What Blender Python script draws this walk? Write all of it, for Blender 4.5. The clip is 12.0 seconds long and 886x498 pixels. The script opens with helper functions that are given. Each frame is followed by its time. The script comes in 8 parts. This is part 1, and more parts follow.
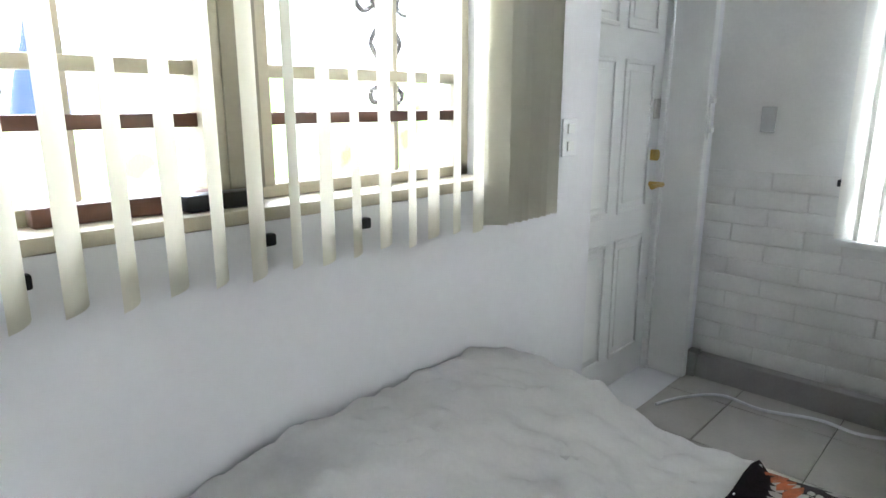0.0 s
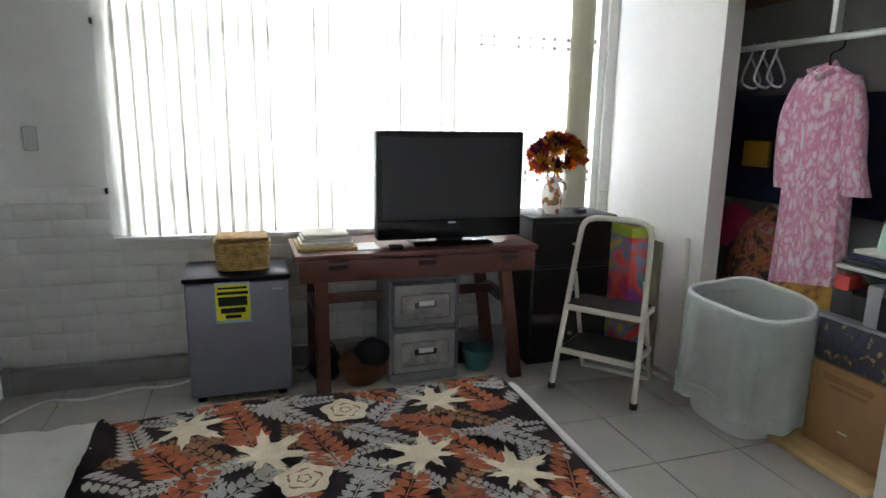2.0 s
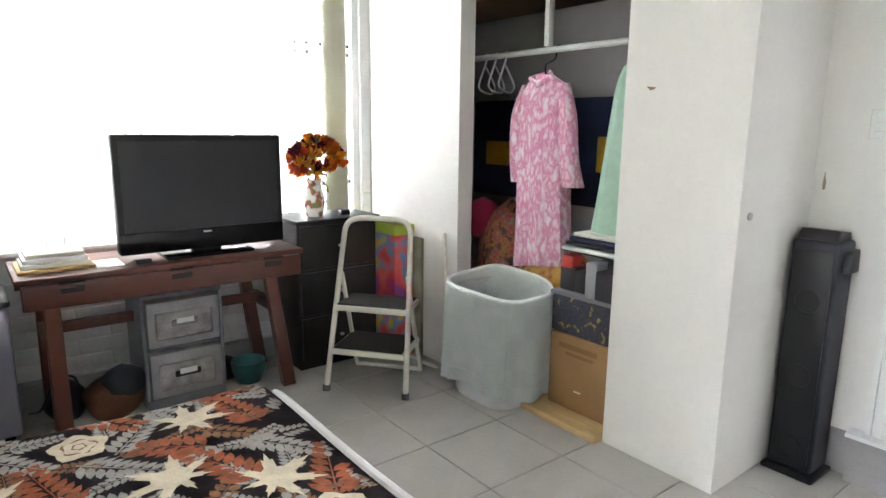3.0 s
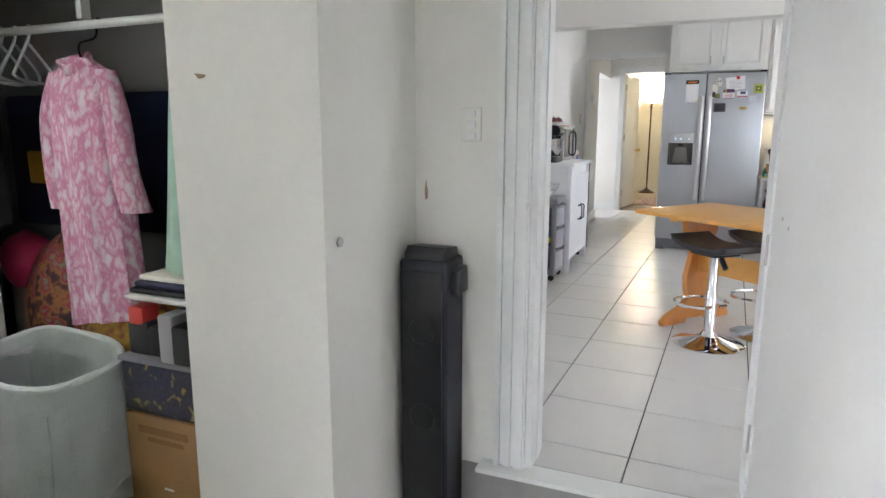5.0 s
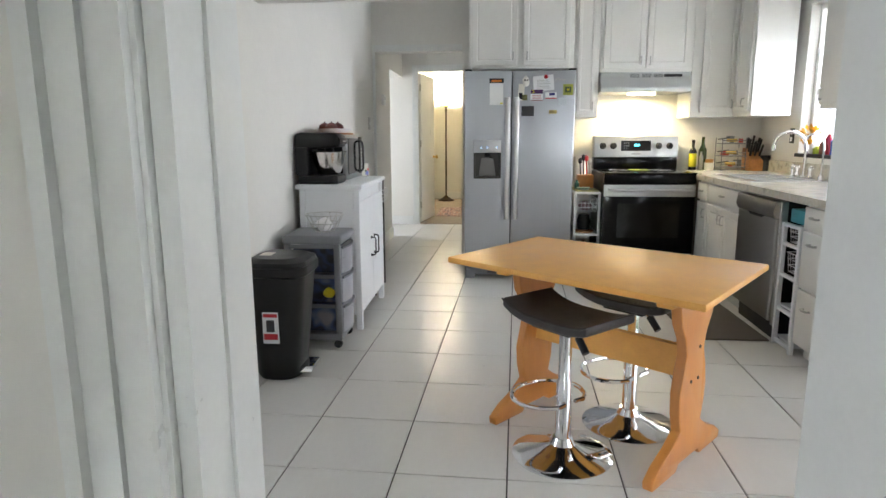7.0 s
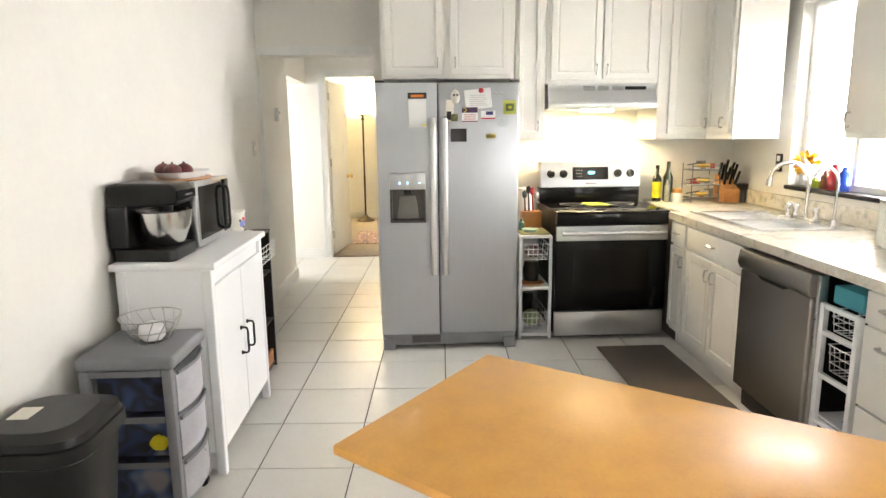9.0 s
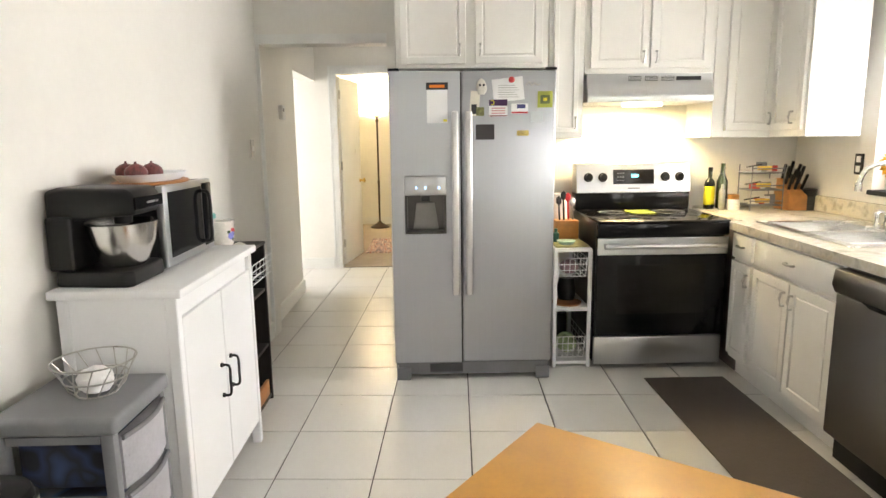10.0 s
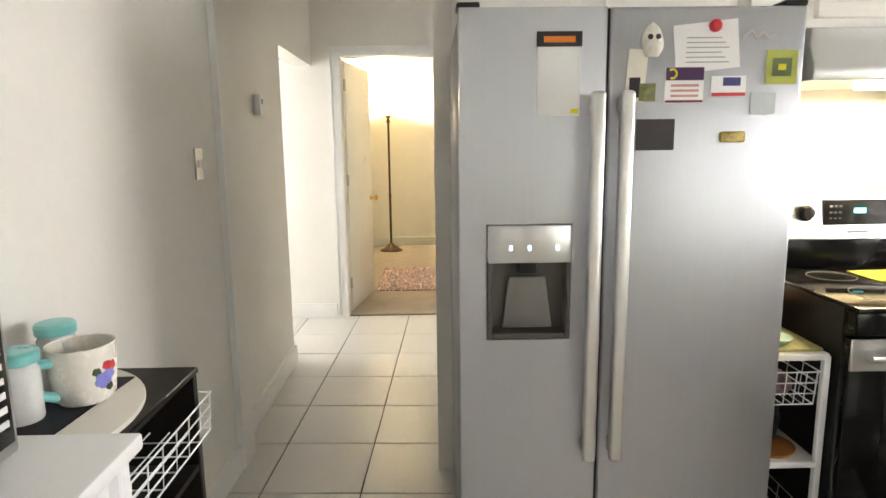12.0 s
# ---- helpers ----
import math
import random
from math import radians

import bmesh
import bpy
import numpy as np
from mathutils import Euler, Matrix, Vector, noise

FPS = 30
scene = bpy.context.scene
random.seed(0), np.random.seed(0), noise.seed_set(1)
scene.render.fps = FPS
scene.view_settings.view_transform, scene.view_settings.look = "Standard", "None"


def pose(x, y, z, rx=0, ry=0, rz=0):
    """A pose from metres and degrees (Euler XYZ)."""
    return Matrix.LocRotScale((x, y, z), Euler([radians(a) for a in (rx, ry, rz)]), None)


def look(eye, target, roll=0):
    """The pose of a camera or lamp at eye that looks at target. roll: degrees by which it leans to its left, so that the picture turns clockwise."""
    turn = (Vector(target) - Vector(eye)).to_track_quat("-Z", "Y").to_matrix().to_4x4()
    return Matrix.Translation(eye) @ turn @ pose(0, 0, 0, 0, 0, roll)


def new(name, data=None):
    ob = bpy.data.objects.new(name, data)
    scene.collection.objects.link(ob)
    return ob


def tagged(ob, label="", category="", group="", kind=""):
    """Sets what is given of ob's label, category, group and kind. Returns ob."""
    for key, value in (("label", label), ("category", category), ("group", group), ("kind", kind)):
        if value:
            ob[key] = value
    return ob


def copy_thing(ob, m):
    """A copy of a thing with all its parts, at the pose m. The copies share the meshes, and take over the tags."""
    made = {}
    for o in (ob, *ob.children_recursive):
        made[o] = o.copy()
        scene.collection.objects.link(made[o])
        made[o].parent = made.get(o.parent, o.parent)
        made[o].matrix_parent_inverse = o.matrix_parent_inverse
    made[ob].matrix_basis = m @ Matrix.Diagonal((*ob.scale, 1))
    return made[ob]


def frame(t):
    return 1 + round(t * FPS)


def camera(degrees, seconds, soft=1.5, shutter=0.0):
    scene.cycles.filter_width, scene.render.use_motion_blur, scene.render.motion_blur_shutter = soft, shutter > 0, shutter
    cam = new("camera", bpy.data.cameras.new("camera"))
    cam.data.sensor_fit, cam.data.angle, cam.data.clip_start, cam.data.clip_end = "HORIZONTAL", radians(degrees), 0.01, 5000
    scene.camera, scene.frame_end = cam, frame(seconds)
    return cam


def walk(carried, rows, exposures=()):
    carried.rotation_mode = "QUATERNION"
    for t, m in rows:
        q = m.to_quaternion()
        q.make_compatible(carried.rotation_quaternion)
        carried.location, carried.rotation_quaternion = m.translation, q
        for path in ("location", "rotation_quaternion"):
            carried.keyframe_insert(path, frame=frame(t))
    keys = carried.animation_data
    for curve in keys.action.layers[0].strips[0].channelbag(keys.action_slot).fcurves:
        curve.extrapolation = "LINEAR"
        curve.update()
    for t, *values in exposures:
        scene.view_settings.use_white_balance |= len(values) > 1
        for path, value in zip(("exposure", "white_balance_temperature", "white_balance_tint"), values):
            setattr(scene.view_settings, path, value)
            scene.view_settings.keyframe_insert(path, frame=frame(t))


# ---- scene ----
cam = camera(71.0, 12.0)
PATH = [
    (0, (1.506, 0.402, 1.316), (0.163, 1.813, 0.861), 0.0),
    (0.5, (1.424, 0.216, 1.315), (0.622, 1.996, 0.882), 0.6),
    (1, (1.541, 0.066, 1.328), (1.209, 1.992, 0.903), 0.6),
    (1.5, (1.534, 0.009, 1.371), (1.719, 1.956, 0.949), 0.7),
    (2, (1.561, -0.025, 1.37), (2.168, 1.836, 0.96), 0.9),
    (2.5, (1.634, -0.071, 1.359), (2.576, 1.649, 0.967), 0.7),
    (3, (1.641, -0.081, 1.355), (2.855, 1.462, 0.972), 0.7),
    (3.5, (1.672, -0.101, 1.369), (3.105, 1.242, 0.987), 0.6),
    (3.7, (1.7, -0.098, 1.382), (3.218, 1.144, 0.991), 0.4),
    (5.3, (2.579, 0.104, 1.352), (4.437, 0.752, 0.995), -0.1),
    (5.5, (2.705, 0.141, 1.363), (4.588, 0.712, 1.006), -0.2),
    (6, (3.081, 0.205, 1.365), (5.007, 0.606, 1.006), -0.0),
    (6.5, (3.461, 0.246, 1.366), (5.405, 0.551, 1.008), -0.3),
    (7, (3.783, 0.24, 1.413), (5.745, 0.387, 1.053), -0.2),
    (7.5, (4.164, 0.176, 1.426), (6.133, 0.225, 1.078), -0.4),
    (9.3, (5.181, 0.213, 1.624), (7.145, 0.124, 1.259), -0.6),
    (9.5, (5.261, 0.175, 1.597), (7.229, 0.115, 1.247), -0.7),
    (10, (5.616, 0.23, 1.568), (7.585, 0.194, 1.221), -0.7),
    (10.5, (6.013, 0.317, 1.571), (7.981, 0.297, 1.219), -0.7),
    (11, (6.477, 0.411, 1.58), (8.443, 0.398, 1.216), -0.7),
    (11.5, (6.914, 0.479, 1.561), (8.884, 0.47, 1.213), -0.9),
    (12, (7.364, 0.522, 1.591), (9.335, 0.485, 1.254), -0.7),
]
walk(cam, [(t, look(eye, target, roll)) for t, eye, target, roll in PATH],
     [(0.0, 0.62, 5850, 15), (0.5, 0.4, 5900, 15), (1.5, -0.05, 5950, 15), (2.0, -0.05, 6050, 15), (2.5, 0.8, 6200, 17), (3.7, 0.85, 6200, 17), (5.3, 0.2, 6150, 17), (6.0, 0.05, 6150, 15), (6.5, 0.0, 6200, 14), (7.5, 0.42, 6350, 13), (9.3, 0.85, 7100, 15), (10.5, 0.65, 7150, 15), (12.0, 0.6, 7150, 15)])

# ---- world, sun, large lights ----
world = bpy.data.worlds.new("sky")
scene.world = world
world.use_nodes = True
wn = world.node_tree.nodes
sky = wn.new("ShaderNodeTexSky")
sky.sky_type, sky.sun_disc = "NISHITA", False
sky.sun_elevation, sky.sun_rotation = radians(81), radians(180)
world.node_tree.links.new(sky.outputs[0], wn["Background"].inputs[0])
wn["Background"].inputs[1].default_value = 0.15

sun = new("sun", bpy.data.lights.new("sun", "SUN"))
sun.data.energy, sun.data.angle, sun.data.color = 3.0, radians(0.6), (1.0, 0.95, 0.88)
sun.matrix_world = look((4, -3, 20), (4, 0, 0))


def area(name, eye, target, w, h, watts, colour):
    ob = new(name, bpy.data.lights.new(name, "AREA"))
    ob.data.shape, ob.data.size, ob.data.size_y = "RECTANGLE", w, h
    ob.data.energy, ob.data.color = watts, colour
    ob.matrix_world = look(eye, target)
    return ob


DAY = (0.93, 0.97, 1.0)
area("daylight_tv_window", (2.3, 5.6, 2.6), (2.2, 1.2, 0.4), 5.0, 2.4, 1300, DAY)
area("daylight_bed_window", (-1.35, 2.5, 2.9), (1.1, 0.9, 0.5), 5.0, 2.2, 2300, DAY)
area("daylight_sink_window", (8.55, -2.55, 1.85), (8.4, 0, 1.2), 1.1, 1.2, 62, DAY)
# lamp outside the assumed, unseen glass door of the near kitchen
area("daylight_patio_door", (5.7, -2.5, 1.35), (5.9, 0, 1.0), 1.5, 2.0, 16, DAY)
# added fill inside the living room, which has no modelled window
area("daylight_living_room", (9.0, 6.3, 1.7), (8.6, 3, 1.2), 3.0, 1.5, 80, DAY)
# added fill in the closed side room, to brighten the hall opening
area("daylight_hall_room", (11.55, 2.9, 1.5), (11.55, 1.0, 1.3), 0.8, 1.6, 26, DAY)


def bulb(name, loc, watts, colour, r):
    ob = new(name, bpy.data.lights.new(name, "POINT"))
    ob.data.energy, ob.data.color, ob.data.shadow_soft_size = watts, colour, r
    ob.location = loc
    return ob


hood_lamp = area("hood_light", (9.62, -1.09, 1.73), (9.66, -1.09, 0.9), 0.30, 0.10, 14, (1.0, 0.80, 0.42))
lamp_bulb = bulb("floor_lamp_bulb", (15.45, 1.05, 2.07), 260, (1.0, 0.85, 0.55), 0.06)


# ---- materials ----
def mat(name, colour, rough=0.6, metal=0.0, vary=0.06, scale=6.0, fine=90.0, bump=0.0, bump_scale=120.0, spec=0.5, tint=None, per=0.0, stretch=(1, 1, 1), coat=0.0, rvar=0.06, sheen=0.0):
    m = bpy.data.materials.new(name)
    m.use_nodes = True
    n, k = m.node_tree.nodes, m.node_tree.links
    b = n["Principled BSDF"]
    geo = n.new("ShaderNodeNewGeometry")
    mp = n.new("ShaderNodeMapping")
    mp.inputs["Scale"].default_value = stretch
    k.new(geo.outputs["Position"], mp.inputs[0])
    big, small = n.new("ShaderNodeTexNoise"), n.new("ShaderNodeTexNoise")
    big.inputs["Scale"].default_value, small.inputs["Scale"].default_value = scale, fine
    big.inputs["Detail"].default_value, small.inputs["Detail"].default_value = 4, 3
    k.new(mp.outputs[0], big.inputs[0])
    k.new(mp.outputs[0], small.inputs[0])
    add = n.new("ShaderNodeMath")
    add.operation = "ADD"
    k.new(big.outputs[0], add.inputs[0])
    half = n.new("ShaderNodeMath")
    half.operation, half.inputs[1].default_value = "MULTIPLY", 0.45
    k.new(small.outputs[0], half.inputs[0])
    k.new(half.outputs[0], add.inputs[1])
    last = add
    if per:
        info = n.new("ShaderNodeObjectInfo")
        pm = n.new("ShaderNodeMath")
        pm.operation, pm.inputs[1].default_value = "MULTIPLY_ADD", per
        k.new(info.outputs["Random"], pm.inputs[0])
        k.new(add.outputs[0], pm.inputs[2])
        last = pm
    ramp = n.new("ShaderNodeValToRGB")
    c = Vector(colour)
    t = Vector(tint) if tint else c * (1 - 2.2 * vary)
    e = ramp.color_ramp.elements
    e[0].position, e[1].position = 0.42, 1.02 + per
    e[0].color = (*t, 1)
    e[1].color = (*[min(1, x) for x in c * (1 + 0.8 * vary)], 1)
    k.new(last.outputs[0], ramp.inputs[0])
    k.new(ramp.outputs[0], b.inputs["Base Color"])
    rm = n.new("ShaderNodeMapRange")
    rm.inputs[1].default_value, rm.inputs[2].default_value = 0.4, 1.0
    rm.inputs[3].default_value, rm.inputs[4].default_value = max(0.02, rough - rvar), min(1, rough + rvar)
    k.new(add.outputs[0], rm.inputs[0])
    k.new(rm.outputs[0], b.inputs["Roughness"])
    b.inputs["Metallic"].default_value = metal
    b.inputs["Specular IOR Level"].default_value = spec
    b.inputs["Coat Weight"].default_value = coat
    b.inputs["Sheen Weight"].default_value = sheen
    if bump:
        bn = n.new("ShaderNodeTexNoise")
        bn.inputs["Scale"].default_value, bn.inputs["Detail"].default_value = bump_scale, 4
        k.new(mp.outputs[0], bn.inputs[0])
        bp = n.new("ShaderNodeBump")
        bp.inputs["Strength"].default_value, bp.inputs["Distance"].default_value = bump, 0.01
        k.new(bn.outputs[0], bp.inputs["Height"])
        k.new(bp.outputs[0], b.inputs["Normal"])
    return m


def glow(name, colour, strength):
    m = bpy.data.materials.new(name)
    m.use_nodes = True
    b = m.node_tree.nodes["Principled BSDF"]
    b.inputs["Base Color"].default_value = (*colour, 1)
    b.inputs["Emission Color"].default_value, b.inputs["Emission Strength"].default_value = (*colour, 1), strength
    return m


def clear(name, colour=(1, 1, 1), rough=0.0, ior=1.45):
    m = bpy.data.materials.new(name)
    m.use_nodes = True
    b = m.node_tree.nodes["Principled BSDF"]
    b.inputs["Base Color"].default_value = (*colour, 1)
    b.inputs["Transmission Weight"].default_value, b.inputs["Roughness"].default_value, b.inputs["IOR"].default_value = 1, rough, ior
    return m


def cloth(name, colour, through_part, vary=0.06, scale=14.0, bump=0.2, bump_scale=400):
    """A thin cloth that lets part of the light through."""
    m = mat(name, colour, 0.85, vary=vary, scale=scale, bump=bump, bump_scale=bump_scale, spec=0.2)
    n, k = m.node_tree.nodes, m.node_tree.links
    tr, mix = n.new("ShaderNodeBsdfTranslucent"), n.new("ShaderNodeMixShader")
    tr.inputs[0].default_value = (*colour, 1)
    mix.inputs[0].default_value = through_part
    k.new(n["Principled BSDF"].outputs[0], mix.inputs[1])
    k.new(tr.outputs[0], mix.inputs[2])
    k.new(mix.outputs[0], n["Material Output"].inputs[0])
    return m


def blotched(name, colours, scale, rough=0.7, detail=2.0, sheen=0.0, stretch=(1, 1, 1)):
    """Several colours in patches, for prints, marbled laminate and dyed cloth."""
    m = mat(name, colours[0], rough, bump=0.08, bump_scale=300, stretch=stretch)
    n, k = m.node_tree.nodes, m.node_tree.links
    geo = n["Geometry"]
    nz, ramp = n.new("ShaderNodeTexNoise"), n.new("ShaderNodeValToRGB")
    nz.inputs["Scale"].default_value, nz.inputs["Detail"].default_value = scale, detail
    mp = n["Mapping"]
    k.new(mp.outputs[0], nz.inputs[0])
    e = ramp.color_ramp.elements
    while len(e) < len(colours):
        e.new(0.5)
    for i, c in enumerate(colours):
        e[i].position = 0.32 + 0.36 * i / max(1, len(colours) - 1)
        e[i].color = (*c, 1)
    k.new(nz.outputs[0], ramp.inputs[0])
    k.new(ramp.outputs[0], n["Principled BSDF"].inputs["Base Color"])
    n["Principled BSDF"].inputs["Sheen Weight"].default_value = sheen
    return m


WALL = mat("wall_paint", (0.80, 0.785, 0.74), 0.62, vary=0.025, scale=2.2, fine=30, bump=0.05, bump_scale=60)
WALL_COOL = mat("wall_paint_cool", (0.765, 0.77, 0.785), 0.55, vary=0.025, scale=2.0, fine=30, bump=0.05, bump_scale=60)
CEIL = mat("ceiling_paint", (0.82, 0.82, 0.80), 0.8, vary=0.02, bump=0.08)
TRIM = mat("trim_gloss_paint", (0.80, 0.81, 0.79), 0.32, vary=0.03, scale=5, bump=0.03, bump_scale=25)
BRICK = mat("painted_block", (0.76, 0.76, 0.74), 0.6, vary=0.05, scale=9, bump=0.35, bump_scale=35, per=0.08)
MORTAR = mat("painted_joint", (0.74, 0.74, 0.72), 0.65, vary=0.04, bump=0.12, bump_scale=60)
BASE_TILE = mat("grey_base_tile", (0.33, 0.32, 0.31), 0.5, vary=0.08, bump=0.05)
TILE_BED = mat("grey_floor_tile", (0.43, 0.415, 0.38), 0.42, vary=0.07, scale=5, fine=60, bump=0.04, bump_scale=50, per=0.12)
TILE_KIT = mat("pale_floor_tile", (0.64, 0.63, 0.60), 0.33, vary=0.025, scale=5, fine=40, bump=0.03, bump_scale=30, per=0.10, stretch=(0.7, 1.3, 1))
GROUT_BED = mat("grey_grout", (0.16, 0.155, 0.145), 0.85, vary=0.1, bump=0.2)
GROUT_KIT = mat("dark_grout", (0.075, 0.068, 0.062), 0.85, vary=0.1, bump=0.2)
CABINET = mat("white_lacquer", (0.83, 0.82, 0.78), 0.32, vary=0.02, scale=4, bump=0.015, bump_scale=20)
WHITE = mat("white_laminate", (0.80, 0.81, 0.82), 0.35, vary=0.02, scale=5)
STEEL = mat("brushed_steel", (0.45, 0.465, 0.50), 0.42, 1.0, vary=0.012, scale=1.2, fine=9, stretch=(60, 60, 0.5), rvar=0.005)
def brushed(m, amount, rotation):
    """Gloss drawn out along the brushing of a rolled sheet."""
    n = m.node_tree.nodes
    tan = n.new("ShaderNodeTangent")
    tan.direction_type, tan.axis = "RADIAL", "Z"
    b = n["Principled BSDF"]
    m.node_tree.links.new(tan.outputs[0], b.inputs["Tangent"])
    b.inputs["Anisotropic"].default_value, b.inputs["Anisotropic Rotation"].default_value = amount, rotation


brushed(STEEL, 0.6, 0.0)
STEEL_H = mat("brushed_steel_lengthwise", (0.56, 0.57, 0.58), 0.30, 1.0, vary=0.006, scale=1.2, fine=9, stretch=(1, 1, 60), rvar=0.008)
DARK_STEEL = mat("dark_stainless", (0.34, 0.32, 0.30), 0.35, 1.0, vary=0.008, scale=1.2, fine=9, stretch=(60, 60, 0.6), rvar=0.008)
CHROME = mat("chrome", (0.82, 0.83, 0.85), 0.07, 1.0, vary=0.02, rvar=0.03)
NICKEL = mat("satin_nickel", (0.55, 0.54, 0.52), 0.3, 1.0, vary=0.04)
BRASS = mat("brass", (0.72, 0.50, 0.16), 0.25, 1.0, vary=0.06)
BLACK_GLOSS = mat("black_glass", (0.007, 0.007, 0.008), 0.09, vary=0.1, spec=0.2, rvar=0.03)
BLACK = mat("black_plastic", (0.011, 0.011, 0.012), 0.34, vary=0.15, scale=12, bump=0.03, bump_scale=200, spec=0.3)
BLACK_MATTE = mat("matt_black", (0.010, 0.011, 0.017), 0.5, vary=0.15, bump=0.05, spec=0.3)
SCREEN = mat("dark_screen", (0.010, 0.010, 0.012), 0.30, vary=0.02, spec=0.4, rvar=0.01)
GREY_PLASTIC = mat("grey_plastic", (0.20, 0.205, 0.22), 0.45, vary=0.06, scale=8, bump=0.03)
PINE = mat("pine_varnish", (0.74, 0.385, 0.085), 0.38, vary=0.05, scale=2.2, fine=16, rvar=0.04, stretch=(5, 6, 6), coat=0.06, tint=(0.66, 0.32, 0.07))
PINE_LEG = mat("pine_leg_varnish", (0.56, 0.23, 0.05), 0.3, vary=0.08, scale=2.2, fine=16, rvar=0.03, stretch=(9, 9, 1.2), coat=0.15, tint=(0.50, 0.19, 0.04))
MAHOGANY = mat("dark_red_wood", (0.095, 0.026, 0.016), 0.38, vary=0.10, scale=2, fine=14, stretch=(1, 9, 9), coat=0.08)
BLACK_WOOD = mat("black_brown_wood", (0.014, 0.011, 0.010), 0.45, vary=0.2, scale=3, stretch=(8, 8, 1), spec=0.25)
RAW_WOOD = mat("raw_pine_board", (0.62, 0.42, 0.2), 0.6, vary=0.12, scale=3, fine=20, stretch=(10, 1.5, 10))
BLIND = cloth("cream_blind_fabric", (0.72, 0.70, 0.60), 0.13, vary=0.03, scale=6, bump=0.1, bump_scale=500)
BLIND_SHEER = cloth("sheer_white_blind_fabric", (0.82, 0.81, 0.76), 0.12, vary=0.03, scale=6, bump=0.1, bump_scale=500)
SHEET = mat("white_cotton", (0.91, 0.90, 0.895), 0.9, vary=0.04, scale=5, bump=0.25, bump_scale=14, spec=0.15, sheen=0.2)
MINT = cloth("mint_towel", (0.89, 0.95, 0.925), 0.02, vary=0.05, scale=9, bump=0.5, bump_scale=180)
GLASS = clear("clear_glass")
BROWN = mat("brown_painted_metal", (0.09, 0.035, 0.02), 0.5, vary=0.15)
TAN_FRAME = mat("beige_window_frame", (0.40, 0.36, 0.27), 0.5, vary=0.08)
IRON = mat("wrought_iron", (0.03, 0.025, 0.022), 0.55, 0.3, vary=0.2)
RED_WOOD = mat("terracotta", (0.3, 0.08, 0.04), 0.7)


# ---- mesh helpers ----
def box(bm, x0, x1, y0, y1, z0, z1, r=0.0, seg=2):
    vs = [bm.verts.new((x, y, z)) for z in (z0, z1) for x, y in ((x0, y0), (x1, y0), (x1, y1), (x0, y1))]
    fs = [bm.faces.new([vs[i] for i in q]) for q in ((3, 2, 1, 0), (4, 5, 6, 7), (0, 1, 5, 4), (1, 2, 6, 5), (2, 3, 7, 6), (3, 0, 4, 7))]
    if r:
        edges = list({e for fc in fs for e in fc.edges})
        bmesh.ops.bevel(bm, geom=edges, offset=r, segments=seg, affect="EDGES", profile=0.5)
    return vs


def B(x0, x1, y0, y1, z0, z1, r=0.0, seg=2):
    bm = bmesh.new()
    box(bm, x0, x1, y0, y1, z0, z1, r, seg)
    return bm


def lathe(bm, profile, cx=0, cy=0, n=24, sx=1.0, sy=1.0):
    """Turn a profile of (radius, z) about an upright axis."""
    rings = []
    for r, z in profile:
        if r < 1e-5:
            rings.append([bm.verts.new((cx, cy, z))])
        else:
            rings.append([bm.verts.new((cx + sx * r * math.cos(2 * math.pi * i / n), cy + sy * r * math.sin(2 * math.pi * i / n), z)) for i in range(n)])
    for a, b in zip(rings, rings[1:]):
        for i in range(n):
            j = (i + 1) % n
            q = [a[i % len(a)], a[j % len(a)], b[j % len(b)], b[i % len(b)]]
            q = list(dict.fromkeys(q))
            if len(q) > 2:
                bm.faces.new(q)
    return bm


def tube(bm, pts, r, n=8, closed=False):
    """A round bar along a path."""
    pts = [Vector(p) for p in pts]
    rings = []
    count = len(pts)
    up = Vector((0.13, 0.27, 0.95)).normalized()
    for i, p in enumerate(pts):
        a = pts[(i - 1) % count] if (closed or i) else p
        c = pts[(i + 1) % count] if (closed or i < count - 1) else p
        d = (c - a).normalized()
        s = d.cross(up)
        if s.length < 0.05:
            s = d.cross(Vector((1, 0, 0)))
        s.normalize()
        w = s.cross(d)
        rings.append([bm.verts.new(p + r * (math.cos(2 * math.pi * j / n) * s + math.sin(2 * math.pi * j / n) * w)) for j in range(n)])
    pairs = list(zip(rings, rings[1:])) + ([(rings[-1], rings[0])] if closed else [])
    for a, b in pairs:
        for j in range(n):
            bm.faces.new((a[j], a[(j + 1) % n], b[(j + 1) % n], b[j]))
    if not closed:
        bm.faces.new(rings[0][::-1])
        bm.faces.new(rings[-1])
    return bm


def T(pts, r, n=8, closed=False):
    return tube(bmesh.new(), pts, r, n, closed)


def prism(bm, poly, axis, a, b):
    """A polygon of (u, v) pushed from a to b along x, y or z."""
    def at(u, v, w):
        return {"x": (w, u, v), "y": (u, w, v), "z": (u, v, w)}[axis]
    lo, hi = [bm.verts.new(at(u, v, a)) for u, v in poly], [bm.verts.new(at(u, v, b)) for u, v in poly]
    bm.faces.new(lo[::-1])
    bm.faces.new(hi)
    for i in range(len(poly)):
        j = (i + 1) % len(poly)
        bm.faces.new((lo[i], lo[j], hi[j], hi[i]))
    bmesh.ops.recalc_face_normals(bm, faces=bm.faces)
    return bm


def soften(bm, r, seg=2, angle=35):
    es = [e for e in bm.edges if len(e.link_faces) == 2 and e.calc_face_angle(0) > radians(angle)]
    bmesh.ops.bevel(bm, geom=es, offset=r, segments=seg, affect="EDGES", profile=0.5)
    return bm


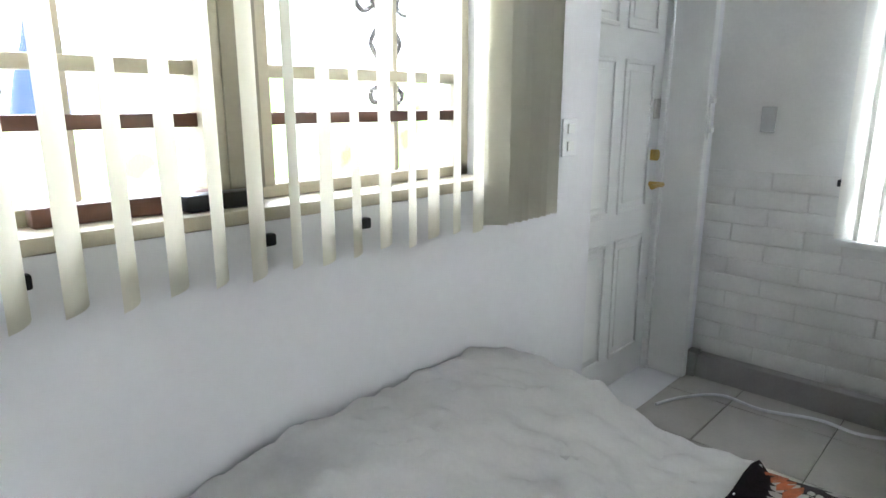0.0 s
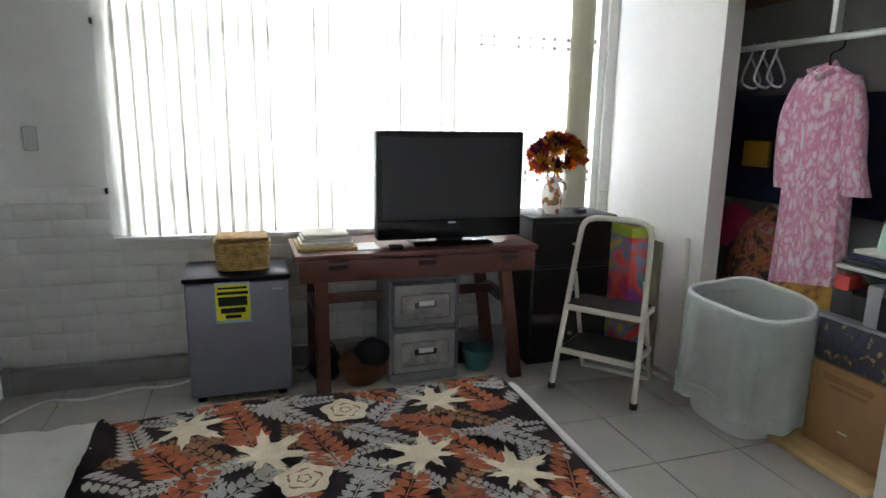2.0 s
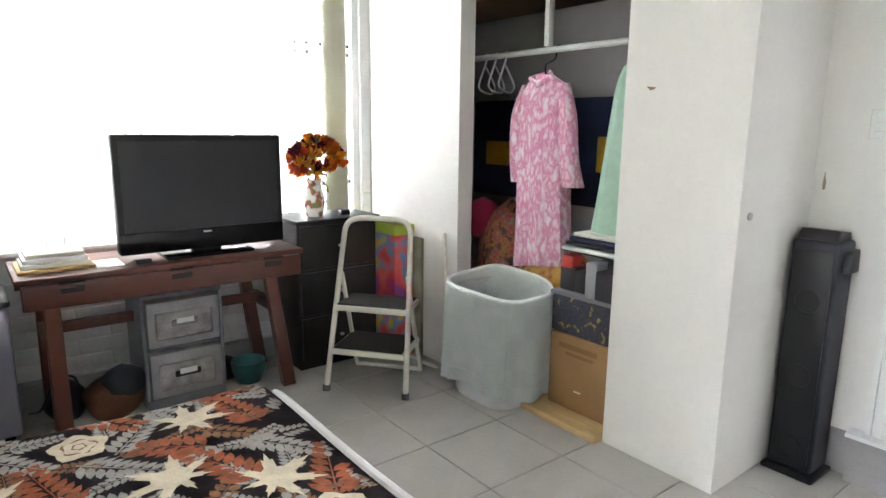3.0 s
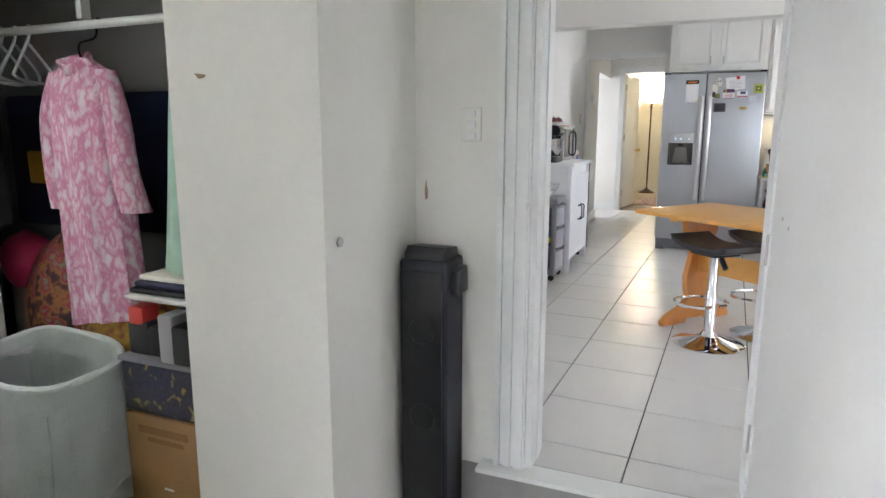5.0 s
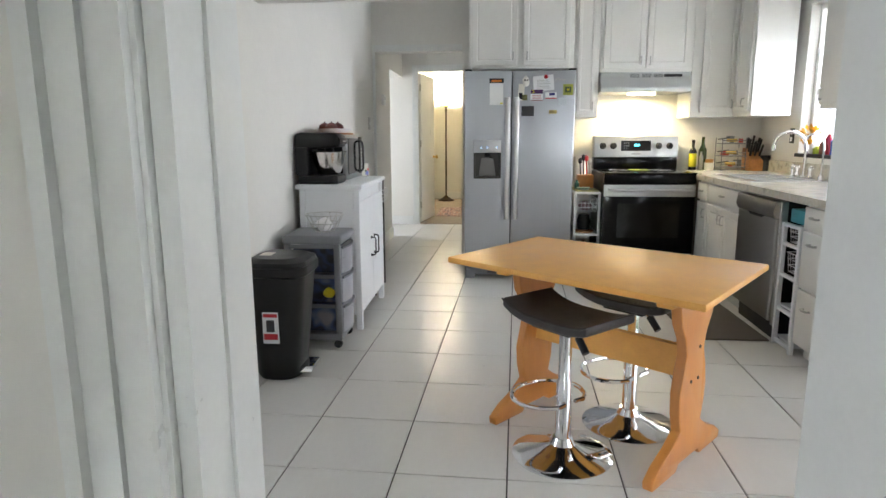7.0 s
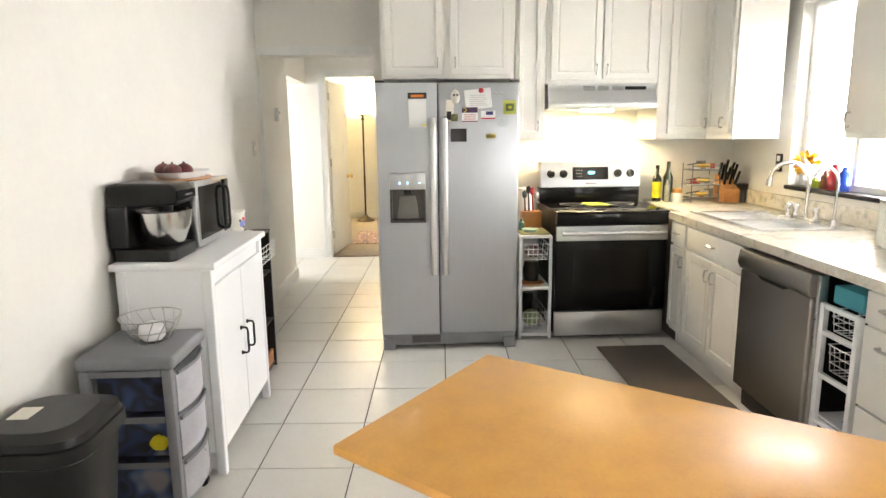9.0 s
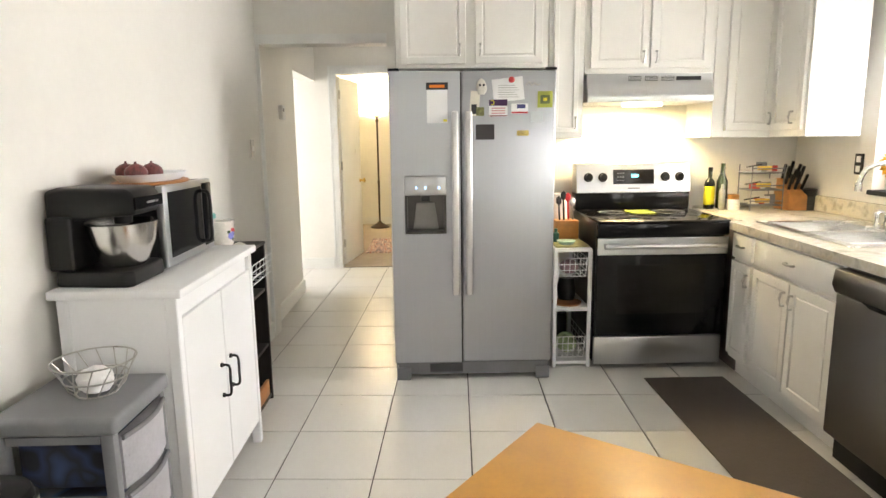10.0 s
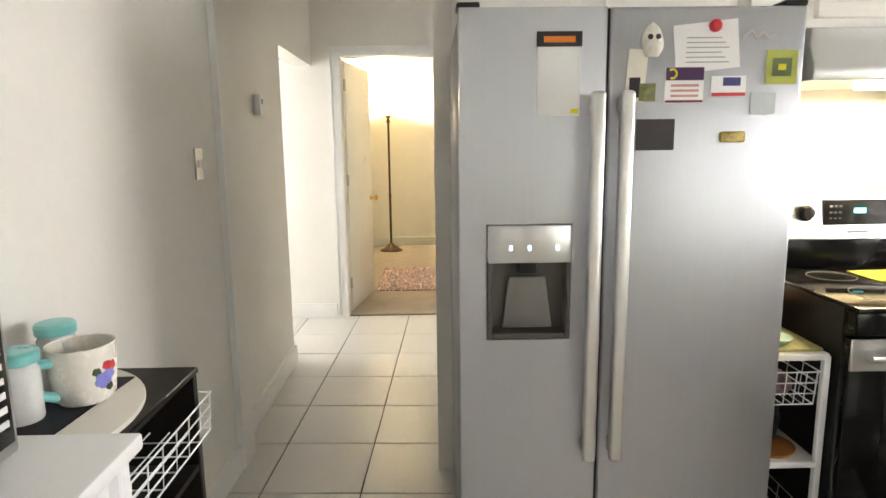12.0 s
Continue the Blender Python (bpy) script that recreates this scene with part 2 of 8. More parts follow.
def smooth_path(pts, n=6):
    """More points on a path, rounded through its corners."""
    out = []
    for i in range(len(pts) - 1):
        p0, p1, p2, p3 = (Vector(pts[max(0, min(len(pts) - 1, j))]) for j in (i - 1, i, i + 1, i + 2))
        for s in range(n):
            t = s / n
            out.append(0.5 * ((2 * p1) + (p2 - p0) * t + (2 * p0 - 5 * p1 + 4 * p2 - p3) * t * t + (3 * p1 - p0 - 3 * p2 + p3) * t ** 3))
    return out + [Vector(pts[-1])]


def mesh_of(name, bm, material, smooth=True):
    bmesh.ops.recalc_face_normals(bm, faces=bm.faces)
    me = bpy.data.meshes.new(name)
    bm.to_mesh(me)
    bm.free()
    for m in (material if isinstance(material, (list, tuple)) else [material]):
        me.materials.append(m)
    if smooth:
        me.polygons.foreach_set("use_smooth", [True] * len(me.polygons))
        me.set_sharp_from_angle(angle=radians(38))
    return me


ROOTS = {}


def thing(name, loc, label, category, group="", rz=0.0, world_coords=True):
    """An Empty at the base of a thing; its parts follow in world or in its own coordinates."""
    e = new(name)
    e.empty_display_size = 0.05
    e.matrix_basis = pose(*loc, 0, 0, rz)
    tagged(e, label, category, group)
    ROOTS[e.name] = e.matrix_basis.inverted() if world_coords else None
    return e


def root_of(ob):
    while ob.parent:
        ob = ob.parent
    return ob


def part(name, bm, material, parent, label="", kind=""):
    m = ROOTS.get(root_of(parent).name)
    if m is not None:
        bm.transform(m)
    ob = new(name, mesh_of(name, bm, material))
    ob.parent = parent
    tagged(ob, label, "", "", kind)
    return ob


def single(name, bm, material, label, category, group="", kind=""):
    """A thing that is one mesh, with its origin at the middle of its base."""
    lo = [min(v.co[i] for v in bm.verts) for i in range(3)]
    hi = [max(v.co[i] for v in bm.verts) for i in range(3)]
    o = Vector(((lo[0] + hi[0]) / 2, (lo[1] + hi[1]) / 2, lo[2]))
    bm.transform(Matrix.Translation(-o))
    ob = new(name, mesh_of(name, bm, material))
    ob.location = o
    ROOTS[ob.name] = Matrix.Translation(-o)
    return tagged(ob, label, category, group, kind)


def setting(name, bm, material, label="", category=""):
    ob = new(name, mesh_of(name, bm, material))
    ROOTS[ob.name] = Matrix.Identity(4)
    return tagged(ob, label, category, "", "structure")


def words(text, size, m, depth, material, parent, name="lettering"):
    """Lettering as a thin mesh, lying in x and y, set by m in the world."""
    cu = bpy.data.curves.new(name, "FONT")
    cu.body, cu.size, cu.extrude, cu.align_x, cu.align_y = text, size, depth, "CENTER", "CENTER"
    cu.resolution_u = 2
    tmp = bpy.data.objects.new(name, cu)
    scene.collection.objects.link(tmp)
    me = bpy.data.meshes.new_from_object(tmp.evaluated_get(bpy.context.evaluated_depsgraph_get()))
    bpy.data.objects.remove(tmp)
    bm = bmesh.new()
    bm.from_mesh(me)
    bpy.data.meshes.remove(me)
    bm.transform(m)
    return part(name, bm, material, parent)

# ---- the structure ----
KF = 0.20          # the kitchen floor stands one step above the bedroom floor
LX, NY, SY = 0.39, 3.38, -1.60     # bedroom: bed wall, window wall, wall behind
CX, DX = 3.77, 4.35                # closet front, doorway wall
CEIL_B, CEIL_K = 2.55, 2.75
WB, RB = 9.85, -2.18               # kitchen back wall and sink wall
LY = 1.405                         # kitchen's cabinet-side wall


def slab(name, boxes, material, label, category="wall"):
    bm = bmesh.new()
    for b in boxes:
        box(bm, *b)
    return setting(name, bm, material, label, category)


def boards_with_hole(bm, axis, a, b, u0, u1, z0, z1, holes):
    """A wall from a to b across its thickness, from u0 to u1, with openings (u0, u1, z0, z1)."""
    cuts = sorted({u0, u1, *[h[0] for h in holes], *[h[1] for h in holes]})
    for p, q in zip(cuts, cuts[1:]):
        hs = sorted([h for h in holes if h[0] <= p + 1e-6 and h[1] >= q - 1e-6], key=lambda h: h[2])
        z = z0
        for h in hs + [(0, 0, z1, z1)]:
            if h[2] > z + 1e-4:
                if axis == "x":
                    box(bm, a, b, p, q, z, h[2])
                else:
                    box(bm, p, q, a, b, z, h[2])
            z = h[3]


# bed wall with its window and the door recess
bm = bmesh.new()
boards_with_hole(bm, "x", LX - 0.25, LX, SY - 0.2, NY + 0.2, -0.1, CEIL_B, [(-1.30, 1.78, 1.10, 2.15), (2.33, 3.32, 0.0, 2.20)])
wall_west = setting("wall_west", bm, WALL_COOL, "smooth white painted wall with a slatted window", "wall")
# window wall
W2 = (0.97, 3.70, 0.77, 2.30)
bm = bmesh.new()
boards_with_hole(bm, "y", NY + 0.012, NY + 0.2, LX - 0.25, CX + 0.75, -0.1, CEIL_B, [W2])
wall_north = setting("wall_north", bm, MORTAR, "white painted block wall under a wide window", "wall")
slab("wall_south", [(LX - 0.25, DX + 0.16, SY - 0.2, SY, -0.1, CEIL_B)], WALL, "plain white painted wall")
# closet: front wall with opening, side return, back
bm = bmesh.new()
boards_with_hole(bm, "x", CX, CX + 0.10, 0.965, NY + 0.012, 0.0, CEIL_B, [(1.47, 2.50, 0.0, 2.25)])
box(bm, CX + 0.10, DX, 0.965, 1.065, 0, CEIL_B)
setting("wall_closet", bm, WALL, "white painted closet wall with an open front", "wall")
# the dimness inside the closet is put into this darker wall colour
CLOSET_SHADE = mat("closet_shade_grey", (0.42, 0.41, 0.40), 0.8, vary=0.05, bump=0.1)
slab("wall_closet_back", [(DX + 0.08, DX + 0.149, 1.066, NY + 0.012, 0, CEIL_B), (CX + 0.101, DX + 0.08, NY - 0.05, NY + 0.011, 0.0, CEIL_B)], CLOSET_SHADE, "closet back, coloured grey to stand for its shade")
# doorway wall between bedroom and kitchen
DY0, DY1, DTOP = -0.16, 0.552, 2.32
bm = bmesh.new()
boards_with_hole(bm, "x", DX, DX + 0.15, SY - 0.2, 1.065, -0.1, CEIL_K, [(DY0, DY1, KF - 0.006, DTOP)])
box(bm, DX, DX + 0.15, 3.40, 6.6, -0.1, CEIL_K)
box(bm, DX + 0.15, DX + 0.30, 1.065, 3.4, KF - 0.1, CEIL_K)
wall_door = setting("wall_doorway", bm, WALL, "off-white painted wall beside the kitchen doorway", "wall")
# kitchen walls
bm = bmesh.new()
boards_with_hole(bm, "y", RB - 0.18, RB, DX + 0.15, WB + 0.15, -0.1, CEIL_K, [(8.02, 9.08, 1.26, 2.40), (4.95, 6.45, KF, 2.32)])
wall_sink = setting("wall_sink", bm, WALL, "white painted kitchen wall with a bright window over the sink", "wall")
slab("wall_kitchen_back", [(WB, WB + 0.15, RB - 0.2, 0.505, KF, CEIL_K)], WALL, "white painted wall behind the stove")
bm = bmesh.new()
prism(bm, [(6.50, 1.482), (9.90, 1.372), (9.90, 1.56), (6.50, 1.67)], "z", KF, CEIL_K)
wall_left = setting("wall_kitchen_left", bm, WALL, "off-white painted kitchen wall with a free end", "wall")
slab("header_beam", [(7.02, 7.16, RB, 1.55, 2.10, CEIL_K)], WALL, "white painted dropped beam across the kitchen", "beam")
# hall beyond the kitchen
bm = bmesh.new()
box(bm, 9.90, 10.05, 1.345, 1.56, KF, CEIL_K)
box(bm, 9.90, 10.05, 0.506, 1.345, 2.20, CEIL_K)
box(bm, 10.05, 11.24, 1.42, 1.56, KF, CEIL_K)
box(bm, 11.24, 12.30, 1.42, 1.56, 2.18, CEIL_K)
box(bm, 10.0, 12.30, 0.36, 0.47, KF, CEIL_K)
setting("wall_hall", bm, WALL, "warm white hall walls with a side opening", "wall")
bm = bmesh.new()
boards_with_hole(bm, "x", 12.30, 12.42, -0.6, 3.0, KF, CEIL_K, [(0.42, 1.20, KF, 2.25)])
setting("wall_hall_end", bm, WALL, "white wall at the hall's end with an open doorway", "wall")
slab("wall_lamp_room", [(15.85, 16.0, -0.8, 3.2, KF, CEIL_K), (12.42, 15.85, 1.45, 1.55, KF, CEIL_K), (12.42, 15.85, -0.8, -0.7, KF, CEIL_K)], WALL, "pale wall of the lamp room")
slab("wall_hall_side_room", [(10.6, 12.6, 3.0, 3.1, KF, CEIL_K), (10.5, 10.6, 1.56, 3.1, KF, CEIL_K)], WALL, "white wall of the side room")
# living room
GREY_WALL = mat("living_grey_paint", (0.62, 0.66, 0.66), 0.7, vary=0.03)
slab("wall_living_far", [(10.35, 10.5, 1.56, 6.8, KF, CEIL_K)], GREY_WALL, "pale grey living room wall")
slab("wall_living_side", [(DX, 10.5, 6.6, 6.75, KF, CEIL_K)], GREY_WALL, "pale grey living room side wall")
# ceilings
slab("ceiling_bedroom", [(LX - 0.25, DX + 0.15, SY - 0.2, NY + 0.2, CEIL_B, CEIL_B + 0.1)], CEIL, "white bedroom ceiling", "ceiling")
slab("ceiling_kitchen", [(DX, 16.1, RB - 0.2, 6.8, CEIL_K, CEIL_K + 0.1)], CEIL, "white kitchen ceiling", "ceiling")
# floors below the tiles
floor_bed = slab("floor_bedroom", [(LX - 0.25, DX + 0.15, SY - 0.2, NY + 0.2, -0.2, -0.006)], GROUT_BED, "grey square floor tiles with dark joints", "floor")
floor_kit = slab("floor_kitchen", [(DX + 0.03, 12.36, RB - 0.13, 1.60, 0.0, KF - 0.006)], GROUT_KIT, "pale square floor tiles with dark joints", "floor")
WOODFLOOR = mat("grey_wood_floor", (0.36, 0.32, 0.29), 0.45, vary=0.12, scale=2.5, fine=20, stretch=(1, 8, 1))
floor_liv = slab("floor_living", [(DX, 10.5, 1.60, 6.8, 0.0, KF - 0.004)], WOODFLOOR, "grey-brown wood-look living room floor", "floor")
CARPET = mat("beige_carpet", (0.42, 0.36, 0.30), 0.95, vary=0.08, bump=0.6, bump_scale=250)
slab("floor_lamp_room", [(12.36, 16.0, -0.8, 3.2, 0.0, KF + 0.002)], CARPET, "beige carpet in the lamp room", "floor")
slab("floor_side_room", [(10.5, 12.3, 1.576, 3.1, 0.0, KF + 0.001)], TILE_KIT, "pale tiled floor of the side room", "floor")
slab("threshold_strip", [(6.0, 6.52, 1.575, 1.615, KF - 0.002, KF + 0.008), (DX + 0.2, 6.0, 1.575, 1.615, KF - 0.002, KF + 0.008)], mat("grey_strip", (0.3, 0.31, 0.33), 0.4), "grey metal floor strip", "trim")

# the step
slab("step_riser", [(DX - 0.06, DX + 0.03, DY0 - 0.10, 0.70, 0.0, KF - 0.012)], BASE_TILE, "grey tiled riser under the kitchen doorway", "step")
slab("step_nosing", [(DX - 0.075, DX + 0.02, DY0 - 0.10, 0.71, KF - 0.012, KF + 0.004)], TRIM, "pale nosing of the step", "step")
# grey base tiles
bm = bmesh.new()
box(bm, LX + 0.05, 1.25, NY - 0.05, NY + 0.01, 0, 0.12, 0.004, 1)
box(bm, LX, LX + 0.05, NY - 0.06, NY + 0.005, 0, 0.13, 0.004, 1)
box(bm, 1.25, CX, NY - 0.05, NY + 0.01, 0, 0.12, 0.004, 1)
setting("baseboard_grey", bm, BASE_TILE, "grey tile skirting", "baseboard")
slab("baseboard_return", [(DX - 0.014, DX, 0.71, 0.95, 0, 0.18)], BASE_TILE, "grey tile skirting by the doorway", "baseboard")
# white skirting in the kitchen
bm = bmesh.new()
for b in ((6.482, 6.50, 1.478, 1.688), (10.05, 11.24, 1.402, 1.42), (12.282, 12.30, 1.29, 2.4), ):
    box(bm, *b, KF, KF + 0.115)
    box(bm, b[0] - 0.002, b[1] + 0.002, b[2] - 0.002, b[3] + 0.002, KF + 0.004, KF + 0.09)
prism(bm, [(6.481, 1.4640), (9.885, 1.3540), (9.885, 1.3715), (6.481, 1.4815)], "z", KF, KF + 0.11)
setting("baseboard_white", bm, TRIM, "white painted skirting board", "baseboard")


def casing(name, axis, face, out, u0, u1, z0, z1, w=0.085, t=0.02, label="white painted door casing", sides="lrh"):
    """A moulded frame round an opening, on the wall face, standing out by t."""
    d = setting(name, bmesh.new(), TRIM, label, "trim")
    steps = ((0, w, t * 0.55), (0.006, w * 0.30, t), (w * 0.45, w * 0.65, t * 0.85), (w * 0.8, w - 0.004, t * 1.05))
    for a in sides:
        bm = bmesh.new()
        for s0, s1, th in steps:
            lo, hi = (face, face + out * th) if out > 0 else (face + out * th, face)
            if a == "l":
                uv = (u0 - s1, u0 - s0, z0, z1 + s0)
            elif a == "r":
                uv = (u1 + s0, u1 + s1, z0, z1 + s0)
            else:
                uv = (u0 - (s1 if "l" in sides else 0.0), u1 + s1, z1 + s0, z1 + s1)
            if axis == "x":
                box(bm, lo, hi, uv[0], uv[1], uv[2], uv[3])
            else:
                box(bm, uv[0], uv[1], lo, hi, uv[2], uv[3])
        part("casing_post" if a != "h" else "casing_head", bm, TRIM, d)
    return d


casing("trim_doorway", "x", DX, -1, DY0, DY1, KF, DTOP, w=0.11, t=0.03, sides="rh")
bm = bmesh.new()
box(bm, DX - 0.005, DX + 0.16, DY1 - 0.022, DY1 - 0.001, KF, DTOP)
box(bm, DX - 0.005, DX + 0.16, DY0 + 0.001, DY0 + 0.022, KF, DTOP)
box(bm, DX + 0.07, DX + 0.11, DY1 - 0.027, DY1 - 0.022, KF, DTOP)
setting("door_lining", bm, TRIM, "white painted door lining with hinge marks", "trim")
# door leaf swung back into the bedroom, past a right angle
leaf = setting("door_3", B(-0.72, 0.0, -0.036, 0.0, KF + 0.008, DTOP - 0.01, 0.003), WALL, "off-white flush door standing open beside the step", "door")
leaf.matrix_basis = pose(DX - 0.008, DY0 + 0.016, 0, 0, 0, 14)
ROOTS[leaf.name] = None
for x, z in ((-0.075, 1.13), (-0.12, 1.11)):
    part("screw_hole", T([(x, -0.002, z), (x, 0.0008, z)], 0.006, 8), mat("filled_hole", (0.5, 0.46, 0.4), 0.8) if x > -0.1 else bpy.data.materials["filled_hole"], leaf)
for z in (KF + 0.25, 1.03, 2.05):
    part("hinge", B(-0.012, 0.004, -0.002, 0.003, z - 0.045, z + 0.045, 0.001, 1), TRIM, leaf)
    part("hinge_pin", T([(0.004, 0.004, z - 0.045), (0.004, 0.004, z + 0.045)], 0.005, 8), NICKEL, leaf)
casing("trim_lamp_room_door", "x", 12.30, -1, 0.42, 1.20, KF, 2.25)
slab("trim_hall_opening", [(9.885, 9.899, 1.345, 1.371, KF, 2.20), (9.885, 9.899, 0.51, 1.371, 2.201, 2.26)], TRIM, "plain white trim of the hall opening", "trim")

# ---- outdoors, seen through the windows ----
def backdrop(name, corners, colours, strength, scale):
    bm = bmesh.new()
    bm.faces.new([bm.verts.new(c) for c in corners])
    m = blotched(name + "_light", colours, scale, detail=6)
    n, k = m.node_tree.nodes, m.node_tree.links
    b = n["Principled BSDF"]
    src = b.inputs["Base Color"].links[0].from_socket
    k.new(src, b.inputs["Emission Color"])
    b.inputs["Emission Strength"].default_value = strength
    return setting(name, bm, m, "bright overexposed daylight outside", "backdrop")


backdrop("backdrop_north", [(-4, 7, -1), (10, 7, -1), (10, 7, 6), (-4, 7, 6)], [(0.9, 0.95, 1), (1, 1, 1), (1, 1, 1)], 4.5, 1.2)
backdrop("backdrop_west", [(-8, -20, -1), (-8, 45, -1), (-8, 45, 1.75), (-8, -20, 1.75)], [(0.25, 0.50, 0.10), (0.62, 0.88, 0.35), (0.95, 1, 0.85), (1, 1, 1)], 2.2, 0.9)
backdrop("backdrop_west_sky", [(-8.2, -20, 1.4), (-8.2, 45, 1.4), (-8.2, 45, 9), (-8.2, -20, 9)], [(0.92, 0.96, 1), (1, 1, 1)], 3.5, 1.0)
backdrop("backdrop_south", [(-3, -7, -1), (45, -7, -1), (45, -7, 9), (-3, -7, 9)], [(0.9, 0.95, 1), (1, 1, 1), (1, 1, 1)], 1.8, 1.2)
GROUND = mat("grass_ground", (0.10, 0.14, 0.05), 0.95, vary=0.2, scale=3)
slab("ground", [(-400, 400, -400, 400, -0.4, -0.25)], GROUND, "green lawn round the house", "ground")


# ---- windows ----
def bars(bm, boxes, r=0.003):
    for b in boxes:
        box(bm, *b, r, 1)


# wide window behind the television: two rows of bars and upright posts
x0, x1, z0, z1 = W2
win2 = setting("window_1", B(x0, x1, NY + 0.03, NY + 0.10, z0, z0 + 0.04, 0.004), TRIM, "wide white window with dark cross bars", "window")
bm = bmesh.new()
bars(bm, [(x0, x0 + 0.05, NY + 0.03, NY + 0.10, z0 + 0.04, z1), (x1 - 0.05, x1, NY + 0.03, NY + 0.10, z0 + 0.04, z1), (x0, x1, NY + 0.03, NY + 0.10, z1 - 0.05, z1)])
part("window_frame", bm, TRIM, win2)
for z in (1.01, 1.79, 1.84, 1.06):
    part("cross_bar", B(x0 + 0.05, x1 - 0.05, NY + 0.06, NY + 0.085, z - 0.012, z + 0.012, 0.003, 1), GREY_PLASTIC, win2)
for x in (1.52, 2.1, 2.45, 2.62, 3.05, 3.22):
    part("upright_bar", B(x - 0.009, x + 0.009, NY + 0.06, NY + 0.085, z0 + 0.04, z1 - 0.05, 0.003, 1), TRIM, win2)
pane = part("pane", B(x0 + 0.05, x1 - 0.05, NY + 0.088, NY + 0.092, z0 + 0.04, z1 - 0.05), GLASS, win2)
pane.visible_shadow = False
part("window_sill", B(x0 - 0.03, x1 + 0.02, NY - 0.025, NY + 0.029, z0 - 0.03, z0 - 0.002, 0.006), TRIM, win2)
for z in (1.00, 1.79):
    single("window_latch", B(x0 - 0.045, x0 + 0.012, NY - 0.03, NY + 0.01, z - 0.014, z + 0.014, 0.004), BLACK, "small black latch on the window edge", "latch")

# window over the bed
win1 = setting("window_2", B(LX - 0.22, LX + 0.012, -1.30, 1.78, 1.085, 1.115, 0.006), TAN_FRAME, "beige framed window with iron scrollwork outside", "window")
bm = bmesh.new()
bars(bm, [(LX - 0.16, LX - 0.09, -1.30, 1.775, 1.115, 1.145), (LX - 0.16, LX - 0.09, 1.74, 1.775, 1.115, 2.15), (LX - 0.16, LX - 0.09, -1.30, -1.26, 1.115, 2.15)])
part("window_frame", bm, TAN_FRAME, win1)
part("mullion", B(LX - 0.16, LX - 0.06, 0.98, 1.12, 1.145, 2.15, 0.006), TAN_FRAME, win1)
part("mullion_cover", B(LX - 0.058, LX - 0.052, 1.01, 1.09, 1.145, 2.15, 0.002, 1), mat("dark_beige", (0.22, 0.2, 0.15), 0.5), win1)
for z, m in ((1.285, BROWN), (1.385, TAN_FRAME), (1.70, TAN_FRAME)):
    part("cross_bar", B(LX - 0.14, LX - 0.11, -1.26, 1.74, z - 0.014, z + 0.014, 0.004), m, win1)
for y in (-0.75, -0.15, 0.45, 0.75, 1.30, 1.52):
    part("upright_bar", B(LX - 0.135, LX - 0.115, y - 0.008, y + 0.008, 1.145, 2.15, 0.003, 1), TAN_FRAME, win1)
part("lower_track", B(LX - 0.09, LX - 0.05, 0.66, 0.98, 1.116, 1.15, 0.004), BROWN, win1)
part("latch", B(LX - 0.05, LX - 0.01, 0.90, 1.06, 1.117, 1.15, 0.006), BLACK, win1)
pane = part("pane", B(LX - 0.128, LX - 0.124, -1.26, 1.74, 1.145, 2.15), GLASS, win1)
pane.visible_shadow = False
# iron scrollwork outside
grille = thing("window_grille", (LX - 0.36, 0.75, 1.0), "black wrought iron window grille with scrolls", "grille")
for y in (-1.1, -0.6, -0.1, 0.55, 1.25, 1.90):
    part("upright", T([(LX - 0.36, y, 1.0), (LX - 0.36, y, 2.3)], 0.010), IRON, grille)
part("rail", T([(LX - 0.36, -1.4, 1.06), (LX - 0.36, 1.95, 1.06)], 0.009), IRON, grille)
for y in (-1.38, 1.93):
    part("wall_anchor", T([(LX - 0.36, y, 1.06), (LX - 0.249, y, 1.06)], 0.008), IRON, grille)
for yc in (1.70, 0.64):
    for s in (-1, 1):
        foot = [(0.040 + 0.024 * math.cos(k), 1.342 + 0.024 * math.sin(k)) for k in (-2.2, -1.0, 0.2, 1.4, 2.6)]
        head = [(0.078 + 0.034 * math.cos(k), 1.612 + 0.034 * math.sin(k)) for k in (3.4, 2.2, 1.0, -0.2, -1.4, -2.6)]
        line = foot + [(0.010, 1.385), (0.012, 1.42), (0.050, 1.475), (0.056, 1.50), (0.028, 1.545), (0.030, 1.585)] + head
        part("scroll", T(smooth_path([(LX - 0.36, yc + s * u_, z_) for u_, z_ in line], 4), 0.0085, 6), IRON, grille)
    part("collar", B(LX - 0.372, LX - 0.348, yc - 0.024, yc + 0.024, 1.395, 1.41, 0.003, 1), IRON, grille)
BLUE_CLOTH = mat("blue_canvas", (0.03, 0.06, 0.42), 0.7, vary=0.15)
umb = thing("garden_umbrella", (-1.35, 1.13, -0.25), "closed blue canvas garden umbrella standing outside", "umbrella")
part("canopy", lathe(bmesh.new(), [(0.01, 1.66), (0.03, 1.63), (0.045, 1.55), (0.085, 1.42), (0.12, 1.26), (0.08, 1.235), (0.03, 1.25)], -1.35, 1.13, 14), BLUE_CLOTH, umb)
part("pole", T([(-1.35, 1.13, -0.25), (-1.35, 1.13, 1.69)], 0.018), NICKEL, umb)


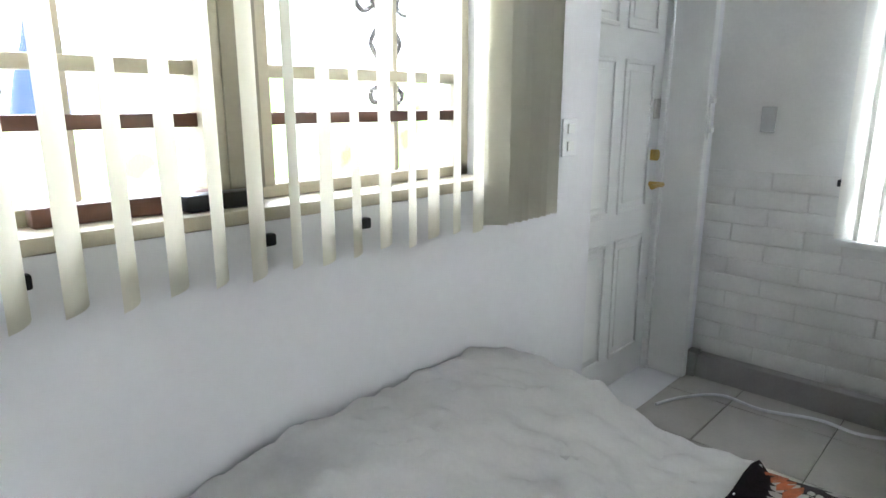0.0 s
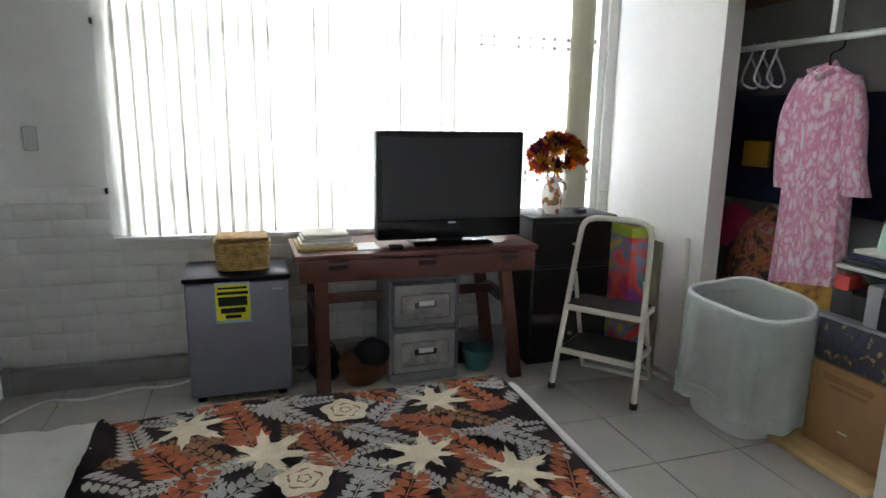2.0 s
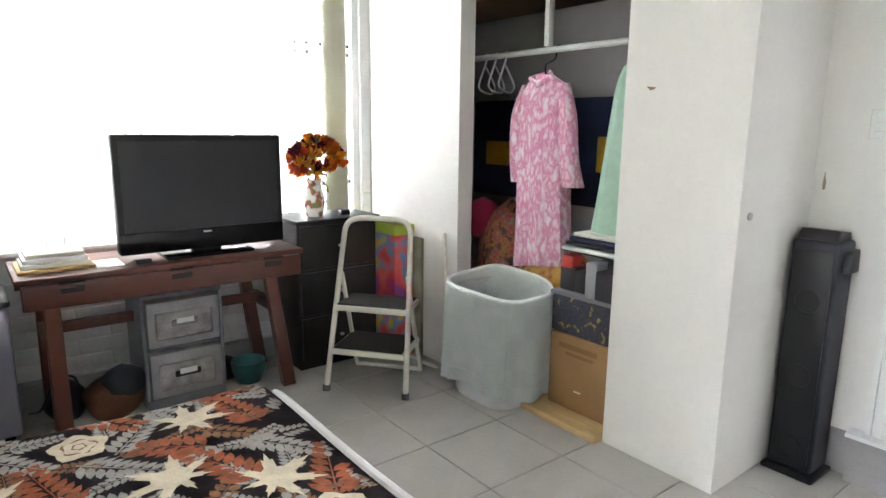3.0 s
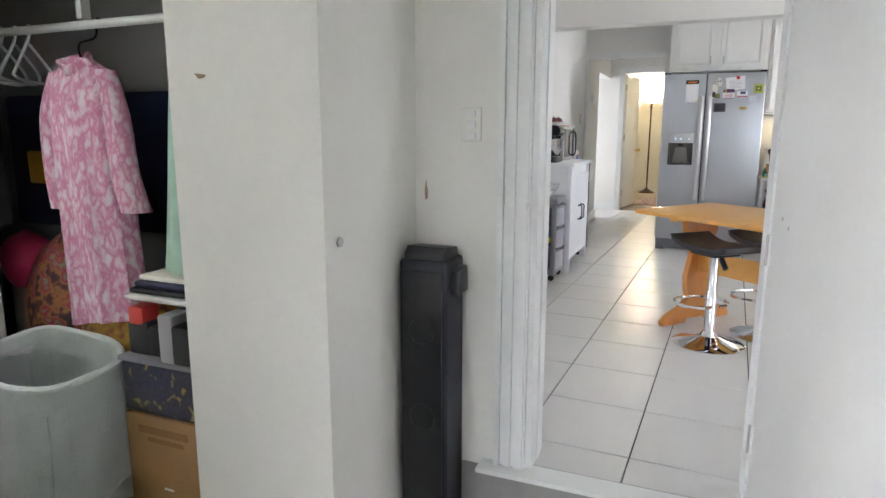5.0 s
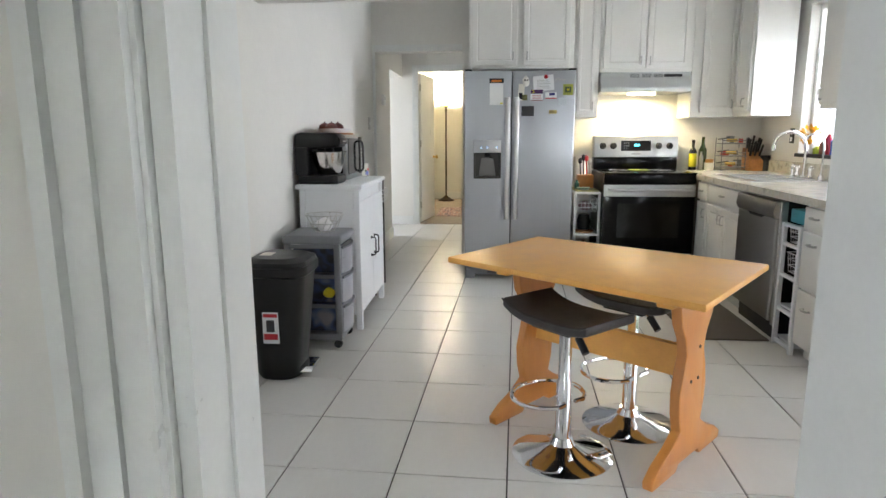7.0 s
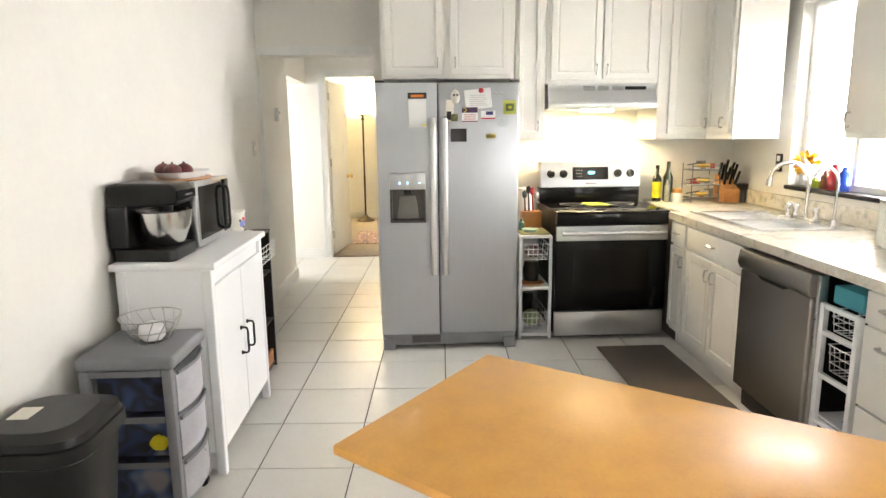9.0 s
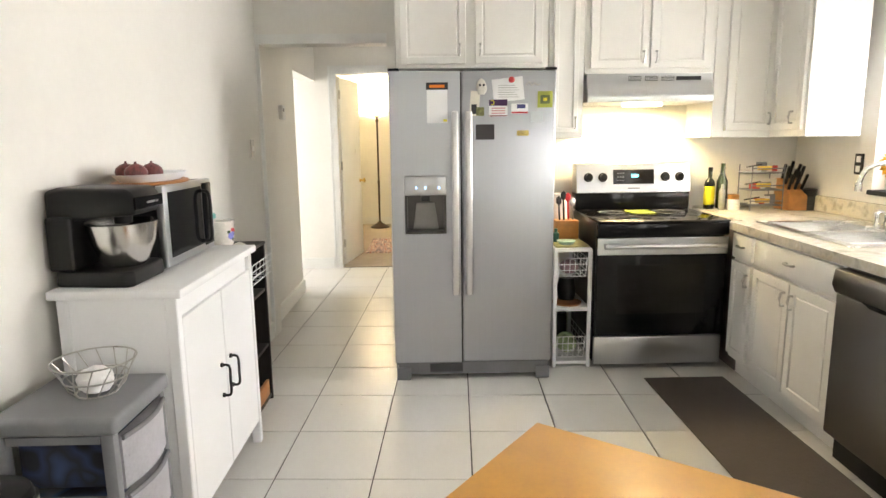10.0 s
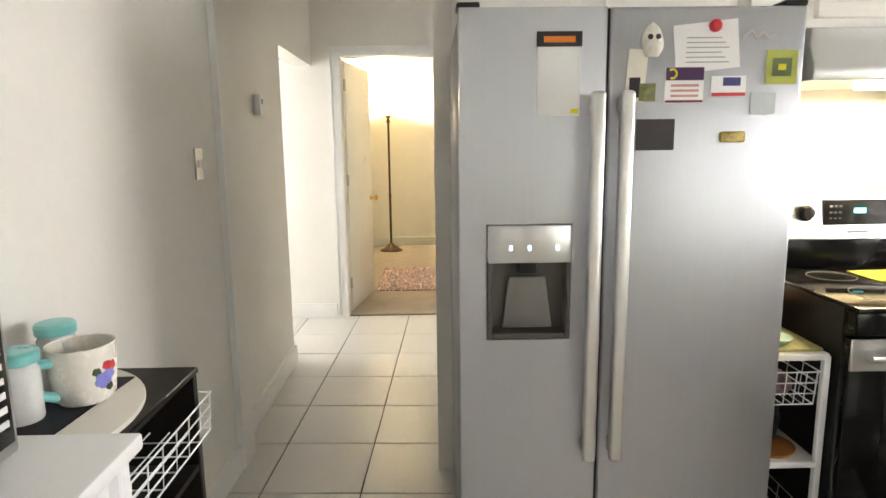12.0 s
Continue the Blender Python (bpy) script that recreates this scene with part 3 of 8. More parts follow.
# ---- vertical blinds ----
def slat(name, parent, x, y, z0, z1, turn, w=0.089, material=None):
    bm = bmesh.new()
    rows = []
    for i in range(6):
        u = (i / 5 - 0.5) * w
        v = 0.010 * (1 - (2 * i / 5 - 1) ** 2)
        c, s = math.cos(radians(turn)), math.sin(radians(turn))
        rows.append([bm.verts.new((x + u * c - v * s, y + u * s + v * c, z)) for z in (z0, z1)])
    for a, b in zip(rows, rows[1:]):
        bm.faces.new((a[0], b[0], b[1], a[1]))
    bmesh.ops.solidify(bm, geom=bm.faces[:], thickness=0.0012)
    return part(name, bm, material or BLIND, parent)


blind_tv = thing("vertical_blind", (2.2, NY - 0.04, 2.36), "cream fabric vertical blind drawn across the wide window", "blind")
part("headrail", B(0.93, 3.62, NY - 0.07, NY - 0.02, 2.36, 2.40, 0.005), TRIM, blind_tv)
x, i = 0.985, 0
while x < 3.42:
    turn = -8 if x < 2.75 else 26
    slat("slat", blind_tv, x, NY - 0.045 + 0.004 * math.sin(i * 2.1), 0.775 + 0.004 * math.sin(i * 1.7), 2.36, turn + 6 * math.sin(i * 2.7), material=BLIND_SHEER)
    x += 0.070 if x < 1.75 else 0.076 + 0.004 * math.sin(i * 1.3)
    i += 1
for k in range(9):
    slat("stacked_slat", blind_tv, 3.42 + 0.017 * k, NY - 0.05, 0.775, 2.36, 68 + 3 * (k % 3))
blind_bed = thing("vertical_blind", (LX + 0.06, 0.8, 2.30), "cream fabric vertical blind, slats turned open, beside the bed", "blind")
part("headrail", B(LX + 0.03, LX + 0.08, -1.34, 1.98, 2.30, 2.34, 0.005), TRIM, blind_bed)
for i in range(-12, 25):
    y = -0.28 + 0.080 * i
    turn = -33 - 30 * max(0.0, min(1.0, (y - 0.6) / 1.0))
    slat("slat", blind_bed, LX + 0.062 + 0.004 * math.sin(i * 1.9), y, 0.995 + 0.006 * math.sin(i * 2.3), 2.30, turn + 5 * math.sin(i * 3.1))
for k in range(9):
    y = 1.71 + 0.031 * k
    slat("stacked_slat", blind_bed, LX + 0.058, y, 0.99, 2.30, 50 + 18 * (k / 8) + 5 * math.sin(k * 2.0))

# ---- entrance door in the bed wall ----
door = setting("door_1", B(LX - 0.235, LX - 0.195, 2.44, 3.25, 0.01, 2.10, 0.004), TRIM, "white panelled entrance door, closed, with brass lock", "door")
def door_panel(y0, y1, z0, z1):
    bm = bmesh.new()
    f = LX - 0.195
    for b in ((f, f + 0.010, y0, y1, z0, z0 + 0.02), (f, f + 0.010, y0, y1, z1 - 0.02, z1), (f, f + 0.010, y0, y0 + 0.02, z0, z1), (f, f + 0.010, y1 - 0.02, y1, z0, z1)):
        box(bm, *b, 0.004, 1)
    box(bm, f - 0.002, f + 0.006, y0 + 0.045, y1 - 0.045, z0 + 0.045, z1 - 0.045, 0.004, 1)
    part("panel", bm, TRIM, door)
for y0, y1 in ((2.53, 2.81), (2.88, 3.16)):
    for z0_, z1_ in ((0.16, 0.72), (0.84, 1.50), (1.62, 2.02)):
        door_panel(y0, y1, z0_, z1_)
bm = bmesh.new()
tube(bm, [(LX - 0.195, 3.19, 0.95), (LX - 0.13, 3.19, 0.95)], 0.012)
tube(bm, [(LX - 0.135, 3.20, 0.95), (LX - 0.13, 3.15, 0.953), (LX - 0.13, 3.08, 0.948)], 0.011)
door_handle = part("door_handle", bm, BRASS, door, "brass lever handle")
part("deadbolt", T([(LX - 0.195, 3.19, 1.085), (LX - 0.165, 3.19, 1.085)], 0.026, 14), BRASS, door, "brass deadbolt")
part("chain_plate", B(LX - 0.195, LX - 0.18, 3.17, 3.22, 1.25, 1.34, 0.004), NICKEL, door)
bm = bmesh.new()
box(bm, LX - 0.245, LX - 0.17, 3.25, 3.319, 0, 2.2, 0.004, 1)
box(bm, LX - 0.17, LX + 0.012, 3.27, 3.319, 0, 2.2, 0.004, 1)
box(bm, LX - 0.245, LX - 0.17, 2.331, 2.44, 0, 2.2, 0.004, 1)
box(bm, LX - 0.245, LX - 0.17, 2.331, 3.319, 2.11, 2.2, 0.004, 1)
setting("door_frame", bm, TRIM, "white painted frame of the entrance door", "trim")
bm = bmesh.new()
for z in (1.20, 1.33):
    box(bm, LX + 0.012, LX + 0.035, 3.28, 3.315, z - 0.012, z + 0.012, 0.003, 1)
box(bm, LX + 0.012, LX + 0.02, 3.285, 3.31, 1.16, 1.36, 0.003, 1)
single("door_bracket", bm, TRIM, "white painted bracket on the door frame", "bracket")
slab("door_outside_panel", [(LX - 0.27, LX - 0.255, 2.3, 3.35, 0, 2.2)], TRIM, "outer skin of the entrance door", "door")


def plate(name, label, loc, axis, out, w, h, material=None, details=()):
    """A wall plate standing out of a wall."""
    x, y, z = loc
    t = 0.007
    if axis == "x":
        b = B(min(x, x + out * t), max(x, x + out * t), y - w / 2, y + w / 2, z - h / 2, z + h / 2, 0.002, 1)
    else:
        b = B(x - w / 2, x + w / 2, min(y, y + out * t), max(y, y + out * t), z - h / 2, z + h / 2, 0.002, 1)
    p = single(name, b, material or WHITE, label, "switch" if "switch" in name else "socket")
    for dz, hh, m in details:
        for s in (0,):
            if axis == "x":
                q = B(min(x + out * t, x + out * (t + 0.005)), max(x + out * t, x + out * (t + 0.005)), y - w * 0.22, y + w * 0.22, z + dz - hh / 2, z + dz + hh / 2, 0.001, 1)
            else:
                q = B(x - w * 0.22, x + w * 0.22, min(y + out * t, y + out * (t + 0.005)), max(y + out * t, y + out * (t + 0.005)), z + dz - hh / 2, z + dz + hh / 2, 0.001, 1)
            part("toggle" if "switch" in name else "receptacle", q, m, p)
    return p


plate("light_switch", "white double light switch on the bed wall", (LX, 2.165, 1.21), "x", 1, 0.085, 0.12, None, ((0.028, 0.03, TRIM), (-0.028, 0.03, TRIM)))
plate("wall_socket", "grey covered box on the painted block wall", (0.63, NY - 0.002, 1.25), "y", -1, 0.06, 0.11, mat("grey_cover", (0.45, 0.46, 0.47), 0.5))
plate("light_switch", "white switch plate beside the kitchen doorway", (DX, 0.76, 1.385), "x", -1, 0.068, 0.110, WALL, ((0.035, 0.022, TRIM), (0.0, 0.022, TRIM), (-0.035, 0.022, TRIM)))
for y in (0.62, 1.05, 1.30):
    single("window_hook", B(LX, LX + 0.02, y - 0.014, y + 0.014, 1.035, 1.06, 0.004), BLACK, "small dark clip on the wall under the window", "clip")
single("wall_stain", soften(prism(bmesh.new(), [(0.921, 1.135), (0.929, 1.13), (0.932, 1.155), (0.928, 1.19), (0.926, 1.205), (0.9235, 1.18), (0.919, 1.16)], "x", DX - 0.003, DX - 0.0005), 0.0005, 1), mat("rust_stain", (0.42, 0.30, 0.20), 0.8, vary=0.3), "rusty chipped patch of paint on the wall", "stain")
single("wall_bolt", T([(3.84, 0.965, 1.06), (3.84, 0.958, 1.06)], 0.014, 12), NICKEL, "round metal stud on the closet wall", "stud")
single("wall_hook", soften(prism(bmesh.new(), [(1.33, 1.515), (1.37, 1.52), (1.355, 1.505), (1.34, 1.508)], "x", CX - 0.006, CX - 0.0005), 0.001), mat("chip", (0.3, 0.2, 0.12), 0.8), "chipped mark on the closet wall", "stain")


# ---- bed ----
def bed_top(x, y):
    """Height of the bedding."""
    z = 0.50 + 0.012 * math.sin(3.1 * x + 1.3 * y) + 0.008 * math.sin(7 * x - 5 * y)
    px = max(0.0, min(1.0, (1.02 - x) / 0.35))
    z += 0.115 * px * px * (3 - 2 * px) * math.exp(-((y - 1.35) / 0.62) ** 4)
    if x < 1.15:
        z += 0.022 * noise.noise((x * 5, y * 5, 0.3)) + 0.022 * abs(noise.noise((x * 9 + y * 7, y * 6 - x * 4, 2.0))) + 0.030 * abs(noise.noise((x * 16 - y * 9, y * 10, 4.0))) + 0.006 * abs(noise.noise((x * 30 + y * 12, y * 24, 7.0)))
    edge = min(1.0, max(0.0, (1.90 - y) / 0.10))
    z -= 0.06 * (1 - edge) ** 2
    e2 = min(1.0, max(0.0, (2.42 - x) / 0.08))
    z -= 0.05 * (1 - e2) ** 2
    return z


bed = thing("bed", (1.4, 1.2, 0), "double bed with white sheets and a dark floral blanket", "bed")
BX0, BX1, BY0, BY1 = LX + 0.03, 2.42, 0.55, 1.90
part("mattress", B(BX0 + 0.01, BX1 - 0.02, BY0 + 0.02, BY1 - 0.02, 0.22, 0.42, 0.05, 4), SHEET, bed)
part("base", B(BX0 + 0.03, BX1 - 0.05, BY0 + 0.05, BY1 - 0.05, 0.08, 0.22, 0.01), BLACK_WOOD, bed)
for x in (BX0 + 0.1, BX1 - 0.12):
    for y in (BY0 + 0.12, BY1 - 0.12):
        part("leg", B(x - 0.03, x + 0.03, y - 0.03, y + 0.03, 0, 0.08, 0.005), BLACK_WOOD, bed)


def draped(x0, x1, y0, y1, lift, nx, ny, drop_x1=0.0, drop_y1=0.0, drop_y0=0.0):
    """A cloth over the bed with hanging sides."""
    bm = bmesh.new()
    xs = [x0 + (x1 - x0) * i / nx for i in range(nx + 1)]
    ys = [y0 + (y1 - y0) * j / ny for j in range(ny + 1)]
    cols = [(x, 0.0) for x in xs] + ([(x1, drop_x1 * k / 4) for k in (1, 2, 3, 4)] if drop_x1 else [])
    rowsy = [(y0, drop_y0 * k / 4) for k in (4, 3, 2, 1)] * bool(drop_y0) + [(y, 0.0) for y in ys] + [(y1, drop_y1 * k / 4) for k in (1, 2, 3, 4)] * bool(drop_y1)
    grid = []
    for x, dx in cols:
        col = []
        for y, dy in rowsy:
            d = dx + dy if not (dx and dy) else max(dx, dy)
            wob = 0.010 * math.sin(21 * x + 17 * y) * (d > 0)
            ox = (0.012 + wob) if dx else 0
            oy = (0.012 + wob) * (1 if y > 1 else -1) if dy else 0
            col.append(bm.verts.new((x + ox, y + oy, bed_top(x, y) + lift - d)))
        grid.append(col)
    for a, b in zip(grid, grid[1:]):
        for j in range(len(a) - 1):
            bm.faces.new((a[j], b[j], b[j + 1], a[j + 1]))
    bmesh.ops.solidify(bm, geom=bm.faces[:], thickness=0.006)
    return bm


part("sheet", draped(BX0, BX1, BY0, BY1, 0.0, 110, 80, 0.24, 0.22, 0.22), SHEET, bed, "creased white cotton sheet over the pillows")
part("hem", T([(BX1 + 0.012, BY0 + 0.02 + 0.04 * i, bed_top(BX1, BY0 + 0.04 * i) + 0.004) for i in range(33)], 0.014), SHEET, bed, "white piped edge")
BLANKET = mat("plum_blanket", (0.032, 0.024, 0.031), 0.95, vary=0.2, scale=12, bump=0.35, bump_scale=160, spec=0.1)
blanket = single("floral_blanket", draped(1.14, BX1 - 0.035, BY0 - 0.002, BY1 + 0.006, 0.008, 46, 44, 0.0, 0.10, 0.16), BLANKET, "dark plum blanket printed with cream and rust leaves", "blanket")

# leaves printed on the blanket, laid on its surface
PRINT = {"cream": mat("cream_print", (0.60, 0.52, 0.39), 0.9, vary=0.12, scale=25, bump=0.3, bump_scale=160),
         "rust": mat("rust_print", (0.31, 0.080, 0.026), 0.9, vary=0.3, scale=30, bump=0.3, bump_scale=160),
         "grey": mat("grey_print", (0.32, 0.30, 0.285), 0.9, vary=0.15, scale=30, bump=0.3, bump_scale=160),
         "brown": mat("brown_print", (0.24, 0.11, 0.05), 0.9, vary=0.3, scale=30, bump=0.3, bump_scale=160)}
prints = {k: bmesh.new() for k in PRINT}


def lay(bm, pts, lift):
    xs = [p for p in pts if 1.155 < p[0] < BX1 - 0.05 and BY0 < p[1] < BY1 - 0.015]
    if len(xs) < len(pts):
        return
    cx, cy = sum(p[0] for p in pts) / len(pts), sum(p[1] for p in pts) / len(pts)
    c = bm.verts.new((cx, cy, bed_top(cx, cy) + 0.0105 + lift))
    vs = [bm.verts.new((x, y, bed_top(x, y) + 0.0105 + lift)) for x, y in pts]
    for i in range(len(vs)):
        bm.faces.new((c, vs[i], vs[(i + 1) % len(vs)]))


def turned(pts, cx, cy, a, s=1.0):
    c, k = math.cos(a), math.sin(a)
    return [(cx + s * (x * c - y * k), cy + s * (x * k + y * c)) for x, y in pts]


def leaflet(l, w):
    return [(0, 0), (l * 0.3, w * 0.5), (l * 0.7, w * 0.42), (l, 0), (l * 0.7, -w * 0.42), (l * 0.3, -w * 0.5)]


def fern(colour, cx, cy, a, length, w, n, lift):
    for i in range(n):
        u = (i + 0.5) / n
        for s in (-1, 1):
            ll = w * (1.1 - 0.6 * u)
            base = turned([((u - 0.5) * length, 0.003 * s)], cx, cy, a)[0]
            lay(prints[colour], turned(leaflet(ll, length / n * 0.85), base[0], base[1], a + s * radians(52)), lift)
    lay(prints[colour], turned([(-length / 2, -0.003), (length / 2, -0.001), (length / 2, 0.001), (-length / 2, 0.003)], cx, cy, a), lift)


def maple(cx, cy, a, s, lift):
    pts = []
    for i in range(7):
        t = 2 * math.pi * i / 7
        r = (1.0, 0.92, 0.78, 0.6, 0.6, 0.78, 0.92)[i]
        for d, k in ((-0.30, 0.42), (-0.16, 0.74), (-0.09, 0.70), (0, 1.0), (0.09, 0.70), (0.16, 0.74), (0.30, 0.42)):
            pts.append((r * k * math.cos(t + d), r * k * math.sin(t + d)))
    lay(prints["cream"], turned(pts, cx, cy, a, s), lift)


def rose(cx, cy, s, lift):
    for ring, (col, k) in enumerate((("cream", 1.0), ("brown", 0.62), ("cream", 0.55), ("brown", 0.26), ("cream", 0.2))):
        lay(prints[col], [(cx + s * k * (1 + 0.13 * math.sin(5 * t + ring)) * math.cos(t), cy + s * k * (1 + 0.13 * math.sin(5 * t + ring)) * math.sin(t)) for t in [2 * math.pi * i / 20 for i in range(20)]], lift + 0.0003 * ring)


rng = random.Random(5)
spots = []
for i in range(9):
    for j in range(9):
        spots.append((1.18 + 0.142 * i + (0.07 if j % 2 else 0) + rng.uniform(-0.02, 0.02), BY0 + 0.04 + 0.155 * j + rng.uniform(-0.02, 0.02)))
for n_, (x, y) in enumerate(spots):
    k = (n_ * 7 + n_ // 9 * 3) % 10
    a = rng.choice((0.7, 2.3, -0.8, 1.1, 2.0)) + rng.uniform(-0.2, 0.2)
    if k in (0, 5):
        maple(x, y, a, rng.uniform(0.135, 0.165), 0.0012)
    elif k in (1, 6):
        fern("rust", x, y, a, 0.26, 0.075, 8, 0.0006)
    elif k in (2, 7, 9):
        fern("grey", x, y, a, 0.24, 0.060, 9, 0.0003)
    elif k == 3:
        rose(x, y, 0.068, 0.0016)
    elif k == 4:
        fern("brown", x, y, a, 0.20, 0.05, 7, 0.0)
        fern("grey", x + 0.05, y - 0.06, a + 1.3, 0.15, 0.035, 8, 0.0001)
    else:
        fern("rust", x, y, a, 0.20, 0.08, 6, 0.0009)
    fern("grey" if n_ % 3 else "brown", x + 0.07, y + 0.075, a + 0.9, 0.13, 0.038, 7, 0.0002)
for col, bm in prints.items():
    part(col + "_leaves", bm, PRINT[col], blanket, col + " leaf print", "stuff")
for k in range(2):
    y0 = 0.70 + 0.60 * k
    part("pillow", lathe(bmesh.new(), [(0.0, 0.46), (0.8, 0.465), (0.97, 0.50), (0.8, 0.535), (0.0, 0.55)], LX + 0.30, y0 + 0.3, 28, 0.22, 0.29), SHEET, bed)

# ---- mini fridge ----
FRIDGE_GREY = mat("grey_fridge_enamel", (0.25, 0.25, 0.30), 0.38, 0.5, vary=0.05, scale=3)
mf = thing("mini_fridge", (1.52, 3.14, 0), "small silver-grey fridge with a black top and yellow energy label", "fridge")
part("body", B(1.285, 1.755, 3.02, 3.32, 0.03, 0.605, 0.008), BLACK_MATTE, mf)
part("door", B(1.283, 1.757, 2.965, 3.018, 0.035, 0.60, 0.012, 3), FRIDGE_GREY, mf)
part("top", B(1.275, 1.765, 2.955, 3.325, 0.606, 0.632, 0.008), BLACK, mf)
for x in (1.33, 1.71):
    part("foot", B(x - 0.02, x + 0.02, 3.0, 3.04, 0, 0.03, 0.004), BLACK, mf)
part("badge", B(1.68, 1.725, 2.962, 2.966, 0.555, 0.563), NICKEL, mf)
YELLOW = mat("yellow_label", (0.75, 0.66, 0.02), 0.6, vary=0.05)
lab = part("energy_label", B(1.415, 1.575, 2.961, 2.9645, 0.405, 0.605), mat("blue_backing", (0.35, 0.5, 0.65), 0.5), mf, "blue-edged energy label")
part("label_face", B(1.42, 1.57, 2.9585, 2.961, 0.42, 0.592), YELLOW, lab)
for b in ((1.425, 1.565, 0.545, 0.56), (1.43, 1.56, 0.49, 0.535), (1.44, 1.55, 0.455, 0.48), (1.46, 1.53, 0.43, 0.445), (1.43, 1.56, 0.572, 0.582)):
    part("label_print", B(b[0], b[1], 2.957, 2.9586, b[2], b[3]), BLACK, lab)
WICKER = mat("wicker", (0.50, 0.32, 0.12), 0.7, vary=0.3, scale=30, bump=0.5, bump_scale=90)
basket = thing("wicker_basket", (1.52, 3.13, 0.632), "woven straw basket with a lid on the small fridge", "basket")
def ring(cx, cy, z, w, d, r=0.04):
    pts = []
    for sx, sy, a0 in ((1, 1, 0), (-1, 1, 90), (-1, -1, 180), (1, -1, 270)):
        for k in range(4):
            a = radians(a0 + 30 * k)
            pts.append((cx + sx * (w - r) + r * math.cos(a), cy + sy * (d - r) + r * math.sin(a), z))
    return pts
for k in range(10):
    part("strand", T(ring(1.55, 3.13, 0.645 + 0.014 * k, 0.115 + 0.0012 * k, 0.09), 0.0085, 6, True), WICKER, basket)
part("lid", B(1.43, 1.67, 3.035, 3.225, 0.785, 0.80, 0.007), WICKER, basket)
part("lining", B(1.445, 1.655, 3.05, 3.21, 0.633, 0.78, 0.01), WICKER, basket)

# ---- desk ----
desk = thing("desk", (2.4, 3.05, 0), "dark red wooden sawhorse desk with a hinged top", "desk")
part("top", B(1.78, 3.03, 2.86, 3.32, 0.705, 0.733, 0.006), MAHOGANY, desk)
part("apron", B(1.80, 3.01, 2.85, 2.885, 0.60, 0.704, 0.005), MAHOGANY, desk)
part("back_apron", B(1.80, 3.01, 3.27, 3.30, 0.60, 0.704, 0.005), MAHOGANY, desk)
for x in (1.90, 2.90):
    for y, lean in ((2.88, -0.02), (3.27, 0.02)):
        bm = bmesh.new()
        s = 1 if x > 2.4 else 0
        prism(bm, [(x - 0.03 - 0.05 * s, 0.60), (x + 0.03 - 0.05 * s, 0.60), (x + 0.035 + 0.03 * s, 0.0), (x - 0.035 + 0.03 * s, 0.0)], "y", y - 0.025, y + 0.025)
        part("leg", soften(bm, 0.004, 1), MAHOGANY, desk)
    part("side_rail", B(x - 0.03, x + 0.02, 2.905, 3.245, 0.40, 0.45, 0.004), MAHOGANY, desk)
part("stretcher", B(1.92, 2.88, 3.10, 3.13, 0.42, 0.47, 0.004), MAHOGANY, desk)
for x in (1.98, 2.42, 2.86):
    part("hinge", B(x - 0.045, x + 0.045, 2.846, 2.852, 0.66, 0.685, 0.003, 1), IRON, desk, "black iron hinge")
    part("hinge_pin", T([(x - 0.05, 2.851, 0.703), (x + 0.05, 2.851, 0.703)], 0.006), IRON, desk)
tv = thing("television", (2.59, 3.03, 0.733), "black flat television on a stand on the desk", "television")
part("casing", B(2.195, 2.985, 2.995, 3.06, 0.762, 1.31, 0.012, 3), BLACK, tv)
part("screen", B(2.225, 2.955, 2.992, 2.9955, 0.865, 1.28, 0.001, 1), SCREEN, tv)
part("lower_bezel", B(2.20, 2.98, 2.989, 2.996, 0.764, 0.862, 0.004), BLACK_GLOSS, tv)
part("logo", B(2.57, 2.61, 2.986, 2.99, 0.842, 0.85), NICKEL, tv)
part("neck", B(2.52, 2.66, 3.01, 3.05, 0.745, 0.80, 0.005), BLACK, tv)
part("stand", B(2.38, 2.80, 2.93, 3.14, 0.733, 0.748, 0.006, 3), BLACK_GLOSS, tv)
part("back_box", B(2.35, 2.83, 3.06, 3.10, 0.88, 1.22, 0.015), BLACK, tv)
single("remote_control", B(2.24, 2.31, 2.90, 2.95, 0.733, 0.757, 0.008), BLACK, "small black box on the desk", "remote")
PAPER = mat("paper", (0.78, 0.75, 0.66), 0.8, vary=0.05, scale=12)
tray = thing("bamboo_tray", (1.95, 3.06, 0.733), "bamboo tray with stacked papers on the desk", "tray")
part("board", B(1.80, 2.09, 2.95, 3.20, 0.733, 0.75, 0.005), mat("bamboo", (0.55, 0.36, 0.14), 0.5, vary=0.15), tray)
for k, (w, h, m) in enumerate(((0.13, 0.02, PAPER), (0.12, 0.018, WHITE), (0.11, 0.016, PAPER))):
    single("paper_pad", B(1.945 - w, 1.945 + w, 2.97 + 0.01 * k, 3.17, 0.75 + 0.021 * k, 0.75 + 0.021 * k + h, 0.003), m, "stack of pale papers on the tray", "papers", "papers on the desk")
single("paper_sheet", B(2.09, 2.20, 2.93, 3.10, 0.7335, 0.737), WHITE, "white paper on the desk", "paper")

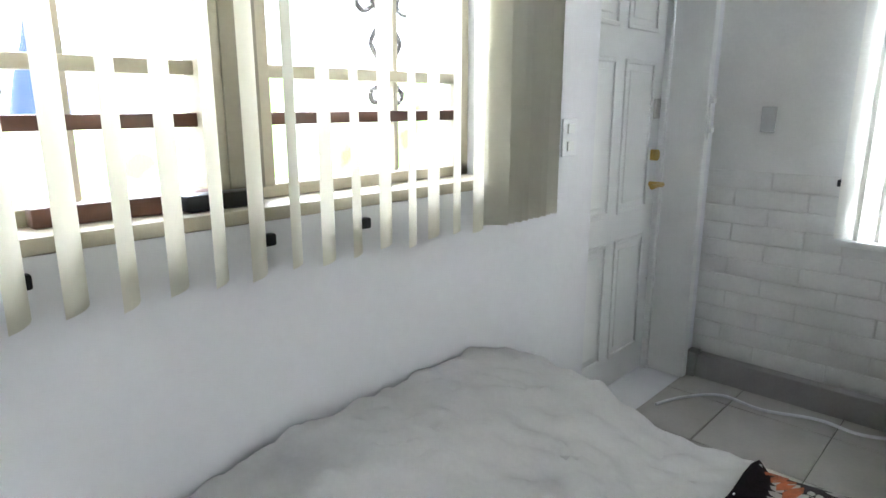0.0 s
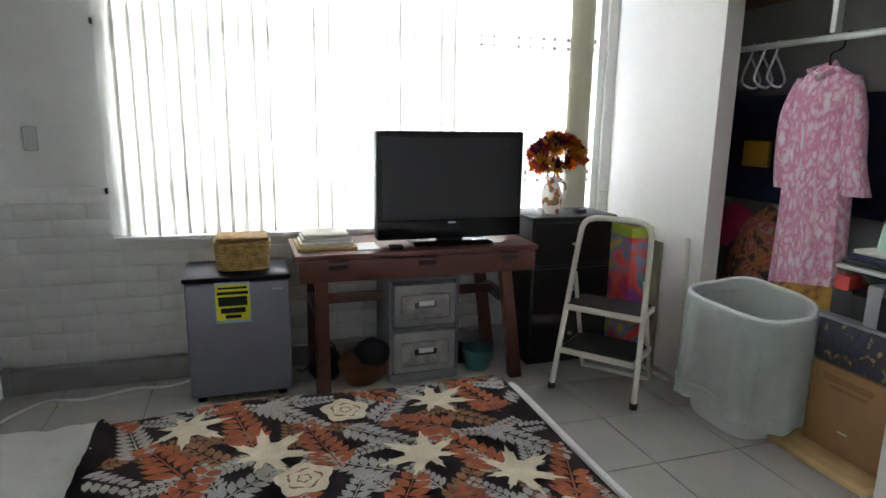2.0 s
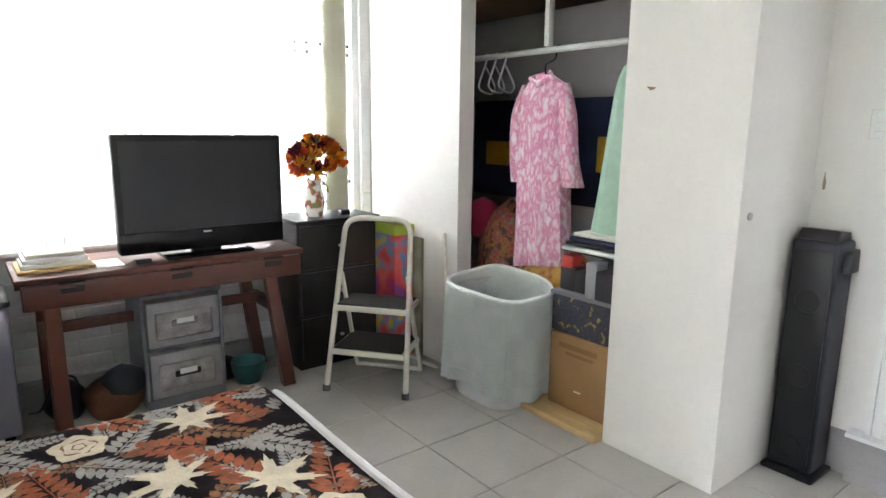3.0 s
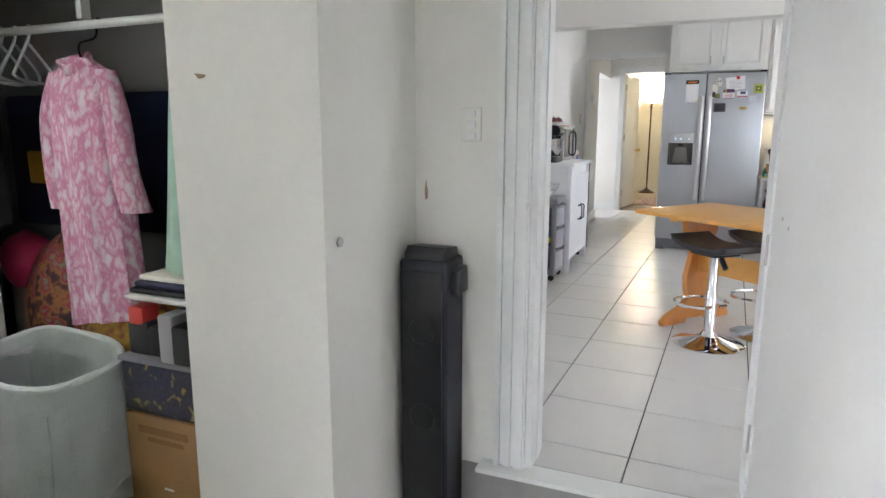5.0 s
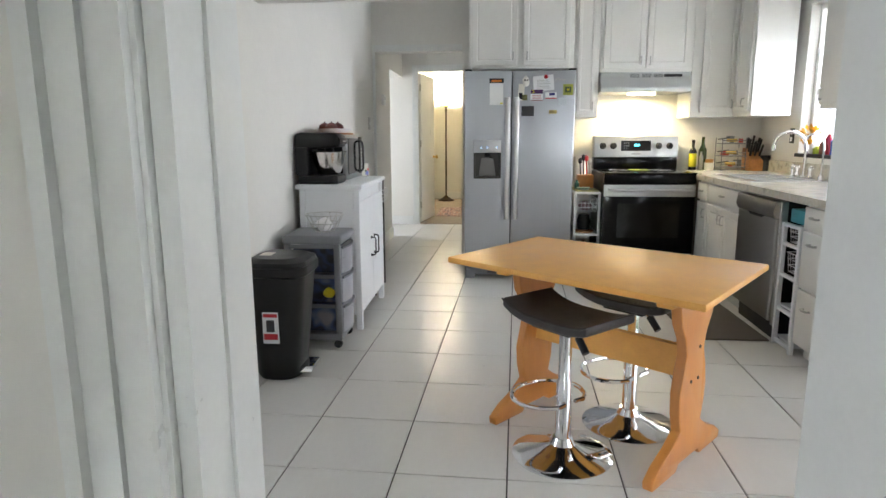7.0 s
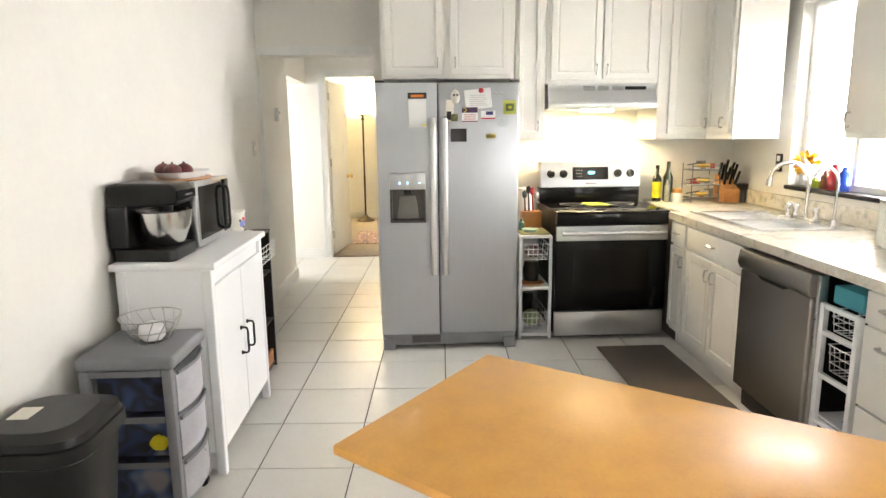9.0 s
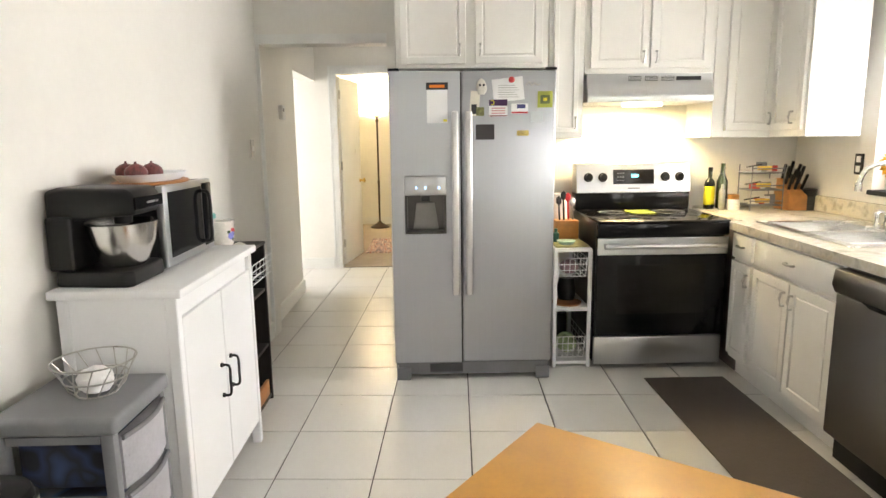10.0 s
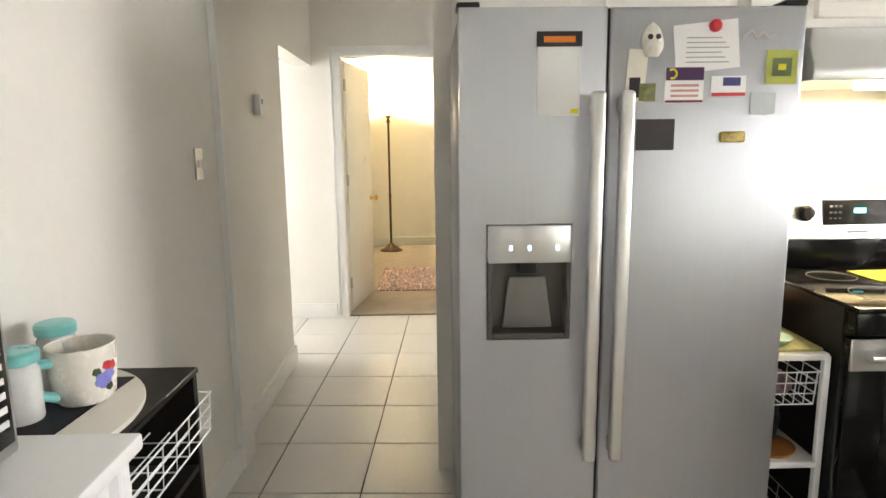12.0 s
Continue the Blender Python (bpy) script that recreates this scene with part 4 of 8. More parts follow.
# clear drawer unit and clutter below the desk
CLEAR_PL = mat("cloudy_plastic", (0.30, 0.295, 0.30), 0.35, vary=0.15, scale=10)
bins = thing("drawer_unit", (2.44, 3.10, 0), "translucent grey plastic drawer unit under the desk", "drawers")
part("frame", B(2.25, 2.63, 2.96, 3.28, 0.0, 0.05, 0.01), GREY_PLASTIC, bins)
for b in ((2.25, 2.268, 2.96, 3.28, 0.05, 0.55), (2.612, 2.63, 2.96, 3.28, 0.05, 0.55), (2.25, 2.63, 2.96, 3.28, 0.55, 0.57), (2.268, 2.612, 3.26, 3.28, 0.05, 0.55), (2.268, 2.612, 2.96, 3.26, 0.29, 0.305)):
    part("panel", B(*b, 0.004, 1), GREY_PLASTIC, bins)
for z in (0.055, 0.31):
    d = part("drawer", B(2.272, 2.608, 2.945, 3.25, z, z + 0.225, 0.012), CLEAR_PL, bins)
    part("drawer_panel", B(2.31, 2.57, 2.938, 2.946, z + 0.04, z + 0.17, 0.01), mat("pale_pane", (0.34, 0.32, 0.315), 0.4, vary=0.25, scale=14), d)
    part("handle", B(2.38, 2.50, 2.928, 2.945, z + 0.10, z + 0.13, 0.005), BLACK if z < 0.2 else GREY_PLASTIC, d)
    part("label_card", B(2.40, 2.48, 2.924, 2.929, z + 0.115, z + 0.14), WHITE, d)
BROWN_BAG = mat("brown_leather", (0.16, 0.06, 0.025), 0.5, vary=0.3, bump=0.2, bump_scale=60)
def lump(bm, cx, cy, z0, sx, sy, sz, seed=0.0, n=14):
    rings_ = []
    for i in range(9):
        t = i / 8
        r = math.sin(math.pi * (0.12 + 0.88 * t)) ** 0.6 if t < 1 else 0.0
        rings_.append((max(r, 0.0), t))
    vs = []
    for r, t in rings_:
        vs.append([bm.verts.new((cx + sx * r * math.cos(a) * (1 + 0.2 * noise.noise((math.cos(a), math.sin(a), t * 2 + seed))), cy + sy * r * math.sin(a) * (1 + 0.2 * noise.noise((math.sin(a) + 3, math.cos(a), t * 2 + seed))), z0 + sz * t)) for a in [2 * math.pi * j / n for j in range(n)]])
    for a, b in zip(vs, vs[1:]):
        for j in range(n):
            bm.faces.new((a[j], a[(j + 1) % n], b[(j + 1) % n], b[j]))
    bm.faces.new(vs[0][::-1])
    bm.faces.new(vs[-1])
    return bm
bag = thing("handbag", (2.12, 3.0, 0), "brown leather bag on the floor under the desk", "bag")
part("body", lump(bmesh.new(), 2.12, 3.02, 0.0, 0.13, 0.09, 0.22, 1.0), BROWN_BAG, bag)
part("flap", lump(bmesh.new(), 2.16, 2.99, 0.10, 0.10, 0.07, 0.16, 6.0), BLACK_MATTE, bag)
single("dark_bag", lump(bmesh.new(), 1.94, 3.12, 0.0, 0.09, 0.07, 0.20, 5.0), BLACK_MATTE, "dark bag on the floor under the desk", "bag")
single("green_bowl", lathe(bmesh.new(), [(0.0, 0.0), (0.06, 0.0), (0.085, 0.06), (0.09, 0.12), (0.082, 0.12), (0.075, 0.06), (0.0, 0.01)], 2.78, 3.05, 20), mat("teal_ceramic", (0.045, 0.13, 0.13), 0.35), "teal ceramic pot on the floor", "pot")
single("black_shoes", lump(bmesh.new(), 2.70, 3.18, 0.0, 0.07, 0.1, 0.12, 3.0), BLACK_MATTE, "black shoes on the floor", "shoes")
single("power_cord", T(smooth_path([(1.28, 3.27, 0.012), (1.15, 3.22, 0.010), (1.0, 3.24, 0.010), (0.8, 3.17, 0.010), (0.62, 3.19, 0.010), (0.5, 3.05, 0.010), (0.44, 2.9, 0.010)]), 0.007), WHITE, "white power cord along the floor", "cord")
single("loop_cable", T(smooth_path([(1.80, 3.25, 0.01), (1.84, 3.1, 0.08), (1.9, 3.05, 0.22), (1.98, 3.08, 0.2), (2.0, 3.15, 0.02)]), 0.006), BLACK, "black cable coil under the desk", "cable")

# ---- black cabinet with vase ----
cab = thing("black_cabinet", (3.31, 3.17, 0), "tall black-brown wooden drawer cabinet", "cabinet")
part("body", B(3.06, 3.56, 3.0, 3.33, 0.0, 0.83, 0.006), BLACK_WOOD, cab)
part("top", B(3.045, 3.575, 2.975, 3.335, 0.831, 0.855, 0.005), BLACK_WOOD, cab)
for z in (0.06, 0.32, 0.58):
    d = part("drawer", B(3.075, 3.545, 2.983, 3.0, z, z + 0.24, 0.005), BLACK_WOOD, cab)
    part("knob", lathe(bmesh.new(), [(0, z + 0.11), (0.012, z + 0.115), (0.012, z + 0.125), (0, z + 0.13)], 3.31, 2.973, 10), NICKEL, d)
CERAMIC = blotched("floral_ceramic", [(0.78, 0.76, 0.70), (0.80, 0.78, 0.72), (0.78, 0.74, 0.66), (0.45, 0.10, 0.06), (0.15, 0.22, 0.08)], 22, 0.25, 1.0)
vase = thing("flower_vase", (3.23, 3.12, 0.855), "white ceramic vase with autumn silk flowers on the cabinet", "vase")
part("vase_body", lathe(bmesh.new(), [(0.0, 0.855), (0.045, 0.855), (0.055, 0.90), (0.058, 0.96), (0.045, 1.01), (0.035, 1.03), (0.045, 1.06), (0.04, 1.06), (0.03, 1.03), (0.0, 0.9)], 3.23, 3.12, 24), CERAMIC, vase)
part("vase_handle", T(smooth_path([(3.27, 3.12, 1.03), (3.31, 3.12, 1.02), (3.31, 3.12, 0.95), (3.285, 3.12, 0.92)]), 0.006), CERAMIC, vase)
rng = random.Random(11)
PETALS = [cloth("orange_silk", (0.75, 0.20, 0.02), 0.45), cloth("rust_silk", (0.50, 0.08, 0.02), 0.4), cloth("wine_silk", (0.16, 0.02, 0.04), 0.3), cloth("gold_silk", (0.80, 0.36, 0.03), 0.45)]
for n_ in range(34):
    a, e = rng.uniform(0, 6.28), rng.uniform(0.15, 1.8)
    c = Vector((3.24, 3.10, 1.16)) + 0.125 * Vector((math.cos(a) * math.sin(e) * 1.05, math.sin(a) * math.sin(e) * 0.8, math.cos(e) * 1.1 - 0.2))
    bm = bmesh.new()
    for k in range(26):
        d = Vector((rng.gauss(0, 1), rng.gauss(0, 1), rng.gauss(0.4, 0.8))).normalized()
        s = d.orthogonal().normalized() * rng.uniform(0.014, 0.024)
        w = d.cross(s)
        q = [c + d * 0.006, c + d * 0.032 + s, c + d * rng.uniform(0.05, 0.07) + w * 0.4, c + d * 0.032 - s]
        bm.faces.new([bm.verts.new(p) for p in q])
    bmesh.ops.solidify(bm, geom=bm.faces[:], thickness=0.0012)
    f_ = part("flower", bm, PETALS[n_ % 4], vase)
GREEN = mat("leaf_green", (0.05, 0.09, 0.03), 0.7, vary=0.3)
for n_ in range(7):
    a = n_ * 0.9
    c = Vector((3.23 + 0.10 * math.cos(a), 3.12 + 0.08 * math.sin(a), 1.24 + 0.03 * math.sin(3 * a)))
    d = Vector((math.cos(a), math.sin(a), 0.5)).normalized() * 0.07
    s = d.cross(Vector((0, 0, 1))).normalized() * 0.016
    bm = bmesh.new()
    bm.faces.new([bm.verts.new(p) for p in (c, c + d * 0.5 + s, c + d, c + d * 0.5 - s)])
    bmesh.ops.solidify(bm, geom=bm.faces[:], thickness=0.001)
    part("leaf", bm, GREEN, vase)
    part("stem", T([(3.23, 3.12, 0.95), tuple(c)], 0.0025, 5), GREEN, vase)
single("small_black_box", B(3.36, 3.42, 3.05, 3.11, 0.855, 0.885, 0.006), BLACK, "small black box on the cabinet", "box")

# ---- step ladder ----
LADDER = mat("cream_enamel", (0.72, 0.69, 0.60), 0.35, vary=0.05)
TREAD = mat("black_rubber", (0.045, 0.042, 0.04), 0.8, vary=0.15, bump=0.2)
lad = thing("step_ladder", (3.19, 2.52, 0), "cream metal two-step ladder with black treads", "ladder", rz=-51.5, world_coords=False)
WH = 0.215
fr = smooth_path([(-WH, -0.0, 0.015), (-WH * 0.93, 0.10, 0.40), (-WH * 0.86, 0.185, 0.74), (-WH * 0.80, 0.21, 0.845), (-WH * 0.55, 0.222, 0.88), (0, 0.223, 0.885), (WH * 0.55, 0.222, 0.88), (WH * 0.80, 0.21, 0.845), (WH * 0.86, 0.185, 0.74), (WH * 0.93, 0.10, 0.40), (WH, 0.0, 0.015)], 8)
part("front_frame", T(fr, 0.0145, 10), LADDER, lad)
bk = smooth_path([(-WH * 0.84, 0.15, 0.60), (-WH * 0.86, 0.30, 0.20), (-WH * 0.88, 0.375, 0.015), (-WH * 0.7, 0.378, 0.012), (WH * 0.7, 0.378, 0.012), (WH * 0.88, 0.375, 0.015), (WH * 0.86, 0.30, 0.20), (WH * 0.84, 0.15, 0.60)], 8)
part("rear_frame", T(bk, 0.012, 8), LADDER, lad)
for z, y, d in ((0.225, 0.055, 0.27), (0.445, 0.11, 0.21)):
    s = part("step", B(-WH * 0.92, WH * 0.92, y - 0.03, y + d, z - 0.035, z - 0.004, 0.006), LADDER, lad)
    part("tread", B(-WH * 0.86, WH * 0.86, y - 0.022, y + d - 0.01, z - 0.004, z + 0.004, 0.002, 1), TREAD, s)
for x in (-WH, WH):
    part("foot", lathe(bmesh.new(), [(0, 0), (0.02, 0), (0.02, 0.03), (0, 0.03)], x, 0.0, 12), TREAD, lad)

# bright folded bag and board behind the ladder
GIFT = blotched("printed_bag", [(0.25, 0.05, 0.25), (0.65, 0.05, 0.05), (0.70, 0.12, 0.10), (0.12, 0.30, 0.55), (0.65, 0.40, 0.03)], 7, 0.35, 1.0)
gift = thing("gift_bag", (3.65, 3.10, 0), "tall colourful printed gift bag standing against the wall", "bag")
bm = bmesh.new()
box(bm, 3.60, 3.735, 2.86, 3.22, 0.0, 0.80, 0.006)
part("bag_body", bm, GIFT, gift)
part("top_band", B(3.597, 3.737, 2.857, 3.223, 0.74, 0.80, 0.004), mat("lime_band", (0.45, 0.55, 0.05), 0.5), gift)
single("picture_frame", B(3.742, 3.765, 2.80, 3.05, 0.0, 0.72, 0.004), mat("greenish_board", (0.30, 0.30, 0.20), 0.6, vary=0.2), "thin picture board leaning on the wall", "frame")
single("folded_rack", T(smooth_path([(3.66, 2.95, 0.012), (3.68, 2.75, 0.012), (3.69, 2.62, 0.012), (3.74, 2.57, 0.02), (3.755, 2.58, 0.45), (3.755, 2.60, 0.78)]), 0.011), LADDER, "white metal rod of a folded rack", "rack")

# ---- laundry hamper with towel ----
ham = thing("laundry_hamper", (3.74, 2.13, 0), "white plastic laundry hamper draped with a mint towel", "hamper")
HC = (3.74, 2.13)
def oval(rx, ry, z, n=96, wave=0.0, ph=0.0, tilt=0.0, sag=0.0):
    return [(HC[0] + (rx + wave * (math.sin(9 * a + ph) + 0.6 * math.sin(23 * a + 2 * ph))) * math.copysign(abs(math.cos(a)) ** 0.55, math.cos(a)), HC[1] + (ry + wave * (math.sin(7 * a + ph) + 0.6 * math.sin(19 * a + ph))) * math.copysign(abs(math.sin(a)) ** 0.55, math.sin(a)), z + tilt * math.sin(2 * a + 1) + sag * math.cos(a - 0.75)) for a in [2 * math.pi * i / n for i in range(n)]]
def loft(loops, cap=False):
    bm = bmesh.new()
    vs = [[bm.verts.new(p) for p in l] for l in loops]
    n = len(vs[0])
    for a, b in zip(vs, vs[1:]):
        for i in range(n):
            bm.faces.new((a[i], a[(i + 1) % n], b[(i + 1) % n], b[i]))
    if cap:
        bm.faces.new(vs[0][::-1])
    return bm
part("tub", loft([oval(0.150, 0.190, 0.0), oval(0.160, 0.200, 0.025), oval(0.180, 0.235, 0.60, sag=0.02), oval(0.172, 0.228, 0.60, sag=0.02), oval(0.145, 0.18, 0.04)], True), WHITE, ham)
bm = loft([oval(0.150, 0.205, 0.34, wave=0.004), oval(0.165, 0.222, 0.56, wave=0.003, sag=0.02), oval(0.176, 0.236, 0.628, tilt=0.010, sag=0.028), oval(0.190, 0.250, 0.648, tilt=0.010, sag=0.03), oval(0.203, 0.262, 0.632, tilt=0.010, sag=0.03), oval(0.206, 0.266, 0.52, wave=0.006, ph=0.2), oval(0.209, 0.270, 0.40, wave=0.011, ph=0.4), oval(0.211, 0.272, 0.28, wave=0.014, ph=0.7), oval(0.213, 0.274, 0.19, wave=0.017, ph=0.9, tilt=0.010), oval(0.215, 0.276, 0.095, wave=0.020, ph=1.1, tilt=0.022)])
bmesh.ops.solidify(bm, geom=bm.faces[:], thickness=0.007)
part("towel", bm, MINT, ham, "mint green towel")
part("towel_band", T(oval(0.217, 0.278, 0.175, wave=0.0172, ph=0.93, tilt=0.012), 0.0035, 6, True), MINT, ham)
part("rim", T(oval(0.192, 0.252, 0.640, tilt=0.010, sag=0.03), 0.013, 8, True), MINT, ham, "rolled pale towel edge")

ham.matrix_basis = ham.matrix_basis @ Matrix.Diagonal((1, 1, 0.92, 1))

# ---- closet contents ----
single("closet_board", B(CX - 0.05, CX + 0.13, 1.475, 1.93, 0.0, 0.035, 0.004), RAW_WOOD, "raw pine board on the closet floor", "board")
rod = thing("closet_rod", (4.10, 1.98, 1.75), "white painted hanging rod in the closet", "rod")
part("pole", T([(4.10, 1.066, 1.75), (4.10, 3.32, 1.75)], 0.016, 12), TRIM, rod)
part("shelf", B(3.95, DX + 0.079, 1.07, 3.32, 2.02, 2.04), mat("brown_shelf", (0.16, 0.08, 0.04), 0.6, vary=0.2), rod)
part("support", B(4.08, 4.12, 2.18, 2.21, 1.77, 2.02, 0.003), TRIM, rod)
CARD = mat("cardboard", (0.36, 0.20, 0.085), 0.85, vary=0.08, scale=6, bump=0.1)
cb = thing("cardboard_box", (3.97, 1.66, 0.035), "brown cardboard box with faded print on the closet floor", "box")
part("carton", B(3.84, 4.20, 1.49, 1.86, 0.036, 0.40, 0.005), CARD, cb)
for b in ((1.58, 1.80, 0.335, 0.36), (1.60, 1.76, 0.305, 0.32)):
    part("print_bar", B(3.8375, 3.8402, b[0], b[1], b[2], b[3]), mat("faded_print", (0.25, 0.13, 0.05), 0.85), cb)
part("tear", B(3.8375, 3.8402, 1.66, 1.70, 0.135, 0.142), PAPER, cb)
CLEAR_DARK = blotched("crate_mixed", [(0.02, 0.02, 0.03), (0.05, 0.05, 0.08), (0.03, 0.03, 0.05), (0.05, 0.05, 0.06), (0.40, 0.30, 0.10)], 26, 0.3, 2.0)
crate = thing("storage_crate", (3.97, 1.66, 0.40), "dark see-through crate filled with odds and ends", "crate")
part("crate_body", B(3.845, 4.2, 1.485, 1.865, 0.401, 0.585, 0.012), CLEAR_DARK, crate)
part("rim", B(3.838, 4.205, 1.478, 1.872, 0.586, 0.604, 0.005), GREY_PLASTIC, crate)
rng = random.Random(21)
TOYS = [mat("toy_yellow", (0.75, 0.6, 0.02), 0.5), mat("toy_red", (0.5, 0.04, 0.03), 0.5), mat("toy_navy", (0.02, 0.025, 0.07), 0.6), mat("toy_white", (0.7, 0.7, 0.68), 0.6), mat("toy_black", (0.015, 0.015, 0.018), 0.5), mat("toy_brown", (0.15, 0.07, 0.03), 0.7), mat("toy_grey", (0.30, 0.30, 0.31), 0.6)]
for k in range(16):
    x, y, z = rng.uniform(3.88, 4.12), rng.uniform(1.53, 1.82), 0.604
    w, d, h = rng.uniform(0.025, 0.06), rng.uniform(0.03, 0.06), rng.uniform(0.08, 0.19)
    bm = B(x - w, x + w, y - d, y + d, z, z + h, 0.01)
    single("packed_item", bm, TOYS[(k * 3) % 7 if k % 3 else 4], "small packed item piled on the crate", "clutter", "clutter on the crate")
for k in range(4):
    single("folded_cloth", B(3.86 + 0.01 * k, 4.2, 1.50, 1.84 - 0.015 * k, 0.80 + 0.022 * k, 0.80 + 0.022 * k + 0.019, 0.008), (TOYS[3], TOYS[4], TOYS[2], PAPER)[k], "folded clothes piled in the closet", "clothes", "folded clothes")
part_ = single("clutter_shelf", B(3.9, 4.2, 1.48, 1.86, 0.785, 0.80, 0.004), BLACK, "dark board under the folded clothes", "board")
NAVY = mat("navy_cloth", (0.012, 0.02, 0.075), 0.85, vary=0.2, scale=8, bump=0.3, bump_scale=60)
navy = thing("navy_jacket", (4.31, 2.0, 0.95), "navy blue sports jacket with yellow panels at the closet back", "jacket")
part("body", B(4.26, 4.36, 1.10, 2.95, 0.95, 1.52, 0.02), NAVY, navy)
OCHRE = mat("ochre_cloth", (0.50, 0.27, 0.01), 0.8, vary=0.15, bump=0.2)
for y0, y1 in ((2.62, 2.80), (1.66, 1.96)):
    part("yellow_panel", B(4.235, 4.259, y0, y1, 1.14, 1.32 if y0 < 2 else 1.28, 0.006), OCHRE, navy, "yellow cloth panel")
part("seam", B(4.254, 4.2595, 2.20, 2.22, 0.97, 1.50, 0.002, 1), NAVY, navy)
FLOWERY = blotched("dark_floral", [(0.04, 0.02, 0.02), (0.10, 0.03, 0.04), (0.35, 0.16, 0.05), (0.3, 0.03, 0.06), (0.25, 0.22, 0.14)], 18, 0.8, 2.0)
rng = random.Random(4)
single("floral_dress", lump(bmesh.new(), 4.12, 2.45, 0.35, 0.16, 0.22, 0.62, 2.0), FLOWERY, "dark floral dress heaped in the closet", "dress")
single("pink_cushion", lump(bmesh.new(), 4.10, 2.66, 0.72, 0.10, 0.13, 0.24, 7.0), mat("deep_pink", (0.35, 0.02, 0.08), 0.8), "deep pink cushion in the closet", "cushion")
single("gold_cushion", lump(bmesh.new(), 4.08, 2.05, 0.45, 0.14, 0.26, 0.32, 9.0), blotched("gold_floral", [(0.35, 0.16, 0.02), (0.45, 0.25, 0.04), (0.2, 0.05, 0.02)], 16), "gold patterned cushion in the closet", "cushion")
single("lower_trunk", B(4.0, 4.3, 1.90, 2.75, 0.0, 0.44, 0.01), BLACK_MATTE, "black trunk on the closet floor", "trunk")
single("grey_coat", B(3.95, 4.2, 2.88, 2.94, 0.95, 1.55, 0.02), mat("grey_wool", (0.12, 0.11, 0.12), 0.9), "grey coat hanging in the closet", "coat")


def garment(name, label, cat, y, x, top, length, shoulder, hem, material, sleeves=True, folds=6, skew=0.0, thick=0.10):
    """A garment on a hanger, its front towards the room."""
    g = thing(name, (x, y, top - length), label, cat)
    n, loops = 44, []
    for i in range(22):
        t = i / 21
        w = shoulder * (0.25 + 0.75 * min(1, t / 0.07) ** 0.6) if t < 0.07 else shoulder + (hem - shoulder) * ((t - 0.07) / 0.93)
        d = thick * (0.4 + 0.6 * min(1, t * 6))
        z = top - length * t
        lp = []
        for a in [2 * math.pi * k / n for k in range(n)]:
            f = 1 + 0.16 * t * math.sin(folds * a + 3 * t) + 0.08 * t * math.sin(2.3 * folds * a + 1)
            hang = 0.06 * length * t * t * math.sin(a + 1.0) * 0.6
            lp.append((x + d * f * math.sin(a), y + skew * t + w * math.cos(a) * (1 + 0.03 * math.sin(folds * a)), z - (hang if t > 0.7 else 0)))
        loops.append(lp)
    bm = loft(loops)
    part("cloth_body", bm, material, g)
    if sleeves:
        for s in (-1, 1):
            pts = smooth_path([(x, y + s * shoulder * 0.72, top - 0.045), (x - 0.01, y + s * (shoulder + 0.012), top - 0.20), (x - 0.02, y + s * (shoulder + 0.020 - 0.020 * s), top - 0.40), (x - 0.015, y + s * (shoulder + 0.030 - 0.045 * s), top - 0.54)], 5)
            bm = bmesh.new()
            vs = []
            for i, p in enumerate(pts):
                r = 0.055 + 0.018 * i / len(pts)
                vs.append([bm.verts.new(p + Vector((r * 0.7 * math.sin(a), r * math.cos(a) * 0.8, 0.0))) for a in [2 * math.pi * k / 12 for k in range(12)]])
            for a, b in zip(vs, vs[1:]):
                for j in range(12):
                    bm.faces.new((a[j], a[(j + 1) % 12], b[(j + 1) % 12], b[j]))
            part("sleeve", bm, material, g)
        part("collar", T([(x - 0.03, y - 0.07, top - 0.02), (x - 0.06, y, top - 0.05), (x - 0.03, y + 0.07, top - 0.02), (x + 0.03, y, top + 0.01)], 0.018, 8, True), material, g)
    part("hanger_hook", T(smooth_path([(x, y, top), (x, y, top + 0.05), (4.10, y + 0.015, top + 0.085), (4.10, y, 1.768), (4.12, y - 0.02, 1.75)]), 0.004, 6), BLACK, g)
    return g


PINK = blotched("pink_tie_dye", [(0.80, 0.68, 0.73), (0.75, 0.46, 0.57), (0.64, 0.22, 0.37), (0.76, 0.52, 0.62), (0.82, 0.72, 0.76)], 30, 0.9, 6.0, 0.1, (1, 1, 0.55))
garment("pink_shirt", "long pink and white patterned shirt on a hanger", "shirt", 2.13, 4.02, 1.62, 0.98, 0.150, 0.185, PINK, True, 7, -0.02, 0.085)
garment("mint_blouse", "pale mint blouse hanging at the closet edge", "blouse", 1.60, 4.02, 1.66, 0.80, 0.07, 0.13, cloth("mint_cotton", (0.50, 0.72, 0.58), 0.1), False, 5, 0.06, 0.08)
for k, y in enumerate((2.5, 2.58, 2.66)):
    h_ = single("clothes_hanger", T(smooth_path([(4.10, y, 1.77), (4.10, y + 0.01, 1.72), (4.0, y - 0.05, 1.60), (3.93, y - 0.14, 1.56), (4.05, y - 0.05, 1.55), (4.22, y + 0.08, 1.56), (4.2, y + 0.04, 1.60), (4.10, y + 0.01, 1.70)]), 0.006, 6), TRIM, "white empty clothes hanger on the rod", "hanger", "empty hangers")

